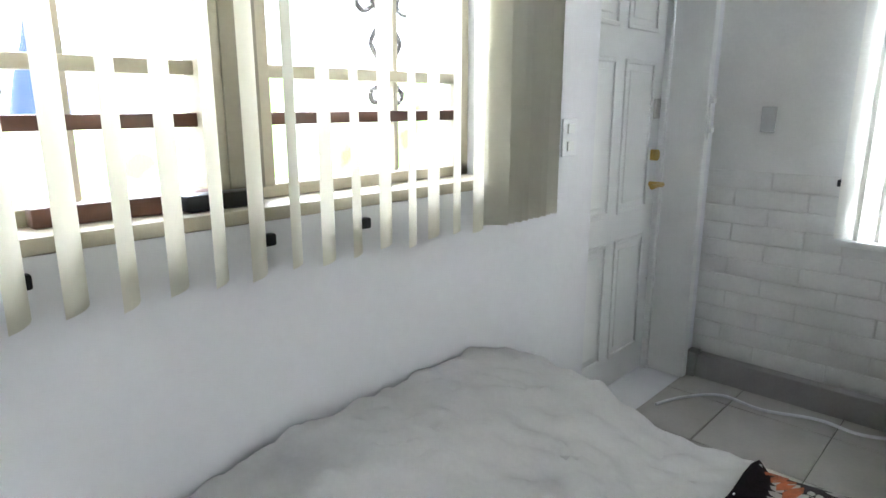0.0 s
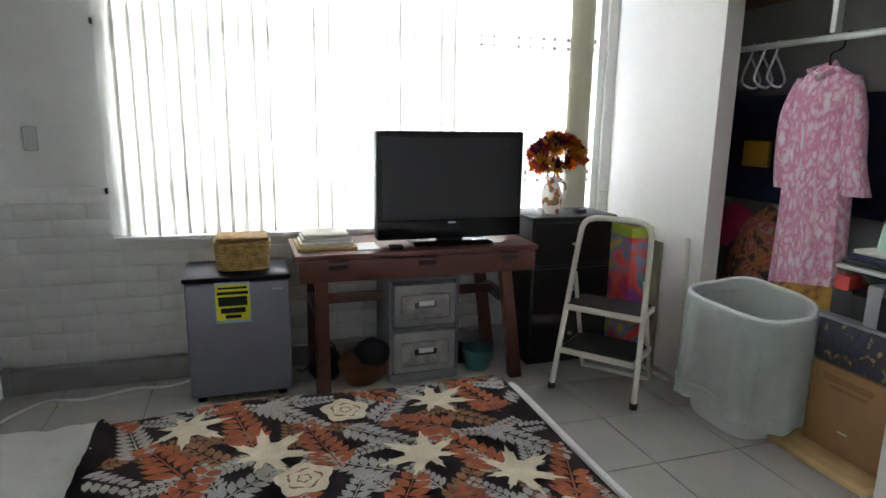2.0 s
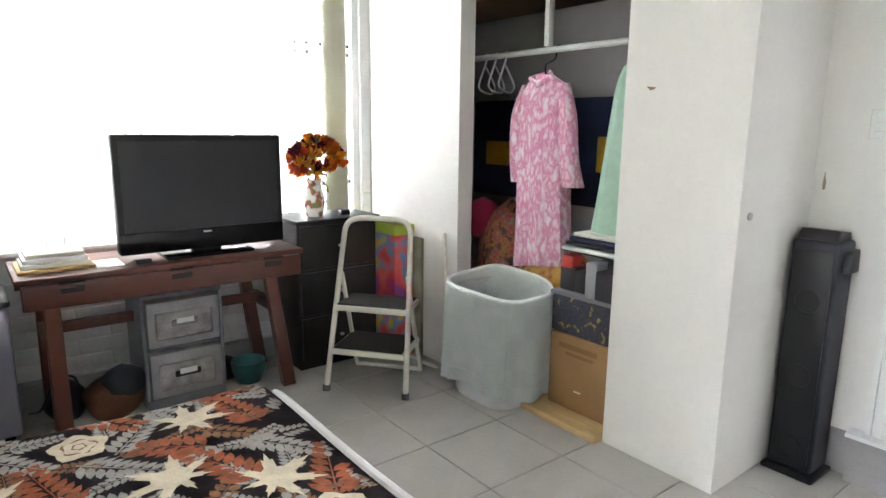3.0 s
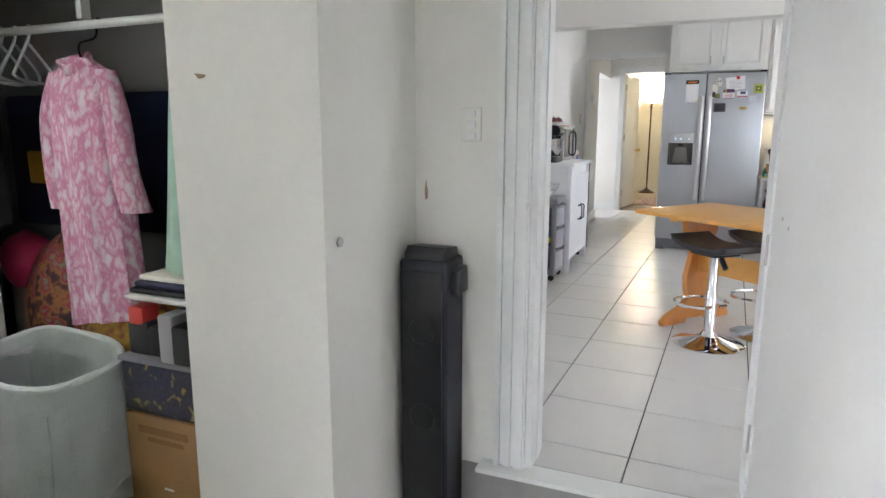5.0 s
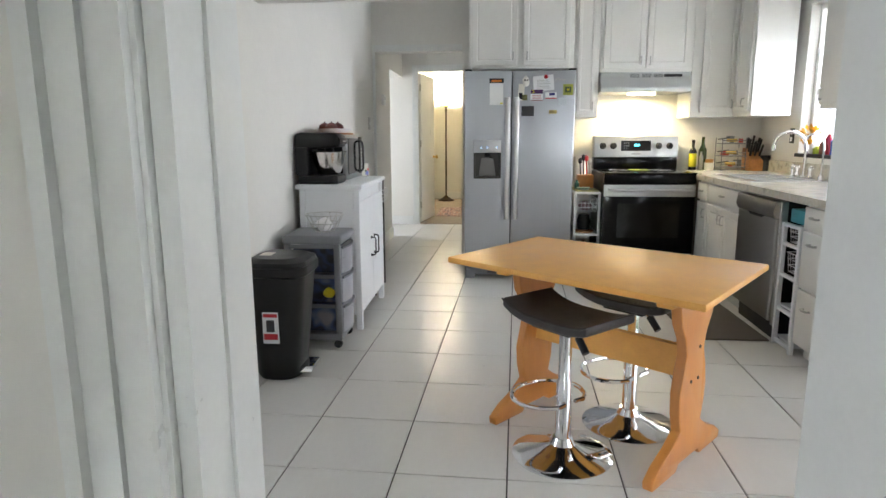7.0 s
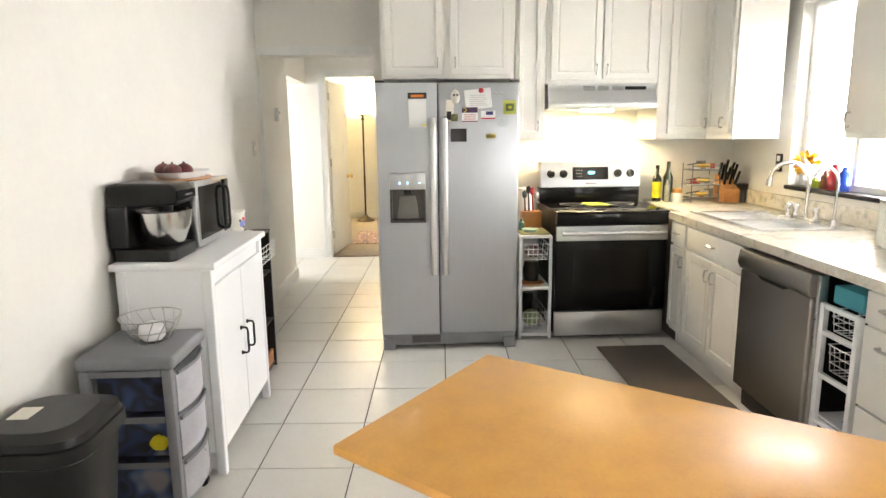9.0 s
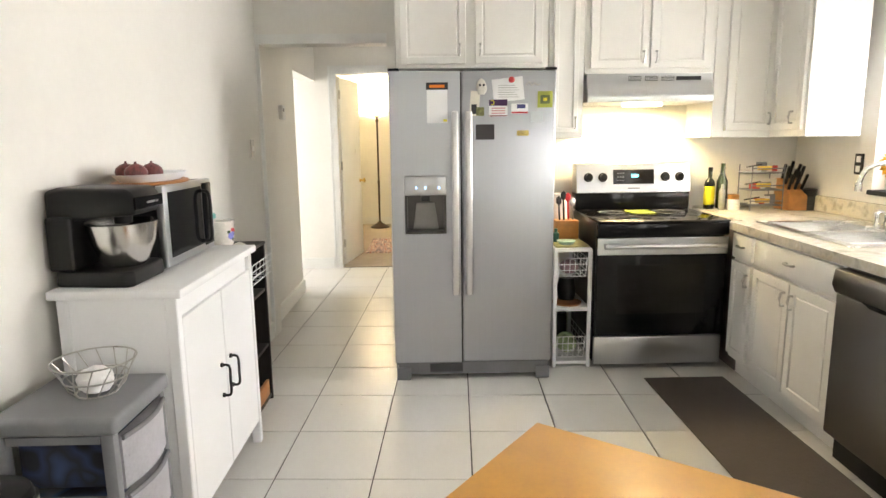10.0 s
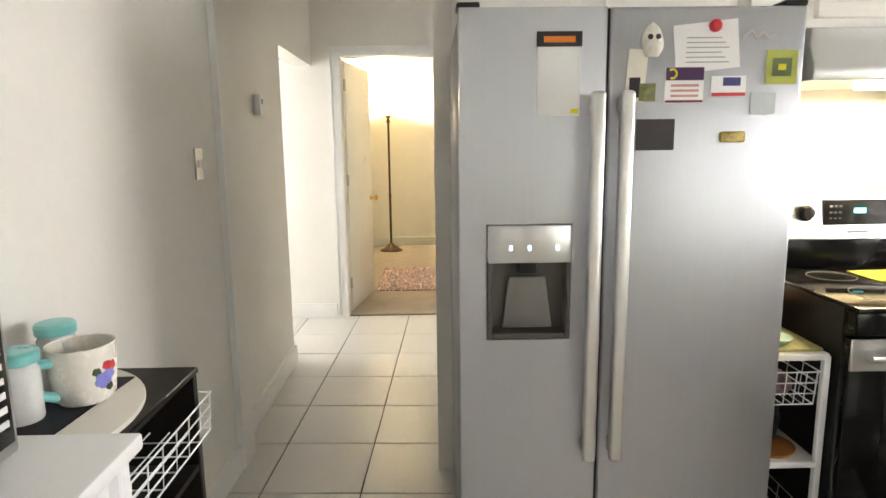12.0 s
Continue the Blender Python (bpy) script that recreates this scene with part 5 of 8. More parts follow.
# ---- tower by the doorway ----
tower = thing("tower_heater", (4.24, 0.86, 0), "tall black tower fan standing in the corner", "tower fan")
part("base_plate", B(4.135, 4.33, 0.755, 0.955, 0, 0.02, 0.008), BLACK, tower)
part("column", B(4.165, 4.325, 0.775, 0.945, 0.021, 0.955, 0.015, 3), BLACK_MATTE, tower)
part("front_grille", B(4.158, 4.1655, 0.79, 0.93, 0.06, 0.92, 0.003), BLACK, tower)
part("cap", soften(prism(bmesh.new(), [(4.175, 0.955), (4.31, 0.955), (4.30, 0.985), (4.20, 0.995), (4.18, 0.975)], "y", 0.79, 0.93), 0.004), BLACK, tower)
part("side_handle", soften(prism(bmesh.new(), [(4.20, 0.84), (4.29, 0.84), (4.28, 0.93), (4.21, 0.92)], "y", 0.745, 0.775), 0.006), BLACK, tower)
for z in (0.12, 0.42, 0.72):
    part("driver_ring", T([(4.157 - 0.001, 0.86 + 0.045 * math.cos(a), z + 0.045 * math.sin(a)) for a in [2 * math.pi * i / 20 for i in range(20)]], 0.002, 6, True), BLACK, tower)

# ---- kitchen: refrigerator ----
fr = thing("refrigerator", (9.35, 0.0, KF), "stainless steel side-by-side refrigerator with magnets and papers", "refrigerator")
FX, FT = 9.0, 1.925
SIDE_GREY = mat("grey_fridge_side", (0.20, 0.205, 0.215), 0.45, vary=0.05)
part("cabinet", B(FX + 0.075, 9.78, -0.445, 0.445, KF + 0.05, FT - 0.01, 0.008), SIDE_GREY, fr)


def door_slab(y0, y1, hole=None):
    bm = bmesh.new()
    if hole:
        a, b, c, d = hole
        for q in ((y0, a, KF + 0.115, FT), (b, y1, KF + 0.115, FT), (a, b, KF + 0.115, c), (a, b, d, FT)):
            box(bm, FX, FX + 0.07, q[0], q[1], q[2], q[3])
        bmesh.ops.remove_doubles(bm, verts=bm.verts, dist=0.0001)
        box(bm, FX + 0.062, FX + 0.072, a - 0.01, b + 0.01, c - 0.01, d + 0.01)
    else:
        box(bm, FX, FX + 0.07, y0, y1, KF + 0.115, FT, 0.010, 3)
    return bm


dl = part("freezer_door", door_slab(0.068, 0.445, (0.145, 0.375, 1.055, 1.375)), STEEL, fr)
dr = part("fridge_door", door_slab(-0.445, 0.060), STEEL, fr)
part("door_edge", B(FX + 0.004, FX + 0.07, 0.0605, 0.0675, KF + 0.115, FT - 0.004), BLACK, fr)
part("dispenser_panel", B(FX - 0.006, FX + 0.03, 0.147, 0.373, 1.27, 1.373, 0.004), STEEL_H, dl)
bm = bmesh.new()
box(bm, FX + 0.055, FX + 0.061, 0.147, 0.373, 1.057, 1.27)
box(bm, FX - 0.004, FX + 0.055, 0.147, 0.160, 1.057, 1.27, 0.003, 1)
box(bm, FX - 0.004, FX + 0.055, 0.360, 0.373, 1.057, 1.27, 0.003, 1)
box(bm, FX - 0.004, FX + 0.055, 0.160, 0.360, 1.057, 1.075, 0.003, 1)
part("dispenser_recess", bm, mat("dark_recess", (0.09, 0.085, 0.08), 0.35, vary=0.1), dl, "dark plastic dispenser recess")
part("dispenser_paddle", soften(prism(bmesh.new(), [(0.19, 1.08), (0.33, 1.08), (0.31, 1.225), (0.21, 1.225)], "x", FX + 0.03, FX + 0.048), 0.004), mat("grey_paddle", (0.22, 0.21, 0.2), 0.3), dl)
part("dispenser_spout", B(FX + 0.015, FX + 0.05, 0.235, 0.285, 1.235, 1.27, 0.006), BLACK, dl)
BLUE_LED = glow("blue_led", (0.3, 0.55, 1.0), 4.0)
for y in (0.31, 0.26, 0.185):
    part("indicator", B(FX - 0.0085, FX - 0.006, y - 0.004, y + 0.004, 1.305, 1.318), BLUE_LED, dl)
HANDLE = mat("handle_steel", (0.62, 0.615, 0.61), 0.34, 1.0, vary=0.006, rvar=0.01)
for y, d in ((0.098, dl), (0.025, dr)):
    bm = bmesh.new()
    box(bm, FX - 0.065, FX - 0.035, y - 0.018, y + 0.018, 0.72, 1.715, 0.010, 3)
    box(bm, FX - 0.040, FX, y - 0.012, y + 0.012, 0.73, 0.77, 0.004, 1)
    box(bm, FX - 0.040, FX, y - 0.012, y + 0.012, 1.66, 1.70, 0.004, 1)
    part("door_handle", bm, HANDLE, d)
part("base_grille", B(FX + 0.035, FX + 0.08, -0.43, 0.43, KF + 0.03, KF + 0.105, 0.004), GREY_PLASTIC, fr)
for y in (-0.40, 0.40):
    part("foot", B(FX + 0.02, FX + 0.08, y - 0.04, y + 0.04, KF, KF + 0.075, 0.006), GREY_PLASTIC, fr)
part("grille_box", B(FX + 0.028, FX + 0.036, 0.06, 0.25, KF + 0.045, KF + 0.095, 0.003), mat("dark_grille", (0.07, 0.07, 0.075), 0.5), fr)
for y in (-0.42, 0.42):
    part("hinge_cover", B(FX + 0.01, FX + 0.09, y - 0.03, y + 0.03, FT + 0.001, FT + 0.016, 0.005), BLACK, fr)


def stuck(name, label, y0, y1, z0, z1, m, lift=0.0, tilt=0.0, cat="magnet"):
    """A flat paper or magnet on the refrigerator's front."""
    bm = B(FX - 0.003 - lift, FX - 0.0006 - lift, y0, y1, z0, z1)
    if tilt:
        c = Vector((FX, (y0 + y1) / 2, (z0 + z1) / 2))
        bm.transform(Matrix.Translation(c) @ Matrix.Rotation(radians(tilt), 4, "X") @ Matrix.Translation(-c))
    return single(name, bm, m, label, cat)


ORANGE = mat("orange_ink", (0.75, 0.2, 0.02), 0.6)
BONE = mat("bone_white", (0.72, 0.70, 0.64), 0.6, vary=0.1, scale=60)
INK = mat("ink", (0.03, 0.03, 0.035), 0.7)
pad = stuck("note_pad", "white list pad with a black and orange header", 0.135, 0.245, 1.655, 1.83, WHITE)
part("header", B(FX - 0.006, FX - 0.003, 0.132, 0.248, 1.828, 1.865), INK, pad)
part("header_print", B(FX - 0.0075, FX - 0.006, 0.15, 0.23, 1.838, 1.853), ORANGE, pad)
part("corner_print", B(FX - 0.004, FX - 0.003, 0.138, 0.158, 1.662, 1.674), YELLOW, pad)
skull = single("skull_magnet", lump(bmesh.new(), FX - 0.01, -0.045, 1.80, 0.009, 0.028, 0.085, 2.0), BONE, "bone-white skull magnet on the refrigerator", "magnet")
for y in (-0.037, -0.057):
    part("eye_socket", T([(FX - 0.0195, y, 1.848), (FX - 0.017, y, 1.848)], 0.007, 8), INK, skull)
ph = stuck("photo_strip", "black and white photo stuck on the refrigerator", -0.035, 0.015, 1.69, 1.82, PAPER, 0.0, 4)
part("photo_dark", B(FX - 0.0045, FX - 0.003, -0.02, 0.008, 1.70, 1.75), INK, ph)
stuck("green_photo", "small green photo stuck on the refrigerator", -0.06, -0.018, 1.69, 1.735, mat("olive_photo", (0.22, 0.22, 0.08), 0.5, vary=0.3, scale=80), 0.002)
letter = stuck("letter", "white printed letter held by a red magnet", -0.27, -0.105, 1.765, 1.885, WHITE, 0.001, -6, "paper")
for k in range(6):
    part("text_line", B(FX - 0.0055, FX - 0.0041, -0.245 + 0.01 * (k % 3), -0.135, 1.785 + 0.012 * k, 1.788 + 0.012 * k), mat("grey_ink", (0.42, 0.42, 0.42), 0.8) if k == 0 else bpy.data.materials["grey_ink"], letter)
single("red_magnet", lathe(bmesh.new(), [(0, 0), (0.016, 0), (0.016, 0.008), (0.01, 0.014), (0, 0.015)], n=14), mat("red_plastic", (0.55, 0.02, 0.03), 0.35), "round red magnet on the refrigerator", "magnet").matrix_world = pose(FX - 0.005, -0.205, 1.875, 0, -90, 0)
card = stuck("moon_card", "purple and white printed card with a yellow moon", -0.185, -0.085, 1.685, 1.775, WHITE)
part("card_band", B(FX - 0.0045, FX - 0.003, -0.184, -0.086, 1.742, 1.774), mat("purple_ink", (0.07, 0.02, 0.10), 0.6), card)
part("card_moon", T([(FX - 0.0048, -0.102 + 0.011 * math.cos(a), 1.758 + 0.011 * math.sin(a)) for a in [0.9 + 0.35 * i for i in range(13)]], 0.003, 5), YELLOW, card)
part("card_foot", B(FX - 0.0045, FX - 0.003, -0.184, -0.086, 1.686, 1.692), mat("maroon_ink", (0.2, 0.02, 0.05), 0.6), card)
for k in range(3):
    part("card_print", B(FX - 0.0045, FX - 0.003, -0.172, -0.1, 1.70 + 0.013 * k, 1.706 + 0.013 * k), mat("pink_ink", (0.6, 0.3, 0.3), 0.7), card)
card2 = stuck("red_white_card", "small red, white and blue card", -0.295, -0.205, 1.70, 1.752, WHITE)
part("card_foot", B(FX - 0.0045, FX - 0.003, -0.294, -0.206, 1.701, 1.710), bpy.data.materials["red_plastic"], card2)
part("card_blot", B(FX - 0.0045, FX - 0.003, -0.28, -0.235, 1.727, 1.748), mat("navy_ink", (0.05, 0.05, 0.2), 0.6), card2)
stuck("black_square", "plain dark square magnet on the refrigerator", -0.115, -0.015, 1.565, 1.645, mat("dark_chalk", (0.035, 0.032, 0.035), 0.7))
gm = stuck("green_tile", "green framed square magnet", -0.425, -0.345, 1.73, 1.815, mat("lime_frame", (0.42, 0.46, 0.08), 0.5))
part("inner_square", B(FX - 0.0045, FX - 0.003, -0.41, -0.36, 1.75, 1.795), mat("dark_green_ink", (0.12, 0.16, 0.06), 0.6), gm)
part("inner_mark", B(FX - 0.006, FX - 0.0045, -0.395, -0.375, 1.765, 1.78), YELLOW, gm)
stuck("pale_picture", "pale faded picture on the refrigerator", -0.375, -0.31, 1.655, 1.71, mat("pale_blue_paper", (0.55, 0.60, 0.62), 0.6))
single("brand_script", T(smooth_path([(FX - 0.004, -0.28, 1.845), (FX - 0.004, -0.30, 1.862), (FX - 0.004, -0.315, 1.845), (FX - 0.004, -0.33, 1.858), (FX - 0.004, -0.345, 1.846), (FX - 0.004, -0.36, 1.853)]), 0.003, 6), NICKEL, "small silver badge on the refrigerator", "badge")
single("car_magnet", B(FX - 0.010, FX - 0.001, -0.30, -0.235, 1.583, 1.612, 0.006), mat("yellow_toy", (0.55, 0.42, 0.12), 0.4, vary=0.3, scale=60), "little yellow car magnet", "magnet")


# ---- cabinets ----
def shaker(parent, axis, f, u0, u1, z0, z1, out, handle=None, name="door", raised=True, hm=None):
    """A framed cabinet front on the plane axis = f that faces out; handle (u, z, upright)."""
    bm = bmesh.new()
    lo, hi = sorted((f + out * 0.0005, f + out * 0.020))
    if axis == "x":
        box(bm, lo, hi, u0, u1, z0, z1)
    else:
        box(bm, u0, u1, lo, hi, z0, z1)
    bm.normal_update()
    n = Vector((out, 0, 0)) if axis == "x" else Vector((0, out, 0))
    bmesh.ops.recalc_face_normals(bm, faces=bm.faces)
    face = max(bm.faces, key=lambda q: q.normal.dot(n))
    if raised:
        w = min(0.055, (u1 - u0) * 0.24)
        bmesh.ops.inset_individual(bm, faces=[face], thickness=0.003, depth=0.0)
        bmesh.ops.translate(bm, verts=face.verts, vec=n * 0.002)
        bmesh.ops.inset_individual(bm, faces=[face], thickness=w, depth=0.0)
        bmesh.ops.inset_individual(bm, faces=[face], thickness=0.004, depth=0.0)
        bmesh.ops.translate(bm, verts=face.verts, vec=n * -0.009)
        if u1 - u0 > 0.16:
            bmesh.ops.inset_individual(bm, faces=[face], thickness=0.012, depth=0.0)
            bmesh.ops.inset_individual(bm, faces=[face], thickness=0.006, depth=0.0)
            bmesh.ops.translate(bm, verts=face.verts, vec=n * 0.005)
    else:
        bmesh.ops.inset_individual(bm, faces=[face], thickness=0.004, depth=0.0)
        bmesh.ops.translate(bm, verts=face.verts, vec=n * 0.002)
    d = part(name, bm, CABINET, parent)
    if handle:
        u, z, upright = handle
        L = 0.032
        h = bmesh.new()
        def P(du, dz, o):
            return (f + out * o, u + du, z + dz) if axis == "x" else (u + du, f + out * o, z + dz)
        ends = ((0, -L), (0, L)) if upright else ((-L, 0), (L, 0))
        tube(h, [P(*ends[0], 0.02), P(*ends[0], 0.04), P(0, 0, 0.046), P(*ends[1], 0.04), P(*ends[1], 0.02)], 0.006, 8)
        part("handle", h, hm or NICKEL, d, "satin nickel pull")
    return d


UF = 9.46          # front plane of the wall cabinets
def upper(name, label, y0, y1, z0, z1, doors):
    c = thing(name, (9.6, (y0 + y1) / 2, z0), label, "cabinet", "kitchen wall cabinets")
    part("body", B(UF, WB - 0.002, y0, y1, z0, z1, 0.003, 1), CABINET, c)
    for u0, u1, a, b, h in doors:
        shaker(c, "x", UF, u0, u1, a, b, -1, h)
    return c


TOPZ = 2.68
upper("wall_cabinet", "white two-door wall cabinet above the refrigerator", -0.485, 0.43, 1.985, TOPZ, [(0.01, 0.40, 2.01, TOPZ - 0.05, (0.045, 2.09, True)), (-0.445, -0.045, 2.01, TOPZ - 0.05, (-0.075, 2.09, True))])
upper("wall_cabinet", "narrow white wall cabinet beside the range hood", -0.70, -0.487, 1.565, TOPZ, [(-0.665, -0.515, 1.60, TOPZ - 0.05, (-0.65, 1.66, True))])
upper("wall_cabinet", "white two-door wall cabinet above the range hood", -1.49, -0.702, 1.945, TOPZ, [(-1.083, -0.735, 1.975, TOPZ - 0.05, (-1.05, 2.04, True)), (-1.455, -1.095, 1.975, TOPZ - 0.05, (-1.125, 2.04, True))])
upper("wall_cabinet", "white corner wall cabinet with one wide door", -1.86, -1.492, 1.56, TOPZ, [(-1.855, -1.57, 1.60, TOPZ - 0.05, (-1.83, 1.67, True))])
c = thing("wall_cabinet", (9.2, -2.0, 1.56), "white wall cabinet beside the kitchen window", "cabinet", "kitchen wall cabinets")
part("body", B(9.10, WB - 0.002, RB + 0.002, -1.862, 1.56, TOPZ, 0.003, 1), CABINET, c)
shaker(c, "y", -1.862, 9.12, 9.43, 1.60, TOPZ - 0.05, 1, (9.20, 1.67, True))
c = thing("wall_cabinet", (7.7, -2.0, 1.57), "white wall cabinet on the near side of the window", "cabinet", "kitchen wall cabinets")
part("body", B(7.45, 8.00, RB + 0.002, -1.85, 1.57, TOPZ, 0.003, 1), CABINET, c)
shaker(c, "y", -1.85, 7.47, 7.98, 1.60, TOPZ - 0.05, 1, (7.95, 1.66, True), raised=False)

# range hood
hood = thing("range_hood", (9.65, -1.09, 1.77), "stainless steel range hood with a lit lamp", "range hood")
bm = bmesh.new()
prism(bm, [(9.52, 1.775), (WB - 0.004, 1.775), (WB - 0.004, 1.943), (UF - 0.03, 1.943), (UF - 0.03, 1.885), (9.40, 1.83), (9.395, 1.80), (9.40, 1.775)], "y", -1.472, -0.712)
part("hood_shell", soften(bm, 0.003, 1), STEEL_H, hood)
for k in range(3):
    for j in range(4):
        part("vent_slot", B(UF - 0.0335, UF - 0.0302, -1.04 - 0.1 * k, -0.96 - 0.1 * k, 1.90 + 0.008 * j, 1.903 + 0.008 * j), BLACK, hood)
part("control_panel", B(UF - 0.0335, UF - 0.0302, -1.40, -1.25, 1.902, 1.925), BLACK, hood)
part("lamp_glass", B(9.50, 9.60, -1.20, -0.98, 1.757, 1.774, 0.004), glow("warm_lamp", (1.0, 0.85, 0.5), 12.0), hood, "lit warm lamp lens")

# range
rg = thing("electric_range", (9.4, -1.10, KF), "stainless steel and black glass electric range", "stove")
SY0, SY1 = -1.478, -0.722
part("body", B(9.16, 9.80, SY0 + 0.003, SY1 - 0.003, KF + 0.04, 1.085, 0.004), BLACK, rg)
part("drawer", B(9.125, 9.16, SY0, SY1, KF + 0.035, KF + 0.205, 0.006), STEEL_H, rg)
ov = part("oven_door", B(9.115, 9.158, SY0, SY1, KF + 0.215, 1.0, 0.008, 2), BLACK_GLOSS, rg)
part("oven_window", B(9.1125, 9.115, SY0 + 0.12, SY1 - 0.12, 0.55, 0.84), mat("oven_window_glass", (0.010, 0.009, 0.009), 0.12, vary=0.1, spec=0.25), ov)
part("door_trim", B(9.108, 9.116, SY0, SY1, 0.90, 1.0, 0.003, 1), STEEL_H, ov)
bm = bmesh.new()
tube(bm, [(9.065, SY0 + 0.03, 0.955), (9.065, SY1 - 0.03, 0.955)], 0.013, 12)
for y in (SY0 + 0.05, SY1 - 0.05):
    box(bm, 9.065, 9.11, y - 0.012, y + 0.012, 0.943, 0.967, 0.003, 1)
part("oven_handle", bm, HANDLE, ov)
part("front_lip", B(9.10, 9.155, SY0, SY1, 1.01, 1.085, 0.008), BLACK_GLOSS, rg)
part("cooktop", B(9.09, 9.70, SY0, SY1, 1.086, 1.10, 0.005), BLACK_GLOSS, rg)
for x, y, r in ((9.26, -0.92, 0.10), (9.26, -1.28, 0.085), (9.53, -0.92, 0.08), (9.53, -1.28, 0.10)):
    part("burner_ring", T([(x + r * math.cos(a), y + r * math.sin(a), 1.1005) for a in [2 * math.pi * i / 28 for i in range(28)]], 0.0012, 5, True), GREY_PLASTIC, rg)
part("back_riser", B(9.69, 9.80, SY0, SY1, 1.10, 1.21, 0.003), BLACK_GLOSS, rg)
bg = part("control_panel", soften(prism(bmesh.new(), [(9.665, 1.21), (9.80, 1.21), (9.80, 1.40), (9.70, 1.40)], "y", SY0, SY1), 0.004, 1), STEEL_H, rg)
part("display", soften(prism(bmesh.new(), [(9.674, 1.265), (9.69, 1.265), (9.70, 1.36), (9.686, 1.36)], "y", -1.235, -0.965), 0.002, 1), BLACK_GLOSS, bg)
part("clock_digits", B(9.6795, 9.681, -1.13, -1.085, 1.31, 1.328), glow("cyan_led", (0.1, 0.8, 1.0), 3.0), bg, "lit blue clock digits")
for k in range(3):
    for j in range(3):
        part("button", B(9.677, 9.6795, -1.00 - 0.018 * k, -0.99 - 0.018 * k, 1.285 + 0.024 * j, 1.292 + 0.024 * j), GREY_PLASTIC, bg)
for y in (-0.80, -0.895, -1.305, -1.40):
    k = lathe(bmesh.new(), [(0, 0), (0.030, 0.0), (0.030, 0.006), (0.023, 0.010), (0.021, 0.028), (0, 0.030)], n=18)
    k.transform(pose(9.676, y, 1.312, 0, -84, 0))
    part("knob", k, BLACK, rg, "black range knob")
part("badge", B(9.668, 9.67, -1.14, -1.06, 1.235, 1.243), GREY_PLASTIC, bg)
single("trivet_cloth", B(9.42, 9.60, -1.17, -1.02, 1.1005, 1.105, 0.002, 1), mat("lime_cloth", (0.24, 0.29, 0.03), 0.8), "lime green cloth on the cooktop", "cloth")

# base cabinets along the sink wall
BF = -1.44
def base(name, label, x0, x1, fronts, toe=True):
    c = thing(name, ((x0 + x1) / 2, -1.8, KF), label, "cabinet", "kitchen base cabinets")
    part("body", B(x0 + 0.001, x1 - 0.001, RB + 0.003, BF, KF + 0.10, 1.045, 0.003, 1), CABINET, c)
    part("toe_kick", B(x0 + 0.001, x1 - 0.001, RB + 0.003, BF - 0.05, KF, KF + 0.099), CABINET, c)
    for u0, u1, a, b, h, rz_ in fronts:
        shaker(c, "y", BF, u0, u1, a, b, 1, h, "drawer" if b - a < 0.2 else "door", rz_)
    return c


base("base_cabinet", "narrow white base cabinet with a drawer beside the stove", 8.83, 9.08, [(8.845, 9.065, 0.895, 1.03, (8.955, 0.965, False), False), (8.845, 9.065, 0.33, 0.875, (8.87, 0.79, True), True)])
base("sink_cabinet", "white two-door sink cabinet", 8.08, 8.829, [(8.10, 8.81, 0.895, 1.03, (8.46, 0.965, False), False), (8.46, 8.81, 0.33, 0.875, (8.49, 0.79, True), True), (8.10, 8.45, 0.33, 0.875, (8.42, 0.79, True), True)])
c = thing("corner_cabinet", (9.46, -1.8, KF), "hidden white corner base cabinet beside the stove", "cabinet", "kitchen base cabinets")
part("body", B(9.082, WB - 0.002, RB + 0.003, SY0 - 0.006, KF, 1.045, 0.003, 1), mat("dark_side", (0.10, 0.08, 0.07), 0.6), c)
base("drawer_cabinet", "white base cabinet with three flat drawers at the counter end", 6.83, 7.20, [(6.845, 7.185, 0.915, 1.035, (7.06, 0.985, False), False), (6.845, 7.185, 0.60, 0.905, (7.06, 0.845, False), False), (6.845, 7.185, 0.29, 0.59, (7.06, 0.50, False), False)])
single("end_panel", B(6.805, 6.829, RB + 0.003, BF + 0.028, KF, 1.045, 0.003, 1), WHITE, "white end panel of the counter", "panel")

# dishwasher
dw = thing("dishwasher", (7.78, -1.8, KF), "dark stainless steel dishwasher under the counter", "dishwasher")
part("tub_body", B(7.475, 8.07, RB + 0.01, BF - 0.01, KF + 0.02, 1.04), BLACK, dw)
dd = part("front_door", B(7.475, 8.07, BF - 0.009, BF + 0.045, KF + 0.12, 0.93, 0.010, 3), DARK_STEEL, dw)
part("control_strip", soften(prism(bmesh.new(), [(BF - 0.009, 0.932), (BF + 0.05, 0.932), (BF + 0.065, 0.965), (BF + 0.055, 1.03), (BF - 0.009, 1.03)], "x", 7.472, 8.073), 0.004), DARK_STEEL, dw)
part("pocket_handle", soften(prism(bmesh.new(), [(7.62, 0.935), (7.92, 0.935), (7.86, 0.915), (7.68, 0.915)], "y", BF + 0.0452, BF + 0.047), 0.001, 1), BLACK, dd)
part("toe_panel", B(7.475, 8.07, BF - 0.04, BF - 0.011, KF, KF + 0.11), BLACK, dw)
part("side_edge", B(7.452, 7.47, BF - 0.01, BF + 0.03, KF + 0.10, 1.03, 0.003, 1), NICKEL, dw)

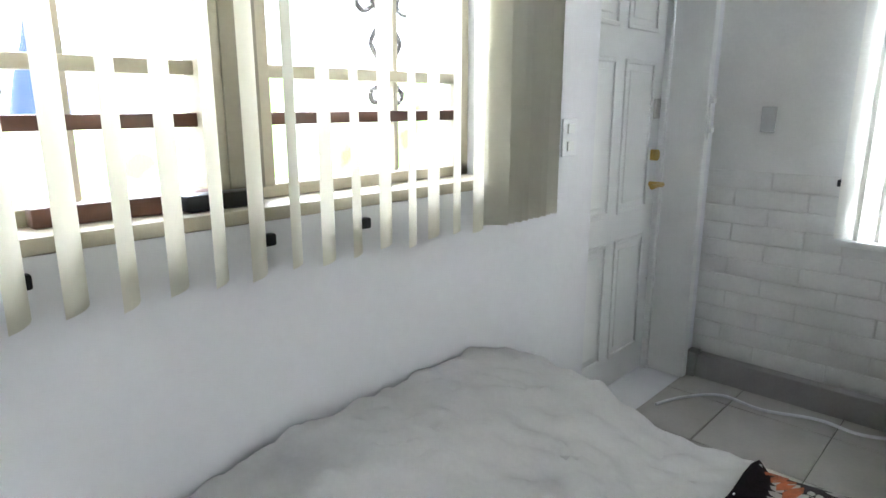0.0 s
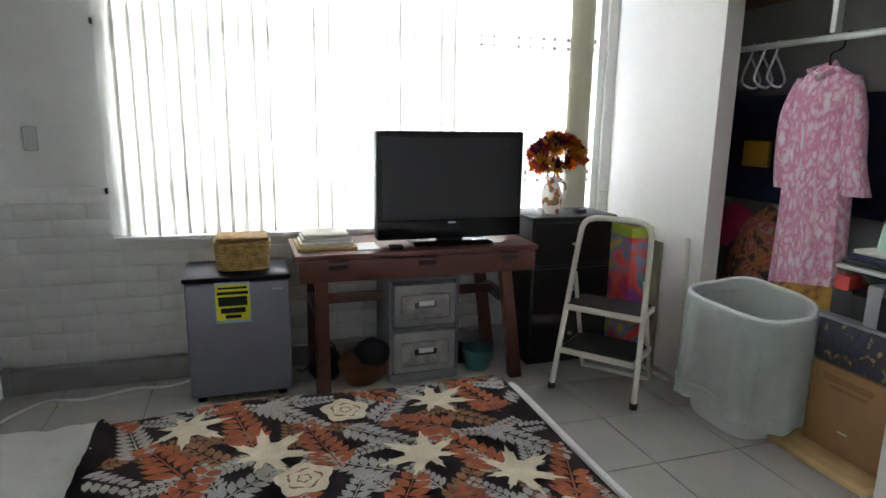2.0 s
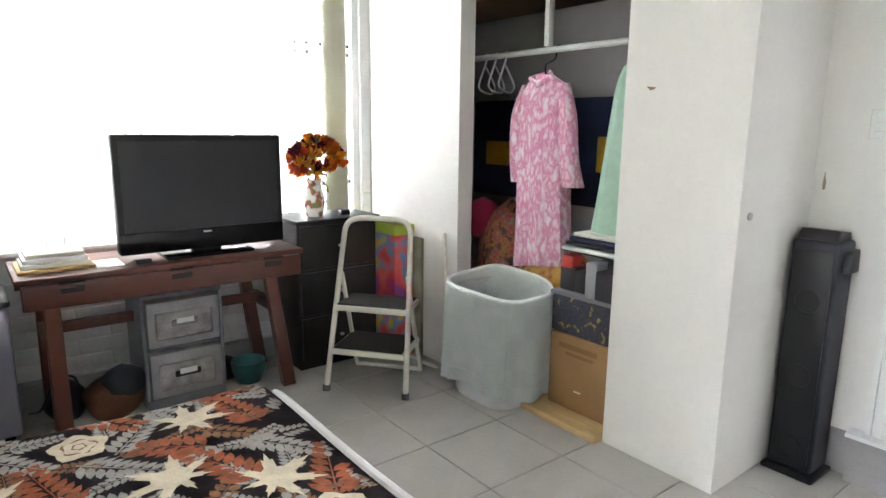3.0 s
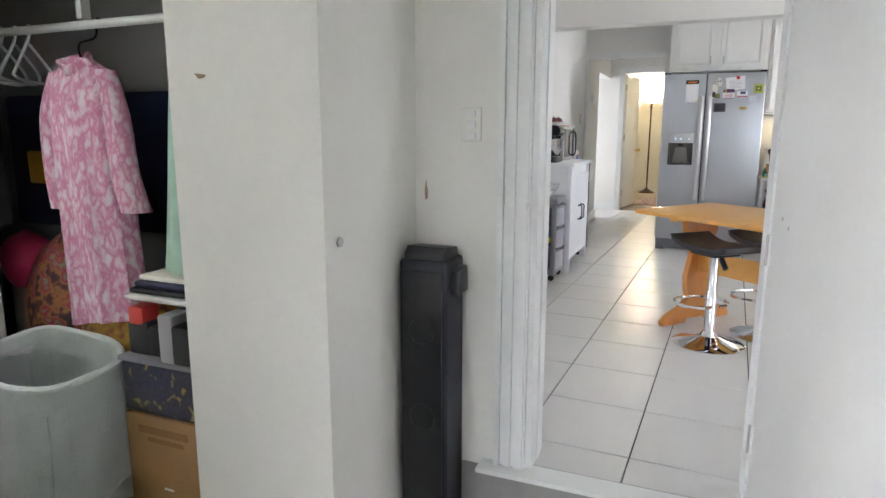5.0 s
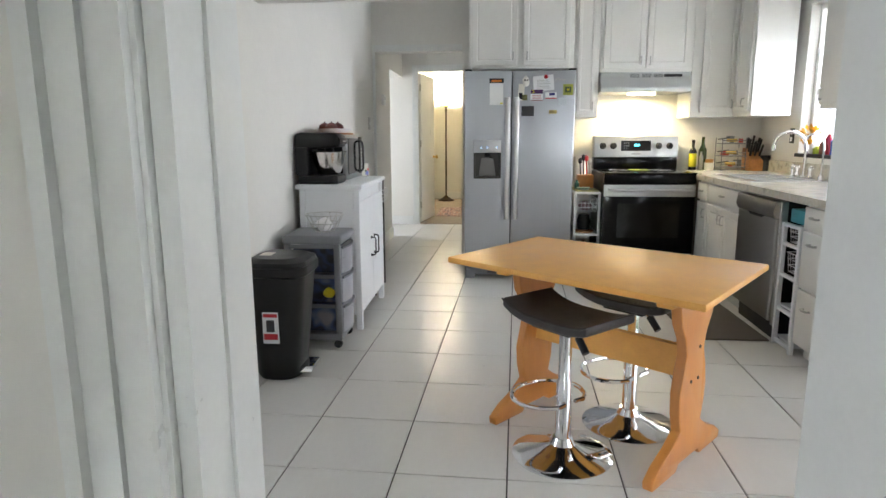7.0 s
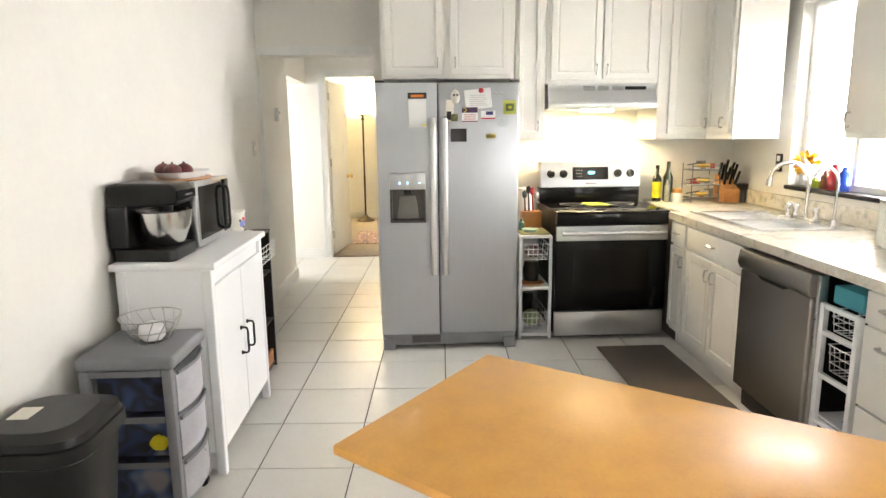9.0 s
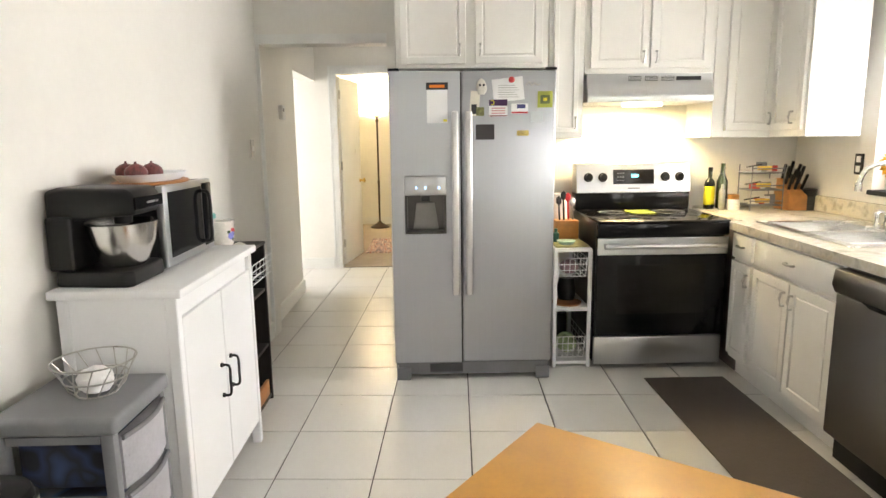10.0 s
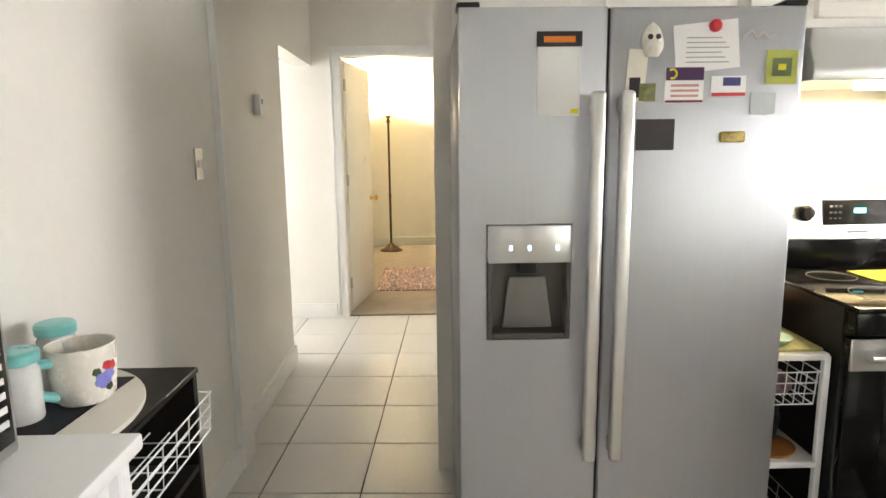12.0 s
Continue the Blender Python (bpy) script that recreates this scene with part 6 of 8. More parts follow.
# slim wire-basket cart in the gap
def wire_basket(parent, x0, x1, y0, y1, z0, z1, m, n=5, flare=0.01):
    bm = bmesh.new()
    for k in range(4):
        t = k / 3
        f = flare * t
        z = z0 + (z1 - z0) * t
        tube(bm, [(x0 - f, y0 - f, z), (x1 + f, y0 - f, z), (x1 + f, y1 + f, z), (x0 - f, y1 + f, z)], 0.0025, 5, True)
    for i in range(n + 1):
        x = x0 + (x1 - x0) * i / n
        tube(bm, [(x, y0 - flare, z1), (x, y0, z0), (x, y1, z0), (x, y1 + flare, z1)], 0.002, 5)
        y = y0 + (y1 - y0) * i / n
        tube(bm, [(x0 - flare, y, z1), (x0, y, z0), (x1, y, z0), (x1 + flare, y, z1)], 0.002, 5)
    return part("wire_basket", bm, m, parent)


cart = thing("slim_cart", (7.33, -1.7, KF), "slim white cart with wire baskets beside the dishwasher", "cart")
for y in (BF + 0.01, RB + 0.1):
    for x in (7.225, 7.435):
        part("post", B(x - 0.013, x + 0.013, y - 0.013, y + 0.013, KF, 0.92, 0.003, 1), WHITE, cart)
for z in (KF + 0.03, 0.42, 0.62, 0.80, 0.91):
    part("rail", B(7.239, 7.421, BF - 0.002, BF + 0.02, z - 0.010, z + 0.010, 0.003, 1), WHITE, cart)
for z in (KF + 0.04, 0.43):
    part("shelf", B(7.215, 7.445, RB + 0.08, BF - 0.004, z, z + 0.012), WHITE, cart)
wire_basket(cart, 7.25, 7.41, RB + 0.2, BF - 0.02, 0.64, 0.75, WHITE)
wire_basket(cart, 7.25, 7.41, RB + 0.2, BF - 0.02, 0.81, 0.90, WHITE)
single("teal_box", B(7.24, 7.42, RB + 0.25, BF - 0.01, 0.925, 1.0, 0.006), mat("teal_plastic", (0.05, 0.30, 0.36), 0.4), "teal plastic box on the slim cart", "box")
single("blue_jug", lump(bmesh.new(), 7.33, -1.58, KF + 0.053, 0.075, 0.10, 0.30, 4.0), mat("blue_plastic", (0.01, 0.03, 0.42), 0.35), "dark blue plastic jug on the slim cart", "jug")
single("dark_items", lump(bmesh.new(), 7.33, -1.62, 0.443, 0.07, 0.1, 0.16, 6.0), BLACK, "dark jar on the slim cart", "jar")

# counter top with a cut corner and backsplash
COUNTER = blotched("marbled_laminate", [(0.42, 0.40, 0.33), (0.55, 0.53, 0.46), (0.66, 0.63, 0.55), (0.60, 0.56, 0.45), (0.70, 0.68, 0.62)], 16, 0.16, 6.0)
ct = thing("countertop", (8.2, -1.8, 1.046), "pale marbled laminate countertop with a built-in sink", "countertop")
CF = BF + 0.035
SX0, SX1, SYA, SYB = 8.22, 9.02, -2.06, -1.54
bm = bmesh.new()
def flat(poly):
    prism(bm, poly, "z", 1.047, 1.09)
flat([(6.90, CF), (SX0, CF), (SX0, RB + 0.002), (6.76, RB + 0.002), (6.76, CF - 0.10)])
flat([(SX0, CF), (SX1, CF), (SX1, SYB), (SX0, SYB)])
flat([(SX0, SYA), (SX1, SYA), (SX1, RB + 0.002), (SX0, RB + 0.002)])
flat([(SX1, CF), (9.09, CF), (9.09, SY0 - 0.008), (WB - 0.002, SY0 - 0.008), (WB - 0.002, RB + 0.002), (SX1, RB + 0.002)])
bmesh.ops.remove_doubles(bm, verts=bm.verts, dist=0.0002)
part("slab", bm, COUNTER, ct)
part("backsplash", B(6.76, WB - 0.003, RB + 0.003, RB + 0.022, 1.091, 1.19, 0.003, 1), COUNTER, ct)
part("side_splash", B(WB - 0.022, WB - 0.003, RB + 0.023, SY0 - 0.008, 1.091, 1.10, 0.003, 1), COUNTER, ct)
sink = thing("kitchen_sink", (8.62, -1.8, 1.09), "stainless steel double bowl sink", "sink")
SINK = mat("sink_steel", (0.66, 0.67, 0.68), 0.25, 1.0, vary=0.04, rvar=0.04)
bm = bmesh.new()
for b in ((SX0 - 0.02, SX1 + 0.02, SYB - 0.03, SYB + 0.02), (SX0 - 0.02, SX1 + 0.02, SYA - 0.02, SYA + 0.09), (SX0 - 0.02, SX0 + 0.03, SYA + 0.09, SYB - 0.03), (SX1 - 0.03, SX1 + 0.02, SYA + 0.09, SYB - 0.03), (8.60, 8.64, SYA + 0.09, SYB - 0.03)):
    box(bm, *b, 1.0905, 1.097)
part("rim", bm, SINK, sink)
for a, b in ((SX0 + 0.03, 8.60), (8.64, SX1 - 0.03)):
    bm = bmesh.new()
    y0, y1 = SYA + 0.09, SYB - 0.03
    for q in ((a, a + 0.004, y0, y1), (b - 0.004, b, y0, y1), (a, b, y0, y0 + 0.004), (a, b, y1 - 0.004, y1)):
        box(bm, *q, 0.92, 1.092)
    box(bm, a, b, y0, y1, 0.915, 0.92)
    bw = part("bowl", bm, SINK, sink)
    part("drain", lathe(bmesh.new(), [(0, 0.9205), (0.04, 0.9205), (0.035, 0.924), (0, 0.922)], (a + b) / 2, (y0 + y1) / 2, 18), CHROME, bw)
fa = thing("faucet", (8.60, -2.0, 1.097), "chrome gooseneck faucet with two lever handles", "faucet")
fy = SYA + 0.035
part("deck_plate", B(8.48, 8.72, fy - 0.025, fy + 0.025, 1.0975, 1.112, 0.006), CHROME, fa)
part("spout", T(smooth_path([(8.60, fy, 1.11), (8.60, fy, 1.30), (8.60, fy + 0.03, 1.39), (8.61, fy + 0.11, 1.43), (8.62, fy + 0.19, 1.40), (8.625, fy + 0.215, 1.34), (8.625, fy + 0.218, 1.32)]), 0.0125, 12), CHROME, fa)
part("spout_tip", T([(8.625, fy + 0.218, 1.335), (8.625, fy + 0.219, 1.295)], 0.017, 12), CHROME, fa)
for x in (8.50, 8.70):
    h = part("tap_handle", lathe(bmesh.new(), [(0, 1.112), (0.024, 1.112), (0.018, 1.14), (0.022, 1.165), (0.014, 1.18), (0, 1.182)], x, fy, 16), CHROME, fa)
    part("lever", T([(x, fy, 1.17), (x + (0.05 if x > 8.6 else -0.05), fy + 0.02, 1.185)], 0.007), CHROME, h)
fl = thing("filter_tap", (8.36, -2.0, 1.097), "slim chrome drinking water tap beside the sink", "tap")
part("tap_base", lathe(bmesh.new(), [(0, 1.097), (0.022, 1.097), (0.016, 1.13), (0, 1.135)], 8.34, fy, 14), CHROME, fl)
part("tap_neck", T(smooth_path([(8.34, fy, 1.12), (8.34, fy, 1.33), (8.34, fy + 0.03, 1.40), (8.345, fy + 0.09, 1.41), (8.35, fy + 0.13, 1.36)]), 0.008, 10), CHROME, fl)
sp = single("side_sprayer", lathe(bmesh.new(), [(0, 1.097), (0.02, 1.097), (0.014, 1.12), (0.018, 1.17), (0, 1.185)], 8.78, fy, 14), CHROME, "small chrome sprayer beside the sink", "sprayer")

# kitchen window
kw = setting("window_3", B(8.02, 9.08, RB - 0.15, RB + 0.03, 1.235, 1.262, 0.005), BLACK_MATTE, "bright white window over the sink with a dark sill", "window")
bm = bmesh.new()
bars(bm, [(8.02, 8.07, RB - 0.12, RB - 0.07, 1.262, 2.40), (9.03, 9.08, RB - 0.12, RB - 0.07, 1.262, 2.40), (8.02, 9.08, RB - 0.12, RB - 0.07, 2.35, 2.40), (8.02, 9.08, RB - 0.12, RB - 0.07, 1.262, 1.30), (8.53, 8.57, RB - 0.12, RB - 0.07, 1.30, 2.35)])
part("window_frame", bm, TRIM, kw)
part("roller_shade", B(8.08, 9.02, RB - 0.06, RB - 0.055, 2.05, 2.38), cloth("white_shade", (0.85, 0.85, 0.83), 0.5), kw)
pane = part("pane", B(8.07, 9.03, RB - 0.10, RB - 0.096, 1.30, 2.35), GLASS, kw)
pane.visible_shadow = False
# unseen patio door, assumed and added to light the near kitchen
pd = setting("door_patio", B(4.95, 6.45, RB - 0.14, RB - 0.04, KF, KF + 0.04), TRIM, "unseen white framed glass door, assumed for the kitchen's daylight", "door")
bm = bmesh.new()
bars(bm, [(4.95, 5.02, RB - 0.14, RB - 0.04, KF + 0.04, 2.32), (6.38, 6.45, RB - 0.14, RB - 0.04, KF + 0.04, 2.32), (4.95, 6.45, RB - 0.14, RB - 0.04, 2.25, 2.32), (5.66, 5.74, RB - 0.14, RB - 0.04, KF + 0.04, 2.25)])
part("door_frame", bm, TRIM, pd)
pane = part("pane", B(5.02, 6.38, RB - 0.10, RB - 0.095, KF + 0.04, 2.25), GLASS, pd)
pane.visible_shadow = False


# things on the counter
def jar(name, label, cat, x, y, z, profile, material, extra=()):
    t = thing(name, (x, y, z), label, cat)
    part("body", lathe(bmesh.new(), [(r, z + h) for r, h in profile], x, y, 22), material, t)
    for nm, pr, m in extra:
        part(nm, lathe(bmesh.new(), [(r, z + h) for r, h in pr], x, y, 22), m, t)
    return t


CZ = 1.0905
OLIVE = mat("dark_olive_glass", (0.012, 0.016, 0.006), 0.1, vary=0.1, spec=0.6)
GREENGL = mat("green_glass", (0.03, 0.05, 0.008), 0.1, vary=0.1, spec=0.6)
bot = [(0, 0), (0.033, 0), (0.034, 0.01), (0.034, 0.16), (0.028, 0.185), (0.013, 0.205), (0.013, 0.25), (0, 0.25)]
jar("oil_bottle", "dark oil bottle with a yellow label", "bottle", 9.73, -1.545, CZ, bot, OLIVE, [("label_band", [(0.0345, 0.03), (0.0347, 0.031), (0.0347, 0.15), (0.0345, 0.151)], YELLOW), ("cap", [(0, 0.25), (0.015, 0.25), (0.015, 0.275), (0, 0.275)], BLACK)])
jar("wine_bottle", "green glass bottle behind the oil", "bottle", 9.76, -1.64, CZ, [(0, 0), (0.035, 0), (0.036, 0.01), (0.036, 0.18), (0.015, 0.23), (0.014, 0.30), (0, 0.30)], GREENGL)
jar("thin_bottle", "slim clear bottle on the counter", "bottle", 9.66, -1.60, CZ, [(0, 0), (0.02, 0), (0.02, 0.12), (0.009, 0.145), (0.009, 0.17), (0, 0.17)], mat("greyish_glass", (0.25, 0.26, 0.2), 0.15))
jar("spice_jar", "small jar with an orange lid", "jar", 9.66, -1.675, CZ, [(0, 0), (0.042, 0), (0.042, 0.07), (0, 0.07)], PAPER, [("lid", [(0, 0.07), (0.036, 0.07), (0.036, 0.10), (0, 0.105)], mat("orange_wood", (0.45, 0.2, 0.04), 0.5))])
rack = thing("letter_rack", (9.70, -1.86, CZ), "three-tier black wire rack filled with papers and pens", "rack")
for z in (0.03, 0.13, 0.24):
    bm = bmesh.new()
    for y in (-1.755, -1.97):
        tube(bm, [(9.60, y, CZ + z), (9.78, y, CZ + z)], 0.004, 6)
    for k in range(5):
        x = 9.60 + 0.045 * k
        tube(bm, [(x, -1.755, CZ + z), (x, -1.97, CZ + z)], 0.0035, 6)
    tube(bm, [(9.60, -1.755, CZ + z + 0.03), (9.60, -1.97, CZ + z + 0.03)], 0.004, 6)
    part("tray", bm, GREY_PLASTIC, rack)
for y in (-1.76, -1.965):
    for x in (9.60, 9.78):
        part("post", T([(x, y, CZ), (x, y, CZ + 0.29)], 0.004, 6), GREY_PLASTIC, rack)
rng = random.Random(31)
for k, z in enumerate((0.034, 0.134, 0.244)):
    single("yellow_handle_tool", T([(9.612, -1.80, CZ + z + 0.028), (9.612, -1.885, CZ + z + 0.028)], 0.013, 8), mat("tool_yellow", (0.70, 0.45, 0.04), 0.5) if k == 0 else bpy.data.materials["tool_yellow"], "yellow handled tool in the wire rack", "tool", "tools in the rack")
    for j in range(4):
        y = -1.79 - 0.045 * j
        single("rack_paper", B(9.63 + 0.02 * j, 9.635 + 0.02 * j, y - 0.04, y + 0.03, CZ + z + 0.004, CZ + z + rng.uniform(0.035, 0.075)), (PAPER, TOYS[1], WHITE, GREY_PLASTIC)[(j + k) % 4], "folded paper in the wire rack", "paper", "papers in the rack")
    single("dark_pen", T([(9.60, -1.72, CZ + z + 0.036), (9.63, -1.83, CZ + z + 0.02 + 0.03)], 0.005, 6), BLACK, "dark pen sticking out of the rack", "pen", "pens in the rack")
WOODBLOCK = mat("knife_block_wood", (0.45, 0.19, 0.055), 0.4, vary=0.12, scale=4, stretch=(1, 6, 6))
kb = thing("knife_block", (9.66, -2.05, CZ), "orange-brown wooden knife block with black handled knives", "knife block")
part("block", soften(prism(bmesh.new(), [(9.57, CZ), (9.76, CZ), (9.76, CZ + 0.20), (9.70, CZ + 0.20), (9.57, CZ + 0.10)], "y", -2.11, -1.99), 0.004), WOODBLOCK, kb)
part("oval_badge", lathe(bmesh.new(), [(0, 0), (0.018, 0), (0.016, 0.002), (0, 0.003)], n=16, sx=0.6), PAPER, kb).matrix_basis = pose(9.569 - 9.66, 0.0, 0.055, 0, -90, 0)
for i in range(3):
    for j in range(3):
        x, y = 9.62 + 0.045 * i, -2.09 + 0.04 * j
        z = CZ + 0.13 + 0.03 * i
        part("knife_handle", T([(x, y, z), (x - 0.05, y + 0.008 * (j - 1), z + 0.10 + 0.02 * ((i + j) % 2))], 0.010, 8), BLACK, kb)
jar("utensil_cup", "smoked glass cup with a black lid", "cup", 9.60, -2.135, CZ, [(0, 0), (0.036, 0), (0.038, 0.09), (0, 0.09)], mat("smoked_glass", (0.06, 0.06, 0.06), 0.15, spec=0.6), [("lid", [(0, 0.09), (0.042, 0.09), (0.045, 0.135), (0.03, 0.14), (0, 0.14)], BLACK)])
so = plate("wall_socket", "black socket plate with white outlets", (9.20, RB + 0.002, 1.40), "y", 1, 0.075, 0.12, BLACK, ((0.028, 0.035, WHITE), (-0.028, 0.035, WHITE)))
so2 = plate("wall_socket", "beige socket with a black plug beside the canisters", (7.62, RB + 0.002, 1.36), "y", 1, 0.075, 0.12, PAPER, ((0.028, 0.03, TRIM), (-0.028, 0.03, BLACK)))
FROST = mat("frosted_white_jar", (0.70, 0.71, 0.70), 0.25, vary=0.03)
RICE = mat("rice_in_glass", (0.55, 0.42, 0.30), 0.35, vary=0.2, scale=60)
PALEGL = mat("pale_glass_jar", (0.62, 0.63, 0.62), 0.15, vary=0.05, spec=0.6)
for x, y, r, h, m, lab_ in ((7.78, -1.93, 0.060, 0.21, FROST, "tall white canister with a steel lid"), (7.70, -1.90, 0.058, 0.185, FROST, "white canister with a steel lid"), (7.62, -2.04, 0.058, 0.26, PALEGL, "tall pale glass canister with a steel lid"), (7.50, -1.95, 0.056, 0.17, RICE, "glass canister of brown rice with a steel lid")):
    jar("canister", lab_, "canister", x, y, CZ, [(0, 0), (r, 0), (r, h * 0.9), (r * 0.9, h * 0.93), (0, h * 0.93)], m, [("lid", [(0, h * 0.93), (r * 0.98, h * 0.93), (r, h), (0, h + 0.003)], NICKEL)])
single("butter_dish", B(7.20, 7.34, -2.0, -1.9, CZ, CZ + 0.05, 0.012, 3), WHITE, "small white dish on the counter", "dish")
jar("flower_glass", "yellow flowers in a jar on the window sill", "flowers", 8.90, RB - 0.04, 1.263, [(0, 0), (0.03, 0), (0.032, 0.08), (0, 0.08)], PALEGL)
bm = bmesh.new()
rng = random.Random(8)
for k in range(60):
    d = Vector((rng.gauss(0, 1), rng.gauss(0, 1), rng.gauss(0, 0.8))).normalized()
    c0 = Vector((8.90, RB + 0.0, 1.41)) + d * 0.035
    s = d.orthogonal().normalized() * 0.014
    bm.faces.new([bm.verts.new(p) for p in (c0, c0 + d * 0.03 + s, c0 + d * 0.055, c0 + d * 0.03 - s)])
bmesh.ops.solidify(bm, geom=bm.faces[:], thickness=0.001)
tube(bm, [(8.90, RB - 0.02, 1.345), (8.90, RB, 1.40)], 0.004, 6)
single("sunflower", bm, mat("yellow_petal", (0.80, 0.42, 0.02), 0.7, vary=0.3, scale=30), "yellow flower in the jar on the sill", "flower")
for x, r, h, col, nm, lab_ in ((8.66, 0.035, 0.15, (0.45, 0.03, 0.05), "red_bottle", "red soap bottle on the window sill"), (8.74, 0.028, 0.11, (0.25, 0.10, 0.06), "brown_jar", "brown jar on the window sill"), (8.57, 0.030, 0.14, (0.03, 0.10, 0.55), "blue_bottle", "blue liquid bottle on the window sill"), (8.83, 0.03, 0.06, (0.35, 0.45, 0.05), "green_cup", "small green cup on the window sill")):
    jar(nm, lab_, "bottle", x, RB - 0.03, 1.263, [(0, 0), (r, 0), (r, h * 0.7), (r * 0.5, h * 0.85), (r * 0.45, h), (0, h)], mat(nm + "_colour", col, 0.2, vary=0.15, spec=0.6))

# the sink wall and all that stands along it is a little out of square with the fridge wall
SKEW = Matrix.Translation((6.83, -1.41, 0)) @ Matrix.Rotation(radians(-1.6), 4, "Z") @ Matrix.Translation((-6.83, 1.41, 0))
ALONG = ("wall_sink", "window_3", "door_patio", "base_cabinet", "sink_cabinet", "corner_cabinet", "drawer_cabinet", "end_panel", "dishwasher", "slim_cart", "teal_box", "blue_jug", "dark_items", "countertop", "kitchen_sink", "faucet", "filter_tap", "side_sprayer", "wall_socket", "oil_bottle", "wine_bottle", "thin_bottle", "spice_jar", "letter_rack", "yellow_handle_tool", "rack_paper", "dark_pen", "knife_block", "utensil_cup", "canister", "butter_dish", "flower_glass", "sunflower", "red_bottle", "brown_jar", "blue_bottle", "green_cup")
for o in list(scene.collection.objects):
    if o.parent is None and o.name.split(".")[0] in ALONG and o.matrix_basis.translation.y < 0.5 and not (o.name.startswith("wall_socket") and o.location.y > 0):
        o.matrix_basis = SKEW @ o.matrix_basis

# cart between fridge and stove
c2 = thing("wire_basket_cart", (9.45, -0.60, KF), "narrow white cart with wire baskets between fridge and stove", "cart")
for x in (9.19, 9.70):
    for y in (-0.497, -0.703):
        part("post", B(x - 0.011, x + 0.011, y - 0.011, y + 0.011, KF, 0.925, 0.003, 1), WHITE, c2)
for z in (KF + 0.02, 0.55, 0.91):
    part("shelf", B(9.18, 9.71, -0.71, -0.49, z, z + 0.022, 0.004, 1), WHITE, c2)
wire_basket(c2, 9.20, 9.60, -0.68, -0.52, 0.76, 0.87, WHITE)
wire_basket(c2, 9.20, 9.60, -0.68, -0.52, KF + 0.06, KF + 0.19, WHITE)
single("wood_plate", lathe(bmesh.new(), [(0, 0.573), (0.085, 0.573), (0.09, 0.583), (0, 0.585)], 9.29, -0.59, 24), WOODBLOCK, "round wooden board on the cart", "board")
single("dark_pot", lathe(bmesh.new(), [(0, 0.586), (0.05, 0.586), (0.06, 0.66), (0.045, 0.72), (0, 0.73)], 9.35, -0.60, 18), BLACK, "dark pot on the cart", "pot")
single("green_bag", lump(bmesh.new(), 9.32, -0.60, KF + 0.062, 0.085, 0.065, 0.12, 3.0), mat("pale_green_bag", (0.38, 0.50, 0.26), 0.7, vary=0.3, scale=30), "pale green bag in the lower basket", "bag")
single("black_can", lathe(bmesh.new(), [(0, KF + 0.06), (0.035, KF + 0.06), (0.035, KF + 0.26), (0, KF + 0.26)], 9.48, -0.60, 16), BLACK, "dark bottle in the lower basket", "bottle")
single("pink_jars", lump(bmesh.new(), 9.30, -0.60, 0.762, 0.06, 0.06, 0.085, 2.0), mat("mauve_jar", (0.30, 0.18, 0.2), 0.5, vary=0.3, scale=50), "mauve jar in the upper basket", "jar")
single("chopping_mat", B(9.20, 9.60, -0.70, -0.50, 0.9325, 0.944, 0.004), mat("green_mat", (0.45, 0.42, 0.18), 0.6, vary=0.2, scale=20), "green chopping board on the cart", "board")
jar("mint_dish", "shallow mint green dish on the cart", "dish", 9.27, -0.575, 0.9445, [(0, 0), (0.04, 0), (0.058, 0.02), (0.05, 0.021), (0, 0.008)], mat("mint_glaze", (0.38, 0.58, 0.52), 0.3))
ub = thing("utensil_holder", (9.50, -0.62, 0.9445), "wooden holder with spoons and a red spatula", "utensil holder")
part("box", B(9.44, 9.56, -0.69, -0.55, 0.945, 1.06, 0.005), WOODBLOCK, ub)
for k, (m, h) in enumerate(((BLACK, 0.10), (BLACK, 0.13), (bpy.data.materials["red_plastic"], 0.12), (NICKEL, 0.09))):
    y = -0.58 - 0.028 * k
    part("utensil", T([(9.50, y, 1.06), (9.48, y + 0.01, 1.06 + h)], 0.006, 6), m, ub)
    part("utensil_head", lathe(bmesh.new(), [(0, 1.05 + h), (0.018, 1.07 + h), (0.018, 1.10 + h), (0, 1.115 + h)], 9.477, y + 0.011, 10, 0.4, 1.0), m, ub)
jar("paper_towels", "white roll of paper towels", "paper towel", 9.62, -0.60, 0.9445, [(0.02, 0), (0.058, 0), (0.058, 0.27), (0.02, 0.27), (0.02, 0)], SHEET)
jar("green_bottle", "small dark green bottle on the cart", "bottle", 9.36, -0.53, 0.9445, [(0, 0), (0.02, 0), (0.02, 0.05), (0.01, 0.06), (0.01, 0.08), (0, 0.08)], mat("bottle_teal", (0.02, 0.12, 0.10), 0.3))
single("floor_mat", B(7.45, 8.97, -1.52 + 0.09, -0.975, KF + 0.0005, KF + 0.011, 0.004, 1), mat("brown_mat", (0.085, 0.068, 0.058), 0.75, vary=0.1, scale=20, bump=0.25, bump_scale=120), "long dark brown kitchen mat on the floor", "mat")

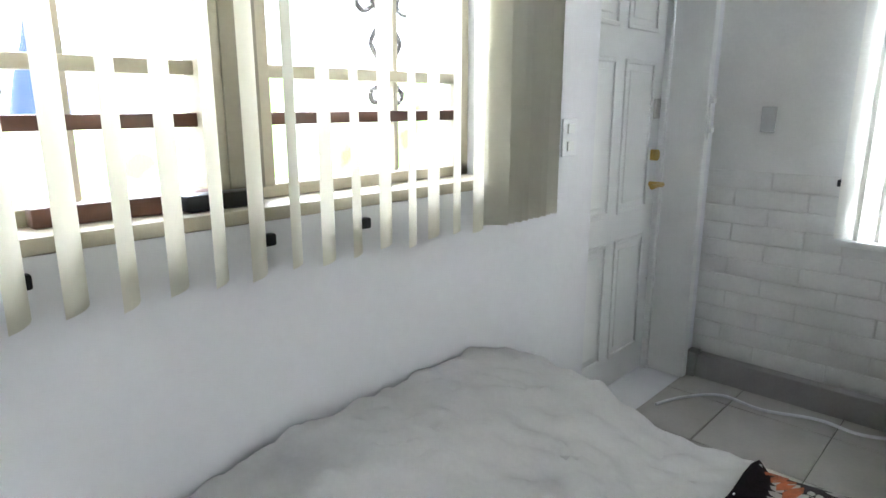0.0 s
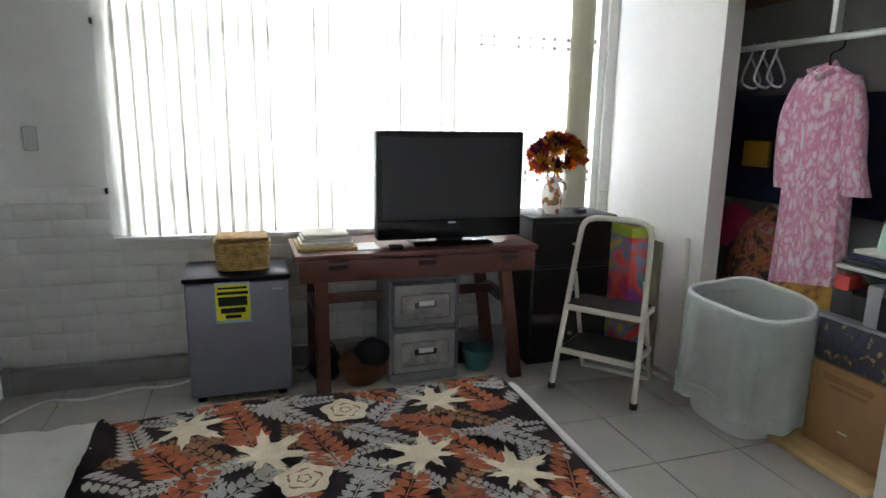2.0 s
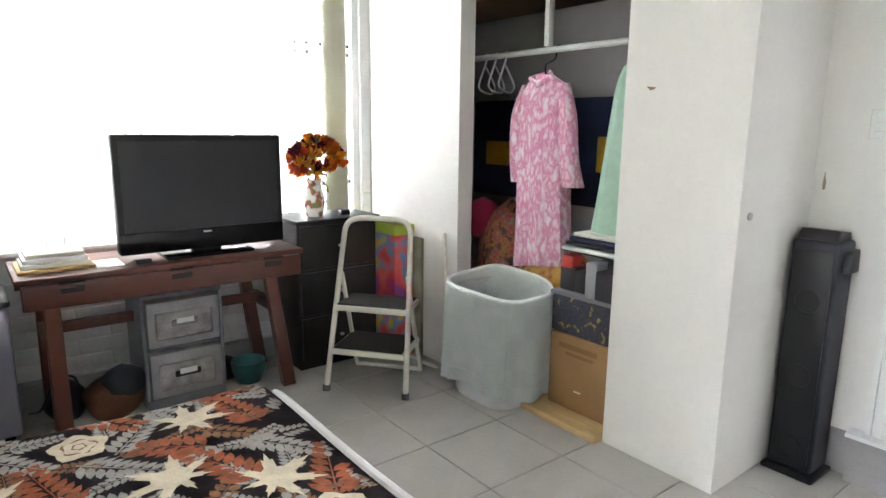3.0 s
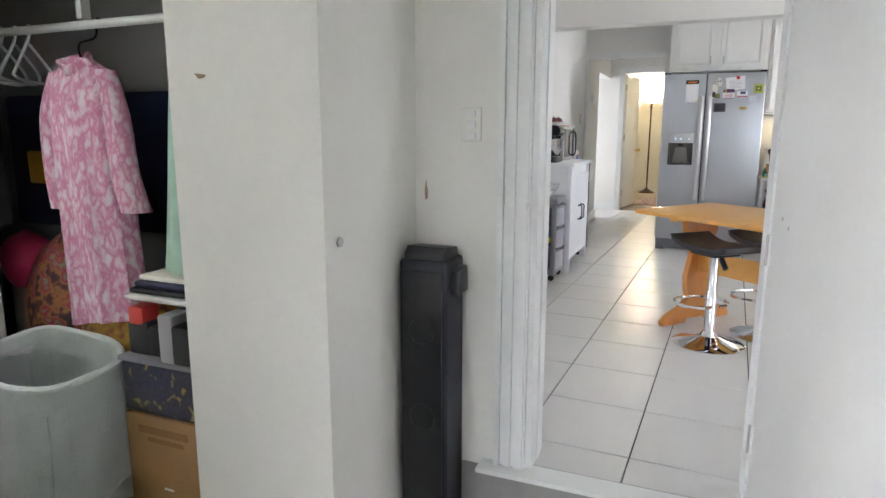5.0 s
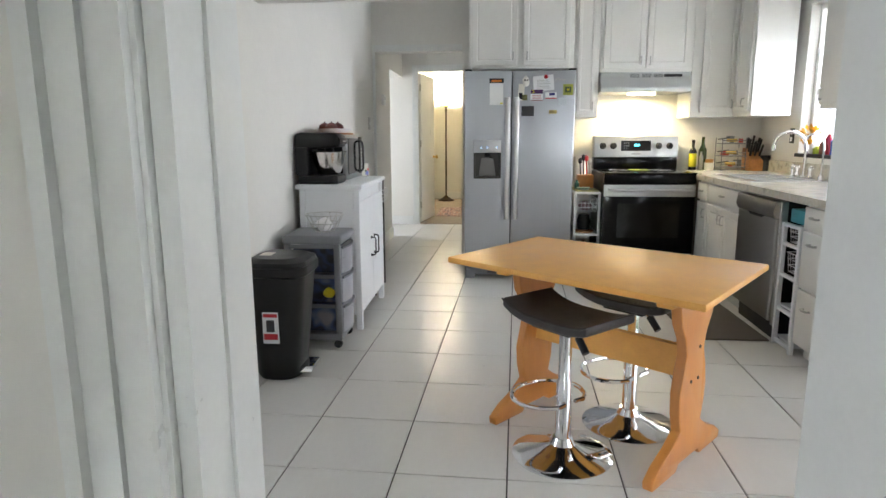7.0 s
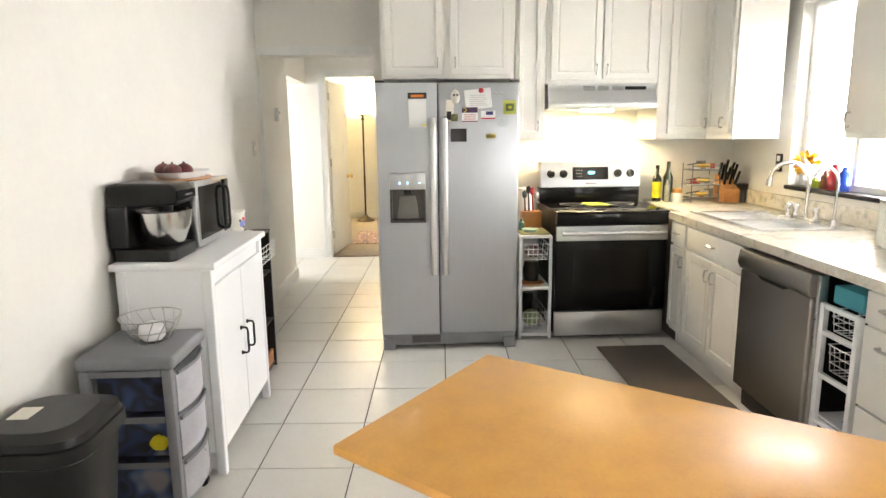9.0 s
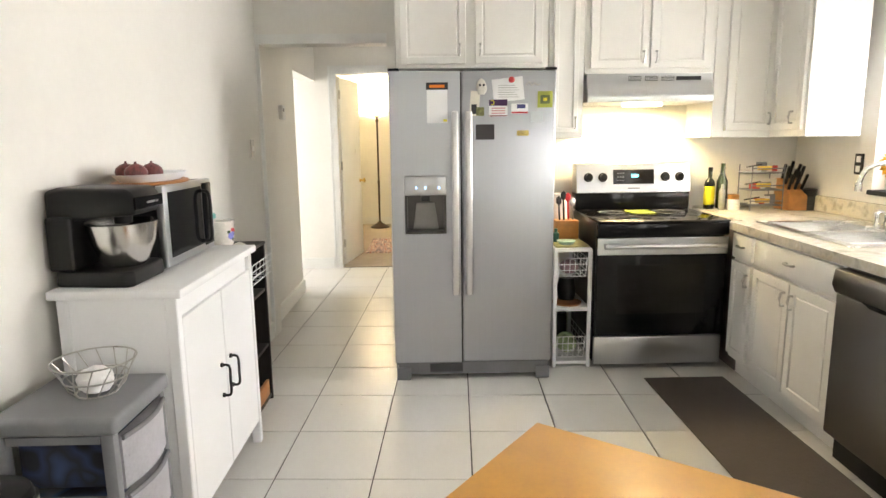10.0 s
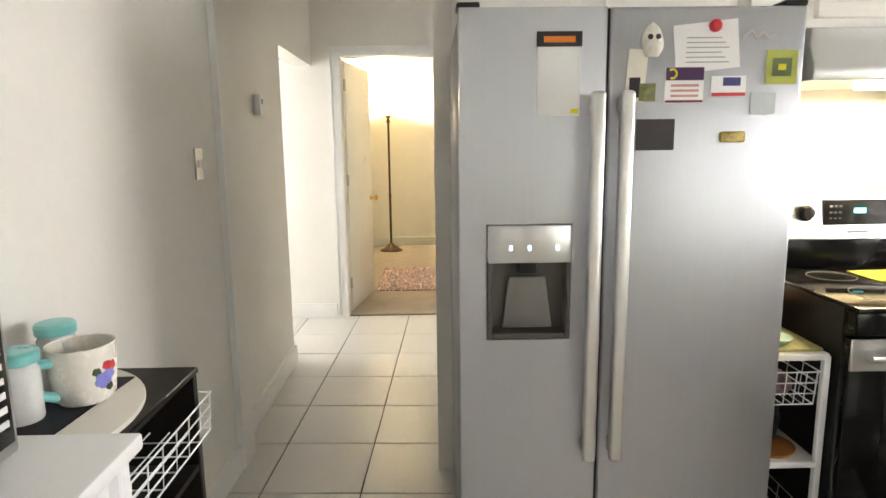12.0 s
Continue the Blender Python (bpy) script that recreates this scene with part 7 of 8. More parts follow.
# ---- white cabinet on the left wall ----
wc = thing("sideboard", (8.15, 1.22, KF), "white two-door sideboard with black pulls", "cabinet")
WX0, WX1, WY0, WZ = 7.515, 8.335, 1.03, 1.09
SB = 1.415
part("worktop", B(WX0 - 0.015, WX1 + 0.015, WY0 - 0.02, SB + 0.01, WZ, WZ + 0.03, 0.007), WHITE, wc)
part("carcass", B(WX0 + 0.03, WX1 - 0.03, WY0 + 0.02, SB - 0.005, KF + 0.10, WZ - 0.001, 0.003, 1), WHITE, wc)
for x in (WX0, WX1 - 0.035):
    for y in (WY0, SB - 0.05):
        part("leg", B(x, x + 0.035, y, y + 0.04, KF, WZ - 0.001, 0.004, 1), WHITE, wc)
part("side_panel", B(WX0 + 0.004, WX0 + 0.029, WY0 + 0.04, SB - 0.05, KF + 0.10, WZ - 0.001), WHITE, wc)
xm = (WX0 + WX1) / 2
for x0_, x1_, hx in ((WX0 + 0.039, xm - 0.003, xm - 0.06), (xm + 0.003, WX1 - 0.039, xm + 0.045)):
    d = part("door", B(x0_, x1_, WY0 + 0.002, WY0 + 0.019, KF + 0.11, WZ - 0.075, 0.003, 1), WHITE, wc)
    part("pull", T(smooth_path([(hx, WY0 + 0.002, 0.62), (hx, WY0 - 0.028, 0.625), (hx, WY0 - 0.03, 0.68), (hx, WY0 - 0.028, 0.735), (hx, WY0 + 0.002, 0.74)], 5), 0.005), BLACK, d, "black bow pull")
    for z in (0.62, 0.74):
        part("pull_foot", T([(hx, WY0 + 0.002, z), (hx, WY0 - 0.006, z)], 0.009, 8), BLACK, d)

# microwave, mixer, bowl
SBZ = WZ + 0.0305
mw = thing("microwave", (8.24, 1.24, SBZ), "black and steel microwave oven on the sideboard", "microwave", rz=0)
part("shell", B(7.855, 8.325, 1.195, 1.395, SBZ + 0.012, SBZ + 0.297, 0.006), BLACK, mw)
md = part("front", B(7.853, 8.327, 1.165, 1.194, SBZ + 0.008, SBZ + 0.300, 0.006), STEEL_H, mw)
part("window", B(7.885, 8.205, 1.1615, 1.165, SBZ + 0.04, SBZ + 0.275, 0.001, 1), BLACK_GLOSS, md)
part("keypad", B(8.215, 8.312, 1.159, 1.165, SBZ + 0.03, SBZ + 0.285, 0.003), BLACK_GLOSS, md)
for k in range(7):
    part("key", B(8.275, 8.30, 1.1575, 1.159, SBZ + 0.06 + 0.022 * k, SBZ + 0.07 + 0.022 * k), TRIM, md)
part("door_bar", T(smooth_path([(8.212, 1.165, SBZ + 0.05), (8.212, 1.135, SBZ + 0.06), (8.212, 1.132, SBZ + 0.14), (8.212, 1.135, SBZ + 0.24), (8.212, 1.165, SBZ + 0.255)]), 0.007), BLACK, md)
for x in (7.89, 8.29):
    for y in (1.21, 1.37):
        part("foot", lathe(bmesh.new(), [(0, SBZ), (0.015, SBZ), (0.015, SBZ + 0.012), (0, SBZ + 0.012)], x, y, 10), BLACK, mw)
mw.matrix_basis = pose(8.19, 1.24, SBZ)
mx = thing("stand_mixer", (7.80, 1.24, SBZ), "black stand mixer with a steel bowl", "mixer")
part("foot_plate", soften(prism(bmesh.new(), [(7.68, 1.085), (7.90, 1.085), (7.93, 1.11), (7.93, 1.36), (7.68, 1.36), (7.66, 1.11)], "z", SBZ, SBZ + 0.045), 0.010, 3), BLACK, mx)
part("column", soften(prism(bmesh.new(), [(7.68, SBZ + 0.045), (7.92, SBZ + 0.045), (7.92, SBZ + 0.2), (7.68, SBZ + 0.2)], "y", 1.29, 1.38), 0.012, 3), BLACK, mx)
part("head", soften(prism(bmesh.new(), [(1.075, SBZ + 0.20), (1.385, SBZ + 0.18), (1.385, SBZ + 0.27), (1.34, SBZ + 0.28), (1.10, SBZ + 0.275), (1.075, SBZ + 0.255)], "x", 7.70, 7.90), 0.014, 3), BLACK, mx)
part("head_band", B(7.699, 7.901, 1.068, 1.0755, SBZ + 0.215, SBZ + 0.25, 0.002, 1), BLACK_GLOSS, mx)
part("brand_bar", B(7.78, 7.86, 1.0655, 1.0682, SBZ + 0.228, SBZ + 0.234), NICKEL, mx)
part("spindle", lathe(bmesh.new(), [(0, SBZ + 0.205), (0.035, SBZ + 0.205), (0.03, SBZ + 0.17), (0.012, SBZ + 0.165), (0.012, SBZ + 0.10), (0, SBZ + 0.10)], 7.80, 1.17, 16), BLACK, mx)
part("bowl", lathe(bmesh.new(), [(0, SBZ + 0.047), (0.06, SBZ + 0.047), (0.078, SBZ + 0.06), (0.106, SBZ + 0.12), (0.118, SBZ + 0.172), (0.124, SBZ + 0.175), (0.118, SBZ + 0.177), (0.112, SBZ + 0.168), (0.10, SBZ + 0.12), (0.07, SBZ + 0.06), (0, SBZ + 0.053)], 7.79, 1.17, 32), mat("satin_steel_bowl", (0.70, 0.69, 0.67), 0.22, 1.0, vary=0.01, rvar=0.01), mx, "polished steel bowl")
mx.matrix_basis = pose(7.67, 1.308, SBZ) @ Matrix.Diagonal((1.0, 0.9, 1.12, 1))
part("speed_dial", lathe(bmesh.new(), [(0, 0), (0.02, 0), (0.018, 0.012), (0, 0.014)], n=16), BLACK_GLOSS, mx).matrix_basis = pose(0.08, 1.082 - 1.24, 0.022, 90, 0, 0)
MTOP = SBZ + 0.2985
single("wood_board", lathe(bmesh.new(), [(0, MTOP), (0.13, MTOP), (0.135, MTOP + 0.006), (0.13, MTOP + 0.012), (0, MTOP + 0.012)], 7.985, 1.28, 32, 1.62, 0.85), WOODBLOCK, "round wooden board on the microwave", "board")
single("white_platter", lathe(bmesh.new(), [(0, MTOP + 0.0125), (0.10, MTOP + 0.0125), (0.125, MTOP + 0.04), (0.118, MTOP + 0.04), (0.095, MTOP + 0.02), (0, MTOP + 0.018)], 7.985, 1.28, 32, 1.70, 0.85), WHITE, "white divided platter on the wooden board", "platter")
ONION = mat("red_onion_skin", (0.16, 0.035, 0.035), 0.35, vary=0.35, scale=25, stretch=(3, 3, 1))
for x, y in ((7.845, 1.27), (7.90, 1.33), (7.915, 1.245)):
    single("red_onion", lathe(bmesh.new(), [(0.006, MTOP + 0.019), (0.026, MTOP + 0.023), (0.037, MTOP + 0.036), (0.039, MTOP + 0.048), (0.034, MTOP + 0.062), (0.020, MTOP + 0.073), (0.005, MTOP + 0.079), (0.003, MTOP + 0.086), (0, MTOP + 0.086)], x, y, 18), ONION, "red onion on the white platter", "onion", "onions on the platter")

# dark shelf past the sideboard: half-round top, wire tray, lower boards
DS0, DS1, DSZ = 8.375, 8.82, 1.045
ds = thing("corner_shelf", (8.60, 1.25, KF), "dark narrow shelf unit with a white wire tray", "shelf")
for b in ((DS0, DS0 + 0.02, 1.10, 1.40, KF, DSZ), (DS1 - 0.02, DS1, 1.10, 1.40, KF, DSZ), (DS0 + 0.021, DS1 - 0.021, 1.38, 1.40, KF, DSZ)):
    part("side", B(*b, 0.003, 1), BLACK_WOOD, ds)
for z in (KF + 0.02, 0.5, 0.80):
    part("board", B(DS0 + 0.021, DS1 - 0.021, 1.105, 1.379, z, z + 0.015), BLACK_WOOD, ds)
part("top", B(DS0, DS1, 1.095, 1.405, DSZ + 0.0005, DSZ + 0.016, 0.003, 1), BLACK_WOOD, ds)
CREAM = mat("cream_plate", (0.74, 0.72, 0.64), 0.35, vary=0.03)
DSP = DSZ + 0.0165
half_round = [(DS1 - 0.32 + 0.31 * math.sin(a), 1.385 - 0.275 * math.cos(a)) for a in [radians(-40 + 130 * i / 24) for i in range(25)]]
single("round_board", soften(prism(bmesh.new(), half_round + [(DS0 + 0.03, 1.385)], "z", DSP, DSP + 0.012), 0.003, 2), CREAM, "cream half-round board on top of the dark shelf", "board")
MGZ = DSP + 0.0125
single("black_tray", soften(prism(bmesh.new(), [(DS0 + 0.06, 1.215), (DS1 - 0.10, 1.20), (DS1 - 0.10, 1.38), (DS0 + 0.06, 1.38)], "z", MGZ, MGZ + 0.003), 0.001, 1), BLACK_MATTE, "black mat under the mug and jar", "mat")
MGZ += 0.0032
MUX, MUY = 8.60, 1.245
mug = jar("floral_mug", "white mug painted with flowers, turquoise handle", "mug", MUX, MUY, MGZ, [(0, 0), (0.042, 0), (0.05, 0.01), (0.054, 0.05), (0.057, 0.105), (0.0555, 0.107), (0.053, 0.105), (0.050, 0.05), (0.045, 0.014), (0, 0.01)], mat("mug_cream", (0.80, 0.77, 0.70), 0.25))
part("mug_handle", T(smooth_path([(MUX - 0.045, MUY + 0.025, MGZ + 0.085), (MUX - 0.08, MUY + 0.04, MGZ + 0.088), (MUX - 0.085, MUY + 0.043, MGZ + 0.05), (MUX - 0.045, MUY + 0.022, MGZ + 0.02)]), 0.009, 8), mat("turquoise_glaze", (0.16, 0.48, 0.46), 0.3), mug, "turquoise handle")
PETALS = [mat("violet_petal", (0.20, 0.22, 0.62), 0.4), mat("red_petal", (0.60, 0.05, 0.05), 0.4), GREEN]
for a, dz, r_, m in ((-118, 0.045, 0.014, PETALS[0]), (-103, 0.053, 0.010, PETALS[0]), (-95, 0.066, 0.009, PETALS[1]), (-108, 0.070, 0.008, PETALS[1]), (-128, 0.062, 0.007, PETALS[2]), (-106, 0.030, 0.007, PETALS[2])):
    ca, sa = math.cos(radians(a)), math.sin(radians(a))
    bm = bmesh.new()
    for k in range(5):
        b5 = lathe(bmesh.new(), [(0, 0.0012), (r_ * 0.55, 0.0008), (r_ * 0.6, 0)], n=10)
        b5.transform(pose(r_ * 0.55 * math.cos(k * 1.2566), r_ * 0.55 * math.sin(k * 1.2566), 0.0))
        mm = bpy.data.meshes.new("petal")
        b5.to_mesh(mm)
        bm.from_mesh(mm)
        bpy.data.meshes.remove(mm)
    bm.transform(Matrix.Translation((MUX + 0.0548 * ca, MUY + 0.0548 * sa, MGZ + dz)) @ Matrix.Rotation(radians(a), 4, "Z") @ Matrix.Rotation(radians(90), 4, "Y"))
    part("painted_flower", bm, m, mug)
mug.matrix_basis = mug.matrix_basis @ Matrix.Diagonal((1.16, 1.16, 1.12, 1))
for x, y, h, lab in ((8.655, 1.325, 0.125, "glass jar with a turquoise lid behind the mug"), (8.50, 1.31, 0.115, "glass jar with a turquoise lid beside the mug")):
    jar("lidded_jar", lab, "jar", x, y, MGZ, [(0, 0), (0.036, 0), (0.038, 0.006), (0.038, h - 0.015), (0.03, h), (0, h)], PALEGL, [("lid", [(0, h), (0.040, h), (0.041, h + 0.018), (0.036, h + 0.024), (0, h + 0.025)], bpy.data.materials["turquoise_glaze"])])
wire_basket(ds, DS0 + 0.03, DS1 - 0.006, 1.075, 1.36, 0.90, 0.995, WHITE, 6, 0.006)
single("shelf_bread", lump(bmesh.new(), 8.62, 1.24, KF + 0.036, 0.14, 0.11, 0.17, 3.0), mat("paper_bag", (0.38, 0.30, 0.24), 0.8, vary=0.2), "paper bag on the lowest dark shelf", "bag")
single("wooden_crate", B(8.42, 8.78, 1.108, 1.125, KF + 0.036, KF + 0.12, 0.004), WOODBLOCK, "small wooden crate on the dark shelf", "crate")
single("green_pack", B(8.44, 8.52, 1.12, 1.2, 0.816, 0.90, 0.006), mat("lime_pack", (0.3, 0.55, 0.08), 0.5), "lime green packet on the dark shelf", "packet")

# ---- plastic drawer tower and bin ----
dt = thing("drawer_tower", (7.34, 1.25, KF), "grey plastic three-drawer tower on castors", "drawers")
TX0, TX1, TY0, TZ0, TZ1 = 7.155, 7.475, 1.075, KF + 0.05, 0.862
part("top", B(TX0 - 0.01, TX1 + 0.01, TY0 - 0.015, LY - 0.003, TZ1 - 0.05, TZ1, 0.015, 3), GREY_PLASTIC, dt)
part("bottom", B(TX0, TX1, TY0, LY - 0.006, TZ0, TZ0 + 0.04, 0.006), GREY_PLASTIC, dt)
for x in (TX0, TX1 - 0.03):
    for y in (TY0, LY - 0.045):
        part("upright", B(x, x + 0.03, y, y + 0.035, TZ0 + 0.04, TZ1 - 0.05, 0.005), GREY_PLASTIC, dt)
SMOKE = mat("smoky_drawer", (0.40, 0.40, 0.44), 0.3, vary=0.12, scale=8)
DARKIN = blotched("packed_contents", [(0.02, 0.02, 0.03), (0.04, 0.06, 0.14), (0.03, 0.03, 0.04), (0.06, 0.10, 0.22), (0.25, 0.24, 0.26)], 9, 0.4, 1.0)
for k in range(3):
    z0_ = TZ0 + 0.045 + 0.173 * k
    d = part("drawer", B(TX0 + 0.035, TX1 - 0.035, TY0 + 0.01, LY - 0.05, z0_, z0_ + 0.145, 0.012), DARKIN, dt, "drawer packed with blue and dark things")
    bm = bmesh.new()
    prof = [(TX0 + 0.032 + (TX1 - TX0 - 0.064) * i / 12, TY0 - 0.004 - 0.020 * math.sin(math.pi * i / 12)) for i in range(13)]
    prism(bm, prof + [(TX1 - 0.032, TY0 + 0.009), (TX0 + 0.032, TY0 + 0.009)], "z", z0_, z0_ + 0.153)
    part("drawer_front", bm, SMOKE, d, "smoky translucent bowed drawer front")
    part("grip", T([(a_, b_ - 0.004, z0_ + 0.149) for a_, b_ in prof], 0.008, 8), GREY_PLASTIC, d)
    part("side_rail", B(TX0 - 0.002, TX0 + 0.004, TY0 + 0.036, LY - 0.05, z0_ + 0.148, z0_ + 0.170), GREY_PLASTIC, dt)
single("yellow_pack", lump(bmesh.new(), TX0 + 0.027, 1.15, 0.50, 0.008, 0.035, 0.06, 1.0), YELLOW, "yellow packet showing in the drawer tower", "packet")
for x in (TX0 + 0.03, TX1 - 0.03):
    for y in (TY0 + 0.03, LY - 0.04):
        w = T([(x - 0.012, y, KF + 0.024), (x + 0.012, y, KF + 0.024)], 0.024, 14)
        part("castor", w, BLACK, dt)
wb = thing("wire_bowl", (7.33, 1.20, TZ1), "silver wire fruit bowl on the drawer tower", "bowl")
for r, z in ((0.055, 0.004), (0.085, 0.05), (0.11, 0.10)):
    part("hoop", T([(7.33 + r * math.cos(a), 1.20 + r * math.sin(a), TZ1 + z) for a in [2 * math.pi * i / 28 for i in range(28)]], 0.0025, 6, True), NICKEL, wb)
for k in range(14):
    a = 2 * math.pi * k / 14
    part("wire", T([(7.33 + r * math.cos(a + 0.15 * j), 1.20 + r * math.sin(a + 0.15 * j), TZ1 + z) for j, (r, z) in enumerate(((0.055, 0.004), (0.075, 0.025), (0.09, 0.06), (0.11, 0.10)))], 0.0018, 5), NICKEL, wb)
bm = lump(bmesh.new(), 7.33, 1.20, TZ1 + 0.008, 0.055, 0.05, 0.07, 12.0, 18)
for v in bm.verts:
    v.co += 0.012 * Vector((noise.noise(v.co * 40), noise.noise(v.co * 40 + Vector((9, 0, 0))), noise.noise(v.co * 40 + Vector((0, 9, 0)))))
single("crumpled_napkin", bm, SHEET, "crumpled white napkin in the wire bowl", "napkin")

tb = thing("trash_bin", (6.86, 1.26, KF), "black plastic pedal bin with a warning label", "bin")
def rect_loop(x0, x1, y0, y1, z, r=0.085):
    pts = []
    for cx_, cy_, a0 in ((x1 - r, y1 - r, 0), (x0 + r, y1 - r, 90), (x0 + r, y0 + r, 180), (x1 - r, y0 + r, 270)):
        for k in range(5):
            a = radians(a0 + 22.5 * k)
            pts.append((cx_ + r * math.cos(a), cy_ + r * math.sin(a), z))
    return pts
part("bin_body", loft([rect_loop(6.68, 6.93, 1.20, 1.41, KF), rect_loop(6.672, 6.938, 1.192, 1.418, KF + 0.02), rect_loop(6.65, 6.975, 1.145, 1.44, KF + 0.54)], True), BLACK, tb)
part("rim", loft([rect_loop(6.645, 6.98, 1.14, 1.445, KF + 0.53), rect_loop(6.635, 6.99, 1.13, 1.455, KF + 0.54), rect_loop(6.635, 6.99, 1.13, 1.455, KF + 0.58), rect_loop(6.65, 6.975, 1.145, 1.44, KF + 0.585)]), BLACK, tb)
bm = loft([rect_loop(6.64, 6.985, 1.135, 1.45, KF + 0.584), rect_loop(6.645, 6.98, 1.14, 1.445, KF + 0.605), rect_loop(6.68, 6.945, 1.18, 1.41, KF + 0.622)])
lid = part("lid", bm, BLACK, tb)
bm = bmesh.new()
bm.faces.new([bm.verts.new(p) for p in rect_loop(6.68, 6.945, 1.18, 1.41, KF + 0.622)])
part("lid_top", bm, BLACK, lid)
part("lid_label", B(6.77, 6.85, 1.33, 1.39, KF + 0.6225, KF + 0.6245), PAPER, lid, "pale paper label")
sl = part("sticker", soften(prism(bmesh.new(), [(1.27, KF + 0.20), (1.35, KF + 0.20), (1.35, KF + 0.36), (1.27, KF + 0.36)], "x", 6.656, 6.664), 0.0005, 1), WHITE, tb, "white and red warning sticker")
RED_INK = bpy.data.materials["red_plastic"]
for a, b in ((0.335, 0.352), (0.22, 0.25)):
    part("sticker_band", B(6.654, 6.656, 1.275, 1.345, KF + a, KF + b), RED_INK, sl)
part("sticker_picture", B(6.654, 6.656, 1.29, 1.33, KF + 0.26, KF + 0.32), INK, sl)
part("pedal", soften(prism(bmesh.new(), [(6.72, KF + 0.03), (6.90, KF + 0.03), (6.88, KF + 0.055), (6.74, KF + 0.055)], "y", 1.13, 1.20), 0.004), CHROME, tb, "steel pedal")

# ---- table and stools ----
tbl = thing("trestle_table", (6.33, 0.0, KF), "orange pine trestle table with shaped legs", "table")
TA, TBP = Vector((6.43, 0.418)), Vector((7.02, -0.018))
TN = Vector((5.70, -0.435))
u = (TN - TA).normalized()
v = Vector((-u.y, u.x))
if (TBP - TA).dot(v) < 0:
    v = -v
tz = 0.893
corners = [TA, TN, Vector((6.35, -0.90)), TBP]
part("tabletop", soften(prism(bmesh.new(), [tuple(p) for p in corners], "z", tz - 0.026, tz), 0.006, 2), PINE, tbl)
mid0, mid1 = Vector((6.48, 0.03)), Vector((6.01, -0.50))
prof = [(0.285, 0.0), (0.29, 0.03), (0.235, 0.07), (0.15, 0.105), (0.085, 0.15), (0.105, 0.22), (0.11, 0.30), (0.085, 0.38), (0.072, 0.44), (0.09, 0.50), (0.13, 0.56), (0.14, 0.62), (0.15, 0.667)]
for m_ in (mid0, mid1):
    bm = bmesh.new()
    outline = [(-w, KF + h) for w, h in prof] + [(w, KF + h) for w, h in reversed(prof)]
    foot_mid = [(0.10, KF + 0.0), (0.085, KF + 0.025), (-0.085, KF + 0.025), (-0.10, KF + 0.0)]
    prism(bm, outline + foot_mid, "y", -0.02, 0.02)
    ang = math.atan2(v.y, v.x)
    bm.transform(Matrix.Translation((m_.x, m_.y, 0)) @ Matrix.Rotation(ang, 4, "Z"))
    lg = part("trestle_leg", soften(bm, 0.005, 2, 50), PINE_LEG, tbl)
bm = bmesh.new()
L2 = (mid1 - mid0).length
prism(bm, [(0.02, KF + 0.33), (L2 - 0.02, KF + 0.33), (L2 - 0.02, KF + 0.44), (0.02, KF + 0.44)], "y", -0.015, 0.015)
bm.transform(Matrix.Translation((mid0.x, mid0.y, 0)) @ Matrix.Rotation(math.atan2(u.y, u.x), 4, "Z"))
part("stretcher", soften(bm, 0.006), PINE, tbl)
for m_ in (mid0, mid1):
    bm = bmesh.new()
    box(bm, -0.24, 0.24, -0.03, 0.03, tz - 0.05, tz - 0.027, 0.004, 1)
    bm.transform(Matrix.Translation((m_.x, m_.y, 0)) @ Matrix.Rotation(math.atan2(v.y, v.x), 4, "Z"))
    part("cleat", bm, PINE, tbl)
for dy, dz in ((-0.03, 0.33), (0.03, 0.33), (0.03, 0.45)):
    p = mid1 + u * 0.0205 + v * dy
    part("screw_plug", T([(p.x, p.y, KF + dz), (p.x + u.x * 0.003, p.y + u.y * 0.003, KF + dz)], 0.007, 8), BLACK_WOOD, tbl)

LEATHER = mat("black_leather", (0.016, 0.015, 0.017), 0.38, vary=0.15, scale=20, bump=0.25, bump_scale=180)
st = thing("bar_stool", (0, 0, 0), "low black leather bar stool with a chrome pedestal", "stool", "stools under the table", 0, False)
prof = []
for i in range(15):
    a = -0.205 + 0.41 * i / 14
    prof.append((a, 0.528 + (0.042 * abs(a / 0.205) ** 3 if a < 0 else 0.022 * abs(a / 0.205) ** 4)))
bm = bmesh.new()
prism(bm, [(a, z) for a, z in prof] + [(a, z + 0.036) for a, z in reversed(prof)], "y", -0.135, 0.135)
seat = part("seat", soften(bm, 0.010, 3, 60), LEATHER, st)
for y in (-0.1355, 0.1355):
    part("piping", T([(a, y, z + 0.031) for a, z in prof], 0.0035, 6), LEATHER, seat)
part("seat_plate", B(-0.09, 0.09, -0.09, 0.09, 0.508, 0.527, 0.004), BLACK, st)
part("column", lathe(bmesh.new(), [(0.036, 0.03), (0.034, 0.06), (0.030, 0.07), (0.030, 0.30), (0.024, 0.31), (0.024, 0.508), (0, 0.508)], 0, 0, 20), CHROME, st)
part("base_disc", lathe(bmesh.new(), [(0, 0.0), (0.190, 0.0), (0.192, 0.006), (0.17, 0.016), (0.10, 0.030), (0.05, 0.050), (0.036, 0.075), (0, 0.075)], 0, 0, 40), CHROME, st, "polished chrome disc base")
part("foot_ring", T([(0.13 * math.cos(a) - 0.08, 0.15 * math.sin(a), 0.22) for a in [0.5 + 5.28 * i / 26 for i in range(27)]], 0.009, 8), CHROME, st)
part("ring_arm", T([(0.03, -0.03, 0.22), (0.034, -0.072, 0.22)], 0.009, 8), CHROME, st)
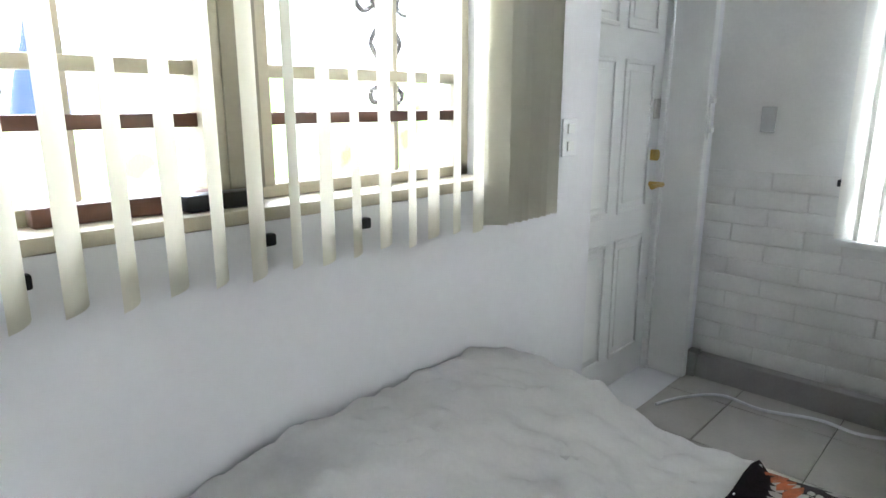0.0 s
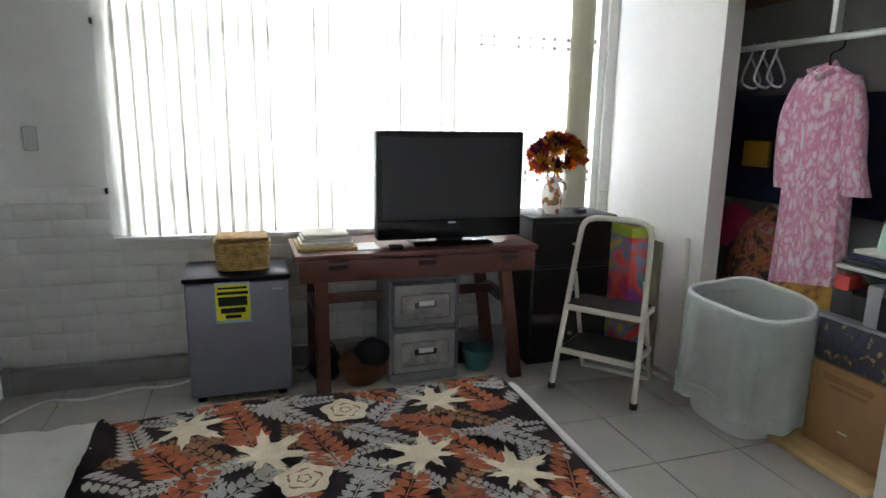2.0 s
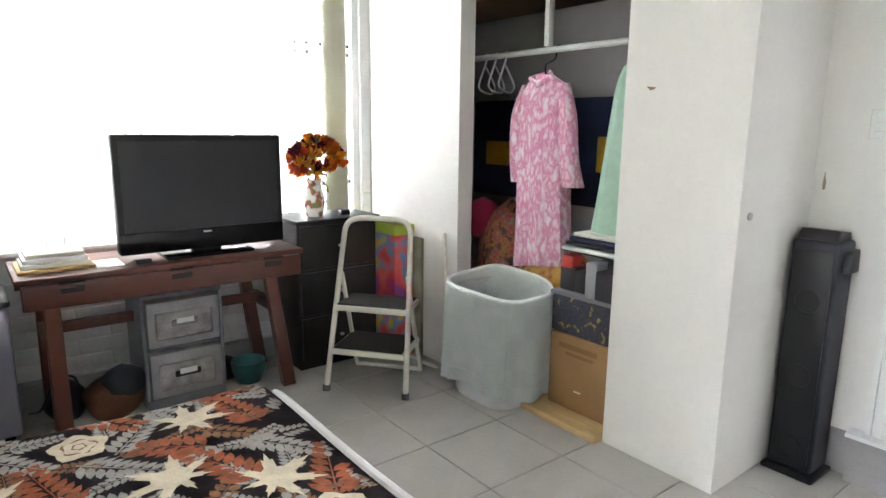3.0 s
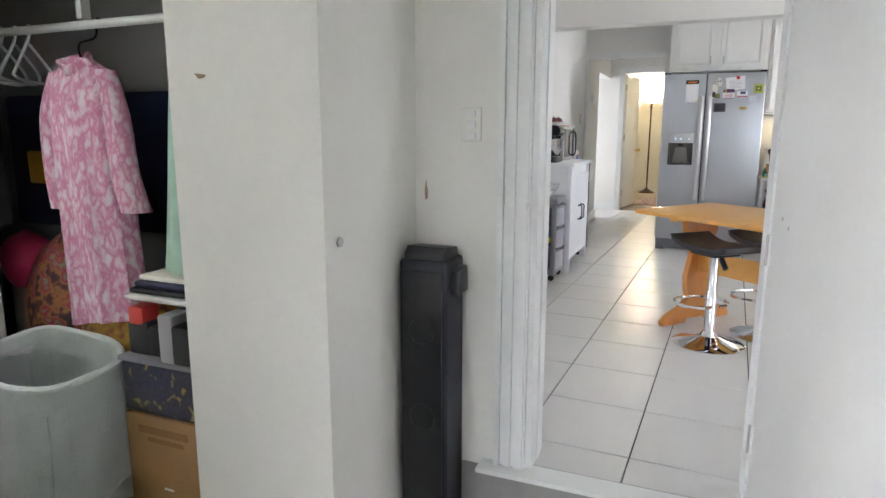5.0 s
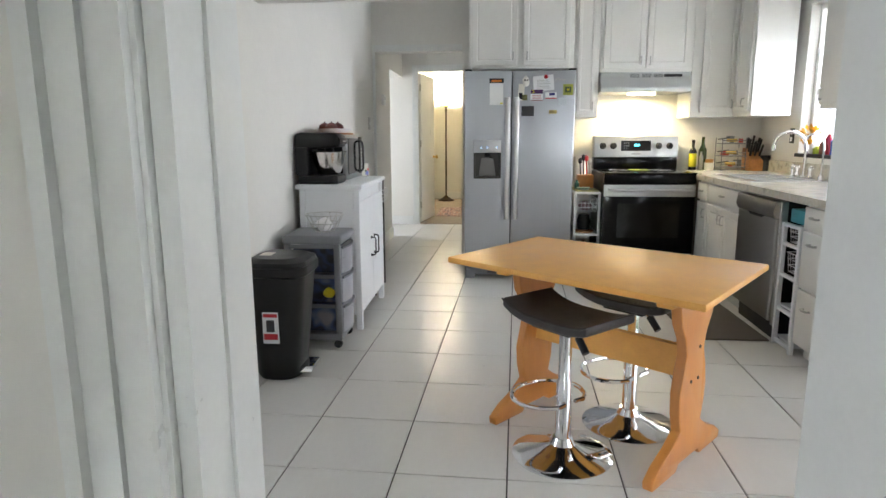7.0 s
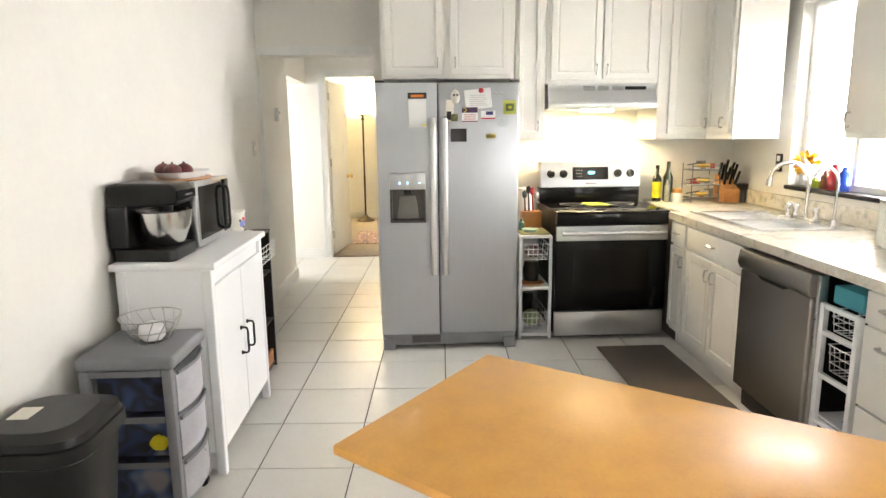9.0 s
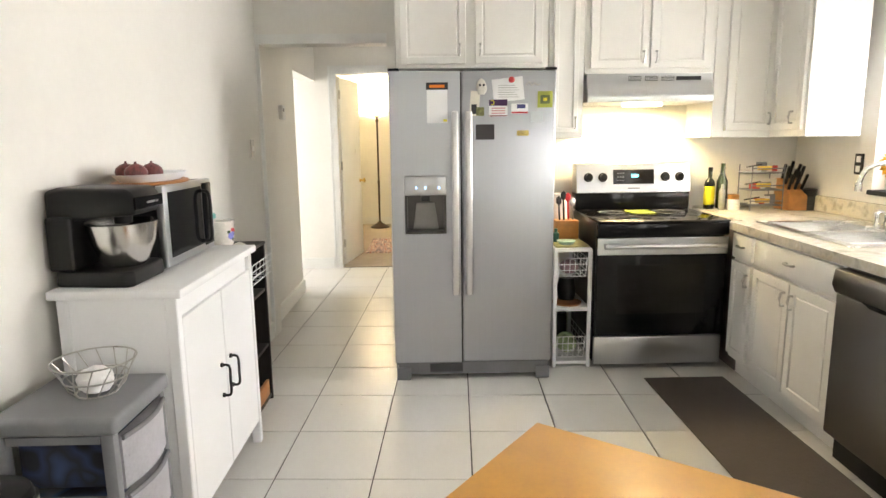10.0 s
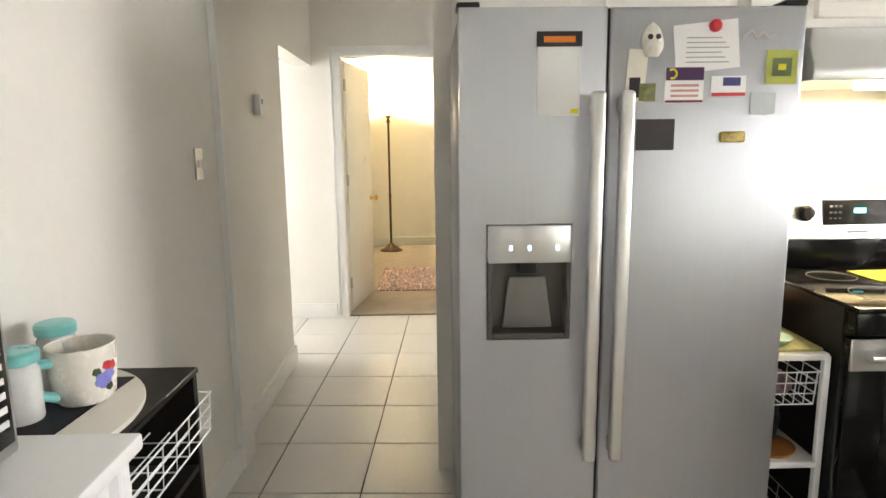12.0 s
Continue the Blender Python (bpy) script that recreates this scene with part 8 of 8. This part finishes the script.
part("ring_arm", T([(0.03, 0.03, 0.22), (0.034, 0.072, 0.22)], 0.009, 8), CHROME, st)
lv = part("lever", T([(0.02, -0.02, 0.52), (0.10, -0.05, 0.505)], 0.006), CHROME, st)
part("lever_grip", T([(0.10, -0.05, 0.505), (0.145, -0.06, 0.46)], 0.014, 10), BLACK, lv)
p1 = Vector((6.03, -0.05))
p2 = Vector((6.31, -0.36))
copy_thing(st, pose(p1.x, p1.y, KF, 0, 0, -138))
st.matrix_basis = pose(p2.x, p2.y, KF, 0, 0, -134)

# ---- wall details ----
plate("light_switch", "steel switch plate on the kitchen wall", (9.69, 1.378, 1.525), "y", -1, 0.07, 0.115, NICKEL, ((0.0, 0.03, TRIM),))
th = single("thermostat", B(10.635, 10.735, 1.385, 1.4195, 1.74, 1.85, 0.006), WHITE, "small white thermostat on the hall wall", "thermostat")
part("display", B(10.655, 10.685, 1.3835, 1.385, 1.80, 1.825), GREY_PLASTIC, th)

# ---- hall and lamp room ----
hd = setting("door_2", B(-0.019, 0.019, -0.75, 0.0, KF + 0.012, 2.235, 0.004), TRIM, "white flush door standing open into the lamp room", "door")
hd.matrix_basis = pose(12.44, 1.205, 0, 0, 0, 81)
ROOTS[hd.name] = None
for s in (-1, 1):
    k = lathe(bmesh.new(), [(0, 0), (0.026, 0), (0.012, 0.01), (0.012, 0.035), (0.026, 0.045), (0.028, 0.06), (0, 0.07)], n=16)
    k.transform(pose(s * 0.019, -0.69, 1.10, 0, s * 90, 0))
    part("door_knob", k, BRASS, hd, "round brass knob")
for z in (0.45, 1.3, 2.05):
    part("hinge", B(-0.025, 0.0, -0.002, 0.012, z - 0.045, z + 0.045, 0.002, 1), NICKEL, hd)
lp = thing("floor_lamp", (15.45, 1.05, KF + 0.002), "bronze torchiere floor lamp, lit, with a glass bowl", "lamp")
BRONZE = mat("bronze", (0.06, 0.035, 0.02), 0.4, 0.7, vary=0.2)
part("lamp_base", lathe(bmesh.new(), [(0, KF + 0.002), (0.15, KF + 0.002), (0.15, KF + 0.015), (0.10, KF + 0.04), (0.05, KF + 0.07), (0.02, KF + 0.10), (0, KF + 0.10)], 15.45, 1.05, 28), BRONZE, lp)
part("lamp_pole", lathe(bmesh.new(), [(0.014, KF + 0.1), (0.016, 0.9), (0.022, 0.92), (0.014, 0.95), (0.014, 1.84), (0.03, 1.87), (0.012, 1.90), (0.05, 1.94), (0, 1.94)], 15.45, 1.05, 16), BRONZE, lp)
shade = part("lamp_shade", lathe(bmesh.new(), [(0.05, 1.94), (0.10, 1.965), (0.155, 2.005), (0.18, 2.04), (0.175, 2.04), (0.15, 2.007), (0.095, 1.97), (0.045, 1.947)], 15.45, 1.05, 28), glow("lit_glass", (1.0, 0.78, 0.32), 2.5), lp, "glowing amber glass bowl")
RUG = blotched("woven_rug", [(0.35, 0.08, 0.08), (0.60, 0.50, 0.45), (0.12, 0.10, 0.16), (0.55, 0.35, 0.30), (0.65, 0.6, 0.55)], 16, 0.95, 3.0, 0.0, (0.4, 2, 1))
single("woven_rug", B(13.15, 14.25, 0.2, 1.05, KF + 0.0025, KF + 0.012, 0.003, 1), RUG, "pink and grey woven rug on the carpet", "rug")
slab("baseboard_lamp_room", [(15.83, 15.85, -0.7, 1.45, KF, KF + 0.12), (12.42, 15.83, 1.43, 1.45, KF, KF + 0.12)], TRIM, "white skirting of the lamp room", "baseboard")

# ---- living room ----
SOFA = mat("blue_upholstery", (0.085, 0.095, 0.21), 0.9, vary=0.12, scale=6, bump=0.3, bump_scale=90, sheen=0.3)
sf = thing("sofa", (6.9, 2.4, KF), "slate blue fabric sofa seen from behind", "sofa")
part("back", B(6.55, 7.9, 1.78, 2.02, KF + 0.02, KF + 0.68, 0.05, 4), SOFA, sf)
part("seat_base", B(6.6, 7.85, 2.02, 2.75, KF + 0.03, KF + 0.40, 0.05, 4), SOFA, sf)
part("arm", B(6.45, 6.68, 1.80, 2.78, KF + 0.02, KF + 0.60, 0.07, 4), SOFA, sf)
part("arm", B(7.82, 8.0, 1.80, 2.78, KF + 0.02, KF + 0.60, 0.07, 4), SOFA, sf)
part("cushion", lump(bmesh.new(), 6.95, 2.14, KF + 0.41, 0.30, 0.16, 0.50, 2.0, 20), SOFA, sf)
slab("baseboard_living", [(10.33, 10.35, 1.56, 6.6, KF, KF + 0.12)], TRIM, "white skirting of the living room", "baseboard")

# ---- pieces of walls and floors ----
def pieces(name, parent, mesh, spots):
    for x, y, z in spots:
        o = new(name, mesh)
        o.parent = parent
        o.location = (x, y, z)


def tiled(parent, x_line, y_line, px, py, x0, x1, y0, y1, z, material, joint, turn):
    """Tiles on a grid of joints through a node, turned a little, cut at the edges of the floor."""
    whole = mesh_of("tile", B(-(px - joint) / 2, (px - joint) / 2, -(py - joint) / 2, (py - joint) / 2, -0.008, 0.0, 0.0015, 1), material)
    n = int(max(x1 - x0, y1 - y0) / min(px, py)) + 8
    for i in range(-n, n):
        for j in range(-n, n):
            q = Matrix.Rotation(radians(turn), 4, "Z") @ Vector(((i + 0.5) * px, (j + 0.5) * py, 0))
            c = Vector((x_line, y_line, 0)) + q
            r = 0.5 * math.hypot(px, py)
            if not (x0 - r < c.x < x1 + r and y0 - r < c.y < y1 + r):
                continue
            m = Matrix.Translation((c.x, c.y, z + 0.0003 * math.sin(i * 3.3 + j * 5.1))) @ Matrix.Rotation(radians(turn), 4, "Z")
            me = whole
            if not (x0 + r < c.x < x1 - r and y0 + r < c.y < y1 - r):
                bm = bmesh.new()
                bm.from_mesh(whole)
                bm.transform(m)
                for co, no in (((x0, 0, 0), (-1, 0, 0)), ((x1, 0, 0), (1, 0, 0)), ((0, y0, 0), (0, -1, 0)), ((0, y1, 0), (0, 1, 0))):
                    bmesh.ops.bisect_plane(bm, geom=bm.verts[:] + bm.edges[:] + bm.faces[:], plane_co=co, plane_no=no, clear_outer=True)
                if len(bm.faces) < 3 or not bm.verts:
                    bm.free()
                    continue
                bm.transform(m.inverted())
                me = mesh_of("tile", bm, material)
            o = new("tile", me)
            o.parent = parent
            o.matrix_basis = m


tiled(floor_bed, 3.128, 1.905, 0.41, 0.41, LX + 0.001, DX, SY, NY, 0.0, TILE_BED, 0.005, 0.0)
tiled(floor_kit, 8.39, 0.468, 0.424, 0.408, DX + 0.03, 12.30, RB - 0.12, 1.574, KF, TILE_KIT, 0.0062, -2.4)
# painted blocks of the window wall
made = {}
H, L = 0.079, 0.30
for k in range(11):
    z0 = 0.122 + k * 0.082
    z1 = min(z0 + H, CEIL_B)
    if z1 - z0 < 0.02:
        break
    x = LX - 0.02 - (0.15 if k % 2 else 0.0)
    while x < CX + 0.6:
        segs = [(max(x, LX), min(x + L, CX))]
        if z1 > W2[2] and z0 < W2[3]:
            segs = [(segs[0][0], min(segs[0][1], W2[0])), (max(segs[0][0], W2[1]), segs[0][1])]
            zz = (z0, z1)
        for a, b in segs:
            za, zb = z0, z1
            if b - a > 0.02:
                key = (round(b - a, 3), round(zb - za, 3))
                if key not in made:
                    w, h = (b - a) / 2 - 0.0015, (zb - za) / 2 - 0.0015
                    bm = bmesh.new()
                    box(bm, -w, w, -0.0125, 0.0, -h, h, 0.005, 2)
                    made[key] = mesh_of("brick", bm, BRICK)
                o = new("brick", made[key])
                o.parent = wall_north
                o.location = ((a + b) / 2, NY + 0.0185 - 0.0015 * (0.5 + 0.5 * math.sin(k * 2.7 + x * 19)), (za + zb) / 2)
        x += L + 0.004
